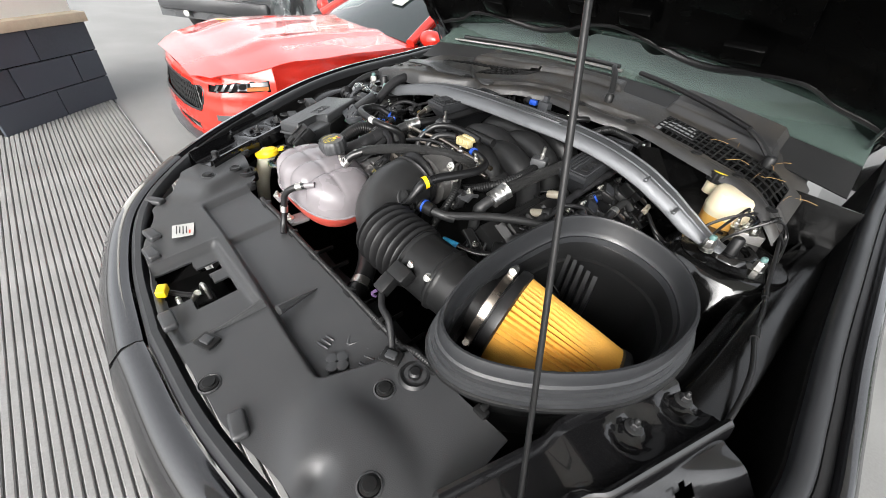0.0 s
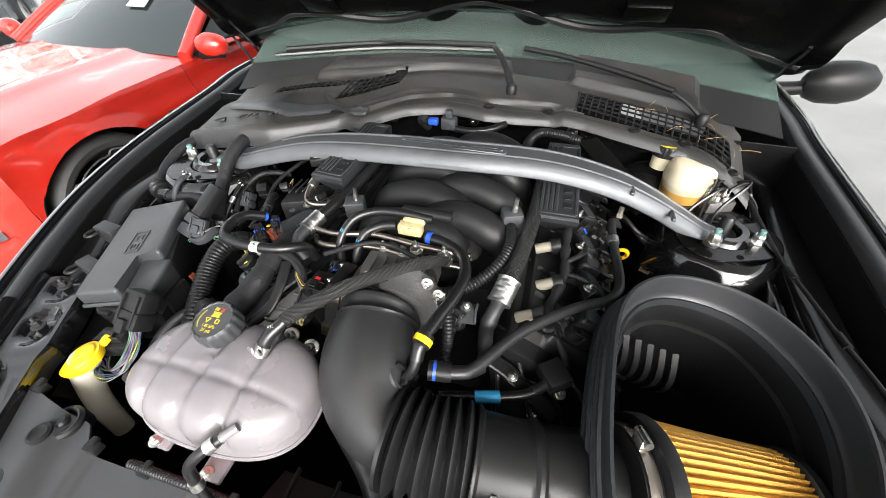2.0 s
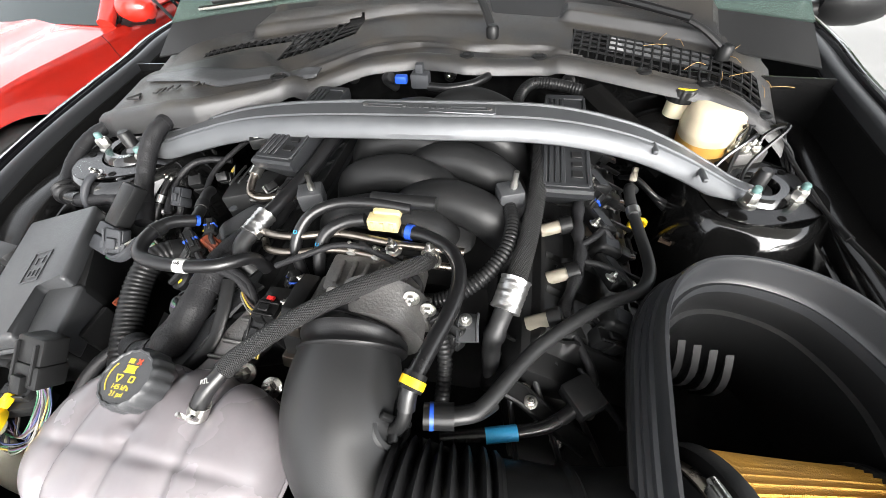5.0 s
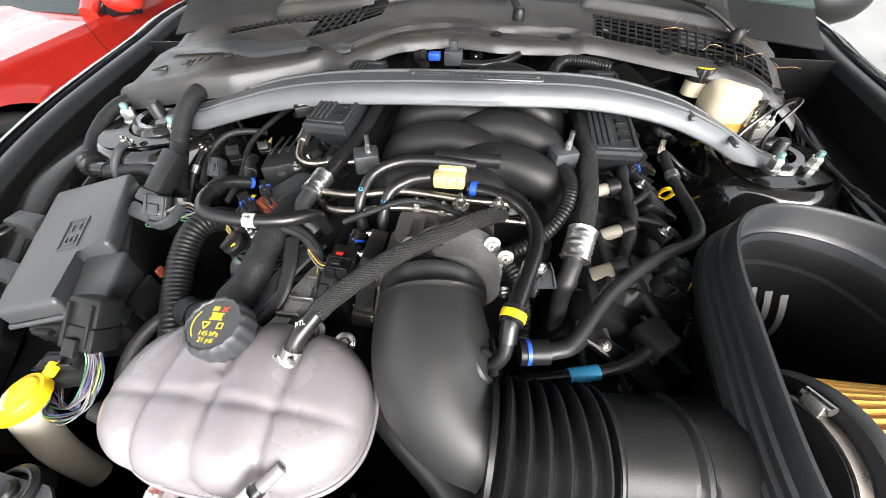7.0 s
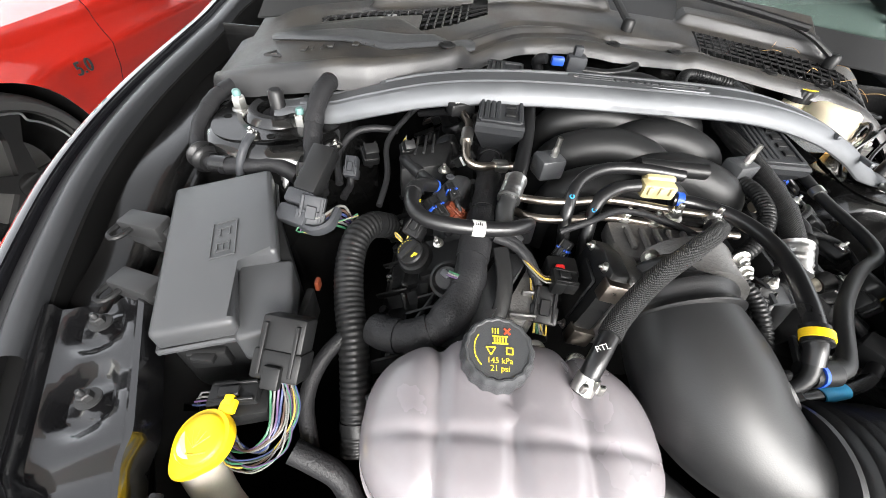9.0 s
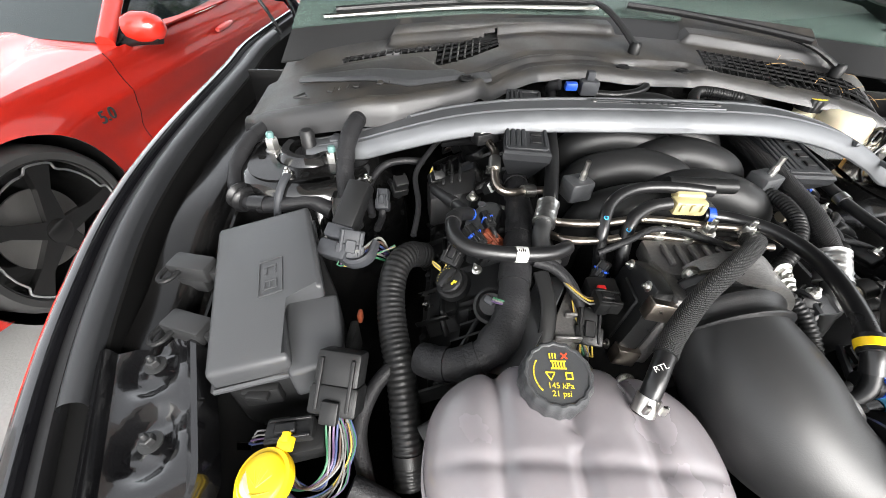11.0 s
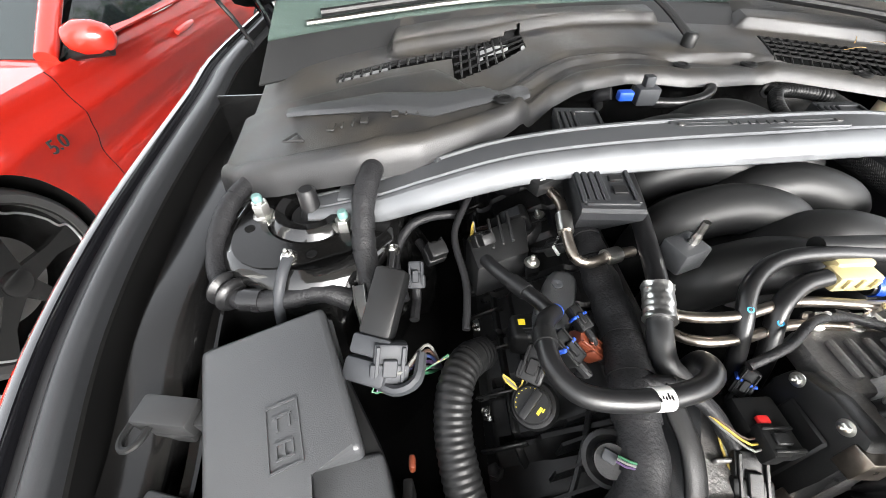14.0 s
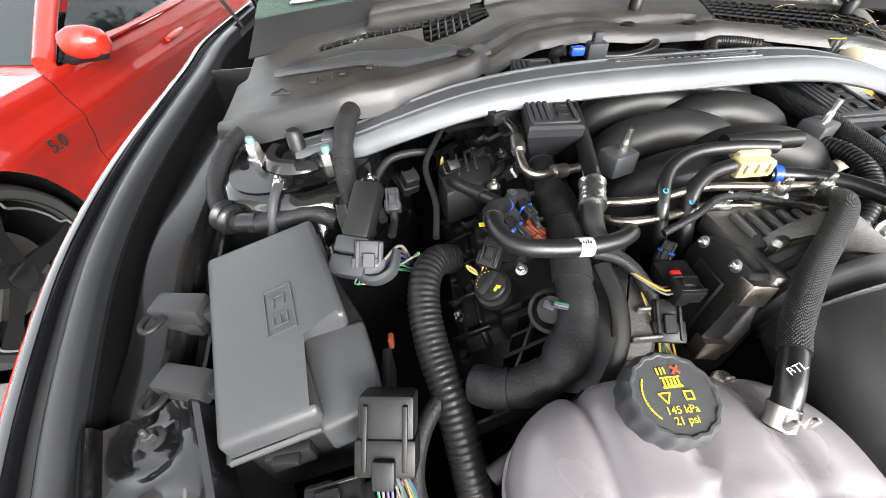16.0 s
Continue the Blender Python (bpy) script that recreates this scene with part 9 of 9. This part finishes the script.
# front left: loose wires and leads below the fuse box
rnd = random.Random(21)
bundle = thing("wire_bundle", "bundle of coloured wires in a taped sleeve", "wiring", at=(-0.4426, -0.4687, 0.8118))
for k in range(9):
    o = rnd.uniform(-0.008, 0.008)
    o2 = rnd.uniform(-0.006, 0.006)
    bm = bmesh.new()
    tube(bm, [(-0.4213 + o, -0.4325, 0.8512 + o2), (-0.4108 + o, -0.4544 + o2, 0.8368), (-0.4145 + o2, -0.4817 + o, 0.8184), (-0.4384, -0.4997 + o, 0.8087 + o2), (-0.4668, -0.4981 + o2, 0.8053 + o), (-0.4902, -0.4750, 0.8017)], 0.0009, 6)
    part("wire", bm, (WIRES + [WIRE_YELLOW])[k % 7], bundle)
bm = bmesh.new()
tube(bm, [(-0.4070, -0.4874, 0.8128), (-0.3861, -0.4929, 0.8045), (-0.3596, -0.5019, 0.7865), (-0.3378, -0.5248, 0.7509)], 0.012, 12)
part("sleeve", bm, TAPE, bundle)
plug((-0.4767, -0.4434, 0.8244), (1, 0.15, 0.1), (0.028, 0.024, 0.052), None, "black inline plug below the fuse box", wires=[WIRES[3], WIRES[2], WIRES[5], WIRES[1]], to=(-0.5227, -0.4511, 0.8066))
for q in ((-0.4362, -0.3507, 0.8290), (-0.4309, -0.3034, 0.8448)):
    rl = thing("relay_lock", "orange relay lock on the fuse box side", "clip", group="relay locks", at=q)
    bm = bmesh.new()
    box(bm, q, (0.006, 0.012, 0.016), None, 0.002)
    part("tab", bm, ORANGE, rl)
lead([(-0.3693, -0.3578, 0.8441), (-0.3992, -0.3942, 0.8310), (-0.4099, -0.4355, 0.8118), (-0.3948, -0.4800, 0.7914)], 0.009, "taped lead behind the washer neck")
h = hose("radiator_hose", "thick black radiator hose below the intake", [(-0.1091, -0.4033, 0.7738), (-0.0495, -0.4539, 0.7643), (0.0183, -0.5062, 0.7546), (0.0674, -0.5690, 0.7403), (0.0881, -0.6099, 0.7175)], 0.030)
band(h, (0.0427, -0.5325, 0.7492), (0.0524, -0.5481, 0.7461), 0.0325, STEEL, "hose_clamp", "steel hose clamp")
shroud = thing("fan_shroud", "dark grey fan shroud behind the radiator", "fan shroud", at=(0.0900, -0.5682, 0.7002))
bm = bmesh.new()
sheet(bm, lambda u, v: V(-0.1295 + 0.40 * u, -0.6100 + 0.085 * v, 0.7628 - 0.05 * v - 0.012 * math.sin(u * 9)), span(0, 1, 30), span(0, 1, 8), 0.004)
part("panel", bm, PLASTIC_GREY, shroud)
for k in range(6):
    bm = bmesh.new()
    box(bm, (-0.0898 + 0.065 * k, -0.5619, 0.7545), (0.005, 0.075, 0.012), None, 0.002, 1)
    part("rib", bm, PLASTIC, shroud)
bm = bmesh.new()
box(bm, (-0.0132, -0.6013, 0.7769), (0.05, 0.03, 0.02), None, 0.004)
part("clip", bm, PLASTIC, shroud)
# bolts and plugs along the firewall
for q in ((-0.1562, 0.2698, 0.9814), (0.0974, 0.2846, 0.9704), (-0.0116, 0.2846, 0.9491), (0.2358, 0.2785, 0.9447), (-0.2238, 0.2578, 0.9500)):
    fp = thing("firewall_stud", "black capped stud on the firewall", "stud", group="firewall studs", at=q)
    bm = bmesh.new()
    lathe(bm, [(0.014, 0), (0.014, 0.004), (0.009, 0.006), (0.007, 0.014), (0.005, 0.016)], frame_at(q, (0, -1, 0.25)), 18)
    part("cap", bm, PLASTIC, fp)
    bm = bmesh.new()
    lathe(bm, [(0.0035, 0.014), (0.0035, 0.022), (0.002, 0.023)], frame_at(q, (0, -1, 0.25)), 10)
    part("pin", bm, STEEL, fp)

# ---- red coupe parked alongside ----
RCM = Matrix.Translation((-1.76, 0.43, 0)) @ Matrix.Rotation(radians(-2.8), 4, "Z") @ Matrix.Diagonal((0.857, 0.902, 0.902, 1)) @ Matrix.Translation((-0.93, 0, 0))
red = thing("red_coupe", "bright red coupe parked alongside, black wheels", "car", at=(-2.68, 0.41, 0))
WB, RW, HWD = 2.70, 0.345, 0.945


def side_x(y, z):
    """Half width of the body at a place along its length (0 at the front axle) and a height."""
    plan = lerp_table([(-0.87, 0.30), (-0.80, 0.52), (-0.70, 0.71), (-0.60, 0.80), (-0.475, 0.868), (-0.39, 0.905), (-0.2, 0.932), (0, 0.945), (0.5, 0.925), (1.4, 0.915), (2.2, 0.94), (2.7, 0.955), (3.2, 0.92), (3.7, 0.78)], y)
    sec = lerp_table([(0.12, 0.955), (0.25, 0.985), (0.42, 0.992), (0.52, 0.985), (0.60, 0.998), (0.68, 1.0), (0.80, 0.965), (0.90, 0.90), (1.0, 0.82)], z)
    return plan * sec


def belt(y):
    return lerp_table([(-0.87, 0.665), (-0.75, 0.70), (-0.6, 0.74), (-0.2, 0.815), (0.3, 0.838), (0.8, 0.848), (1.5, 0.862), (2.3, 0.905), (2.8, 0.945), (3.3, 0.955), (3.7, 0.93)], y)


def sill(y):
    return lerp_table([(-0.95, 0.20), (-0.6, 0.16), (0.5, 0.19), (2.2, 0.21), (3.0, 0.20), (3.7, 0.32)], y)


def arch_r(y, z):
    return min(math.hypot(y, z - RW), math.hypot(y - WB, z - RW))


AR = 0.385
for s in (-1, 1):
    t = bmesh.new()
    ys, vs_ = span(-0.39, 3.7, 140), span(0, 1, 30)
    def at_(y, v):
        z = sill(y) + (belt(y) - sill(y)) * v
        x = side_x(y, z)
        flare = 0.018 * math.exp(-((arch_r(y, z) - AR) / 0.05) ** 2)
        crease = 0.020 * math.exp(-((z - 0.46 - 0.05 * y) / 0.07) ** 2) * lerp_table([(0.42, 0), (0.65, 1), (2.1, 1), (2.3, 0)], y) - 0.012 * math.exp(-((z - 0.66 - 0.03 * y) / 0.03) ** 2) * lerp_table([(-0.2, 0), (0.3, 1), (2.2, 1), (2.5, 0)], y)
        return V(s * (x + flare - crease), y, z)
    g = [[t.verts.new(at_(y, v)) for v in vs_] for y in ys]
    for i in range(len(ys) - 1):
        for j in range(len(vs_) - 1):
            c = [(g[a][b].co.y, g[a][b].co.z) for a, b in ((i, j), (i + 1, j), (i + 1, j + 1), (i, j + 1))]
            if sum(arch_r(*q) < AR for q in c) >= 3:
                continue
            t.faces.new((g[i][j], g[i + 1][j], g[i + 1][j + 1], g[i][j + 1]))
    for v in [v for v in t.verts if not v.link_faces]:
        t.verts.remove(v)
    for v in t.verts:
        r = arch_r(v.co.y, v.co.z)
        if r < AR + 0.02 and any(len(e.link_faces) == 1 for e in v.link_edges) and v.co.z > 0.17:
            cy = 0 if abs(v.co.y) < 1.2 else WB
            d = V(0, v.co.y - cy, v.co.z - RW)
            if d.length > 0.2:
                v.co = V(v.co.x, cy, RW) + d.normalized() * AR
    bmesh.ops.solidify(t, geom=t.faces[:], thickness=0.006)
    merge(t, RCM)
    bmesh.ops.recalc_face_normals(t, faces=t.faces[:])
    part("side_panel", t, RED, red, "glossy red side panel", angle=50)
    # wheel housings
    for wy in (0, WB):
        bm = bmesh.new()
        lathe(bm, [(AR + 0.004, 0.0), (AR + 0.004, 0.30), (0.0, 0.30)], RCM @ Matrix.Translation((s * 0.925, wy, RW)) @ Matrix.Rotation(radians(-90 * s), 4, "Y"), 40)
        bmesh.ops.delete(bm, geom=[f for f in bm.faces if len(f.verts) > 10 and abs((RCM.inverted() @ f.calc_center_median()).x) > 0.8], context="FACES")
        part("wheel_housing", bm, DARK, red)
        m = RCM @ Matrix.Translation((s * 0.912, wy, RW)) @ Matrix.Rotation(radians(90 * s), 4, "Y")
        bm = bmesh.new()
        lathe(bm, [(0.245, -0.20), (0.31, -0.215), (0.335, -0.19), (0.345, -0.15), (0.345, -0.02), (0.335, 0.012), (0.318, 0.026), (0.292, 0.020), (0.284, 0.0), (0.284, -0.10)], m, 64, close=False)
        wheel = part("wheel", bm, TYRE, red, "low-profile black tyre")
        m = m @ Matrix.Diagonal((1.13, 1.13, 1.0, 1.0))
        bm = bmesh.new()
        lathe(bm, [(0.250, 0.014), (0.256, 0.016), (0.258, 0.010), (0.246, -0.04), (0.240, -0.16), (0.0, -0.17)], m, 64, close=False)
        part("rim_barrel", bm, RIM, wheel)
        bm = bmesh.new()
        lathe(bm, [(0.135, -0.10), (0.15, -0.09), (0.15, -0.08), (0.05, -0.075), (0.0, -0.07)], m, 36)
        part("brake_disc", bm, ALU, wheel)
        for k in range(5):
            a = k * 2 * math.pi / 5 + 0.32
            ms = m @ Matrix.Rotation(a, 4, "Z")
            bm = bmesh.new()
            loft(bm, [[ms @ V(0.03, -0.034, 0.0), ms @ V(0.03, 0.034, 0.0), ms @ V(0.03, 0.030, -0.03), ms @ V(0.03, -0.030, -0.03)], [ms @ V(0.15, -0.022, -0.002), ms @ V(0.15, 0.022, -0.002), ms @ V(0.15, 0.018, -0.035), ms @ V(0.15, -0.018, -0.035)], [ms @ V(0.246, -0.040, 0.010), ms @ V(0.246, 0.040, 0.010), ms @ V(0.246, 0.036, -0.03), ms @ V(0.246, -0.036, -0.03)]])
            bmesh.ops.recalc_face_normals(bm, faces=bm.faces[:])
            part("spoke", bm, RIM, wheel)
            bm = bmesh.new()
            half = math.pi / 5
            tube(bm, [ms @ V(0.225 * math.cos(b), 0.225 * math.sin(b), 0.010) if abs(b) > 0.20 else ms @ V((0.245 if abs(b) > 0.12 else 0.252) * math.cos(b), 0.245 * math.sin(b), 0.012) for b in (-half, -0.42, -0.24, -0.15, 0.15, 0.24, 0.42, half)], 0.0042, 6, 0.01)
            part("machined_edge", bm, RIM_EDGE, wheel)
        bm = bmesh.new()
        lathe(bm, [(0.045, -0.03), (0.045, 0.004), (0.035, 0.010), (0, 0.011)], m, 24)
        part("hub_cap", bm, RIM, wheel)
    # tail of the belt: door line, handle, mirror, skirt
    bm = bmesh.new()
    for yy in (0.66,):
        tube(bm, [RCM @ (at_(yy + 0.02 * (v - 0.5), v) + V(s * -0.0005, 0, 0)) for v in span(0.15, 1, 30)], 0.0022, 5, 0.02)
    part("door_gap", bm, DARK, red)
    bm = bmesh.new()
    q = RCM @ V(s * (side_x(1.62, 0.76) + 0.016), 1.62, 0.77)
    tube(bm, [q + V(0, -0.09, -0.003), q, q + V(0, 0.09, 0.004)], lambda d, t_: 0.012 + 0.006 * math.sin(d / t_ * 3.14), 10)
    part("door_handle", bm, RED, red)
    bm = bmesh.new()
    rings = []
    for dx, sc in ((-0.02, 0.30), (0.0, 0.75), (0.05, 1.0), (0.11, 0.95), (0.155, 0.70), (0.175, 0.3)):
        rings.append([RCM @ V(s * (0.90 + dx), 0.85 + 0.065 * sc * math.cos(a) + 0.12 * dx, 0.918 + 0.068 * sc * math.sin(a)) for a in span(0, 2 * math.pi, 21)[:-1]])
    loft(bm, rings)
    bmesh.ops.recalc_face_normals(bm, faces=bm.faces[:])
    dm = part("door_mirror", bm, RED, red, "red door mirror with black base")
    bm = bmesh.new()
    tube(bm, [RCM @ V(s * 0.84, 0.85, 0.848), RCM @ V(s * 0.92, 0.85, 0.862), RCM @ V(s * 1.04, 0.86, 0.870)], 0.022, 10)
    part("mirror_base", bm, PLASTIC, dm)
    bm = bmesh.new()
    rings = [[RCM @ V(s * (side_x(y, 0.2) + o), y, z) for o, z in ((-0.03, 0.22), (0.012, 0.215), (0.03, 0.17), (0.025, 0.13), (-0.03, 0.13))] for y in span(0.42, 2.28, 12)]
    loft(bm, rings)
    bmesh.ops.recalc_face_normals(bm, faces=bm.faces[:])
    part("side_skirt", bm, PLASTIC_SATIN, red)
    bm = bmesh.new()
    wy = [(0.78, 0.0), (1.35, 0.28), (1.75, 0.34), (2.25, 0.32), (2.62, 0.16), (2.60, 0.02)]
    vsx = [bm.verts.new(RCM @ V(s * (0.862 - 0.40 * dz), y, belt(y) + 0.012 + dz)) for y, dz in wy]
    bm.faces.new(vsx)
    bmesh.ops.solidify(bm, geom=bm.faces[:], thickness=0.004)
    part("side_window", bm, GLASSY, red, "dark side window")
    text_mesh("badge", "5.0", 0.075, RCM @ Matrix.Translation((s * (side_x(0.45, 0.635) + 0.016), 0.46, 0.645)) @ Matrix.Rotation(radians(90 * s), 4, "Z") @ Matrix.Rotation(radians(90), 4, "X") @ Matrix.Rotation(radians(0), 4, "Z"), PLASTIC_SATIN, red, 0.003, "black raised badge")

# hood, nose, roof
def hood_z(x, y):
    e = belt(y)
    f = 1 - (abs(x) / max(0.2, side_x(y, e))) ** 2.2
    crown = lerp_table([(-0.86, 0.012), (-0.6, 0.035), (0.0, 0.050), (0.75, 0.055)], y)
    bulge = 0.012 * math.exp(-((abs(x) - 0.40) / 0.09) ** 2) * lerp_table([(-0.8, 0), (-0.3, 1), (0.7, 1)], y)
    return e + crown * f + bulge


bm = bmesh.new()
sheet(bm, lambda u, v: RCM @ V(u * side_x(v, belt(v)), v, hood_z(u * side_x(v, belt(v)), v)), span(-1, 1, 41), span(-0.80, 0.78, 40), 0.004)
part("hood", bm, RED, red, "red hood reflecting the sky", angle=60)
def glass2(u, v):
    return RCM @ V(u * (0.80 - 0.22 * v), 0.66 + v * 0.80 - 0.10 * u * u * -1.0, 0.900 + 0.37 * v - 0.035 * u * u + 0.03 * math.sin(v * 3.14))


bm = bmesh.new()
sheet(bm, glass2, span(-1, 1, 20), span(0, 1, 12), 0.006)
part("windscreen", bm, GLASSY, red, "windscreen with a pale paper behind it")
bm = bmesh.new()
sheet(bm, lambda u, v: glass2(0.30 + u * 0.20, 0.38 + v * 0.30) + V(0.0, -0.004, 0.012), span(0, 1, 3), span(0, 1, 3), 0.002)
part("price_paper", bm, WHITE_PRINT, red)
bm = bmesh.new()
sheet(bm, lambda u, v: RCM @ V(u * (0.58 + 0.10 * v * (1 - v)), 1.44 + v * 1.15, 1.295 - 0.03 * u * u + 0.03 * math.sin(v * 3.14) - 0.04 * v * v), span(-1, 1, 16), span(0, 1, 12), 0.01)
part("roof", bm, RED, red)
bm = bmesh.new()
sheet(bm, lambda u, v: RCM @ V(u * (0.60 + 0.20 * v), 2.55 + v * 0.80, 1.27 - 0.28 * v - 0.03 * u * u), span(-1, 1, 16), span(0, 1, 8), 0.006)
part("rear_window", bm, GLASSY, red)
bm = bmesh.new()
sheet(bm, lambda u, v: RCM @ V(u * 0.84, 3.2 + v * 0.5, 0.985 + 0.03 * v - 0.03 * u * u), span(-1, 1, 12), span(0, 1, 4), 0.01)
part("boot_lid", bm, RED, red)
for s in (-1, 1):
    bm = bmesh.new()
    tube(bm, [glass2(s * 1.02, v) for v in span(0, 1, 6)] + [RCM @ V(s * 0.60, 2.0, 1.31), RCM @ V(s * 0.62, 2.6, 1.25), RCM @ V(s * 0.80, 3.3, 1.0)], 0.035, 10, 0.05)
    part("roof_rail", bm, RED, red)
    bm = bmesh.new()
    sheet(bm, lambda u, v: RCM @ V(s * (0.79 + 0.09 * v - 0.05 * u) , 1.05 + u * 1.55, 0.866 + 0.02 * u + (1 - v) * 0.05), span(0, 1, 8), span(0, 1, 3), 0.01)
    part("shoulder", bm, RED, red)
# nose: bumper, grille, lamps, splitter on one wrapped plan line
NOSE = [(0.0, 0.0, -0.865), (0.22, 0.25, -0.855), (0.40, 0.45, -0.825), (0.55, 0.60, -0.77), (0.67, 0.71, -0.705), (0.80, 0.80, -0.60), (0.92, 0.868, -0.475), (1.0, 0.905, -0.39)]


def table(tab, x, k):
    for a, b in zip(tab, tab[1:]):
        if x <= b[0]:
            w = (x - a[0]) / (b[0] - a[0])
            return a[k] + (b[k] - a[k]) * w
    return tab[-1][k]


def nose(w, z, out=0.0):
    """A point on the nose: w from -1 to 1 round the plan line, z height, out proud of the skin."""
    a = abs(w)
    x, y = table(NOSE, a, 1), table(NOSE, a, 2)
    inset = lerp_table([(0.20, 0.05), (0.28, 0.015), (0.36, 0.0), (0.47, 0.004), (0.56, 0.022), (0.64, 0.045), (0.70, 0.085)], z) * (1 - a ** 3)
    sec = lerp_table([(0.12, 0.955), (0.25, 0.985), (0.42, 0.992), (0.52, 0.985), (0.60, 0.998), (0.68, 1.0), (0.80, 0.965)], z)
    x *= 1 + (sec - 1) * a ** 3
    nx, ny = a ** 2.2, -(1 - 0.9 * a ** 2.5)
    ln = math.hypot(nx, ny)
    d = out - inset
    return RCM @ V(math.copysign(1, w) * (x + nx / ln * d), y + ny / ln * d, z)


def nose_top(w):
    return belt(table(NOSE, abs(w), 2)) + 0.012 * (1 - abs(w))


def opening(w, z):
    a = abs(w)
    if a < 0.50 - 0.25 * max(0, 0.53 - z) and 0.455 < z < 0.615:
        return True
    if a < 0.42 and 0.30 < z < 0.365:
        return True
    lo, hi = lamp_band((a - 0.56) / 0.42)
    return 0.565 < a < 0.975 and lo < z < hi


def lamp_band(u):
    return 0.600 + 0.040 * u, 0.642 + 0.062 * u


bm = bmesh.new()
sheet(bm, lambda w, v: nose(w, 0.24 + (nose_top(w) - 0.24) * v), span(-1, 1, 201), span(0, 1, 64), 0.006, keep=lambda w, v: not opening(w, 0.24 + (nose_top(w) - 0.24) * v))
part("front_bumper", bm, RED, red, "red front bumper", angle=60)
# black backing stands in for the shaded space behind the nose openings
bm = bmesh.new()
sheet(bm, lambda w, z: nose(w, z, -0.05), span(-0.56, 0.56, 24), span(0.28, 0.64, 12), 0.004)
part("grille_back", bm, DARK, red)
for lo, hi, n in ((0.458, 0.612, 30), (0.305, 0.362, 20)):
    bm = bmesh.new()
    for k in range(n):
        w = -0.47 + k * 0.94 / n
        for a, b in ((w, w + 0.07), (w + 0.07, w)):
            if max(abs(a), abs(b)) < 0.47:
                tube(bm, [nose(a, lo, -0.025), nose(b, hi, -0.025)], 0.0045, 5, 0.05)
    part("grille_mesh", bm, PLASTIC, red)
bm = bmesh.new()
tube(bm, [nose(w, z, -0.004) for w, z in ((-0.44, 0.46), (-0.5, 0.53), (-0.49, 0.612), (-0.25, 0.617), (0, 0.618), (0.25, 0.617), (0.49, 0.612), (0.5, 0.53), (0.44, 0.46), (0.2, 0.457), (-0.2, 0.457), (-0.44, 0.46))], 0.008, 6, 0.03)
part("grille_frame", bm, PLASTIC_SATIN, red)
bm = bmesh.new()
rings = [[nose(w, 0.275, -0.02), nose(w, 0.262, 0.05), nose(w, 0.235, 0.062), nose(w, 0.225, 0.055), nose(w, 0.235, -0.03)] for w in span(-0.96, 0.96, 49)]
loft(bm, rings)
bmesh.ops.recalc_face_normals(bm, faces=bm.faces[:])
part("splitter", bm, PLASTIC_GREY, red, "dark grey front splitter")
for s in (-1, 1):
    def lamp(u, v, out=-0.004):
        lo, hi = lamp_band(u)
        return nose(s * (0.56 + 0.42 * u), lo + (hi - lo) * v, out)
    bm = bmesh.new()
    sheet(bm, lambda u, v: lamp(u, v, -0.022), span(0, 1, 20), span(0, 1, 6), 0.006)
    hl = part("headlamp", bm, DARK, red, "slim dark headlamp with bright bars")
    for k in range(3):
        bm = bmesh.new()
        sheet(bm, lambda u, v: lamp(0.10 + 0.13 * k + 0.055 * u + 0.07 * v, 0.12 + 0.76 * v, -0.012), [0, 1], span(0, 1, 4), 0.006)
        part("lamp_bar", bm, LAMP_CLEAR, hl)
    bm = bmesh.new()
    sheet(bm, lambda u, v: lamp(0.52 + 0.16 * u, 0.10 + 0.8 * v, -0.012 - 0.02 * math.sin(u * 3.1) * math.sin(v * 3.1)), span(0, 1, 8), span(0, 1, 8), 0.004)
    part("reflector", bm, LAMP_CLEAR, hl)
    bm = bmesh.new()
    sheet(bm, lambda u, v: lamp(0.66 + 0.30 * u, 0.06 + 0.40 * v, -0.010), span(0, 1, 6), [0, 1], 0.004)
    part("amber_lens", bm, AMBER, hl)
    bm = bmesh.new()
    sheet(bm, lambda u, v: lamp(0.72 + 0.24 * u, 0.50 + 0.40 * v, -0.010), span(0, 1, 6), [0, 1], 0.004)
    part("side_lens", bm, LAMP_CLEAR, hl)
    bm = bmesh.new()
    sheet(bm, lambda u, v: nose(s * (0.62 + 0.27 * u), 0.425 + 0.02 * u + 0.04 * v, 0.004), span(0, 1, 10), span(0, 1, 3), 0.008)
    part("fog_lamp", bm, LAMP_CLEAR, red, "slim clear bumper lamp")
    bm = bmesh.new()
    tube(bm, [nose(s * (0.60 + 0.31 * u), 0.415 + 0.02 * u, 0.004) for u in span(0, 1, 8)], 0.007, 6, 0.02)
    part("lamp_trim", bm, RED, red)
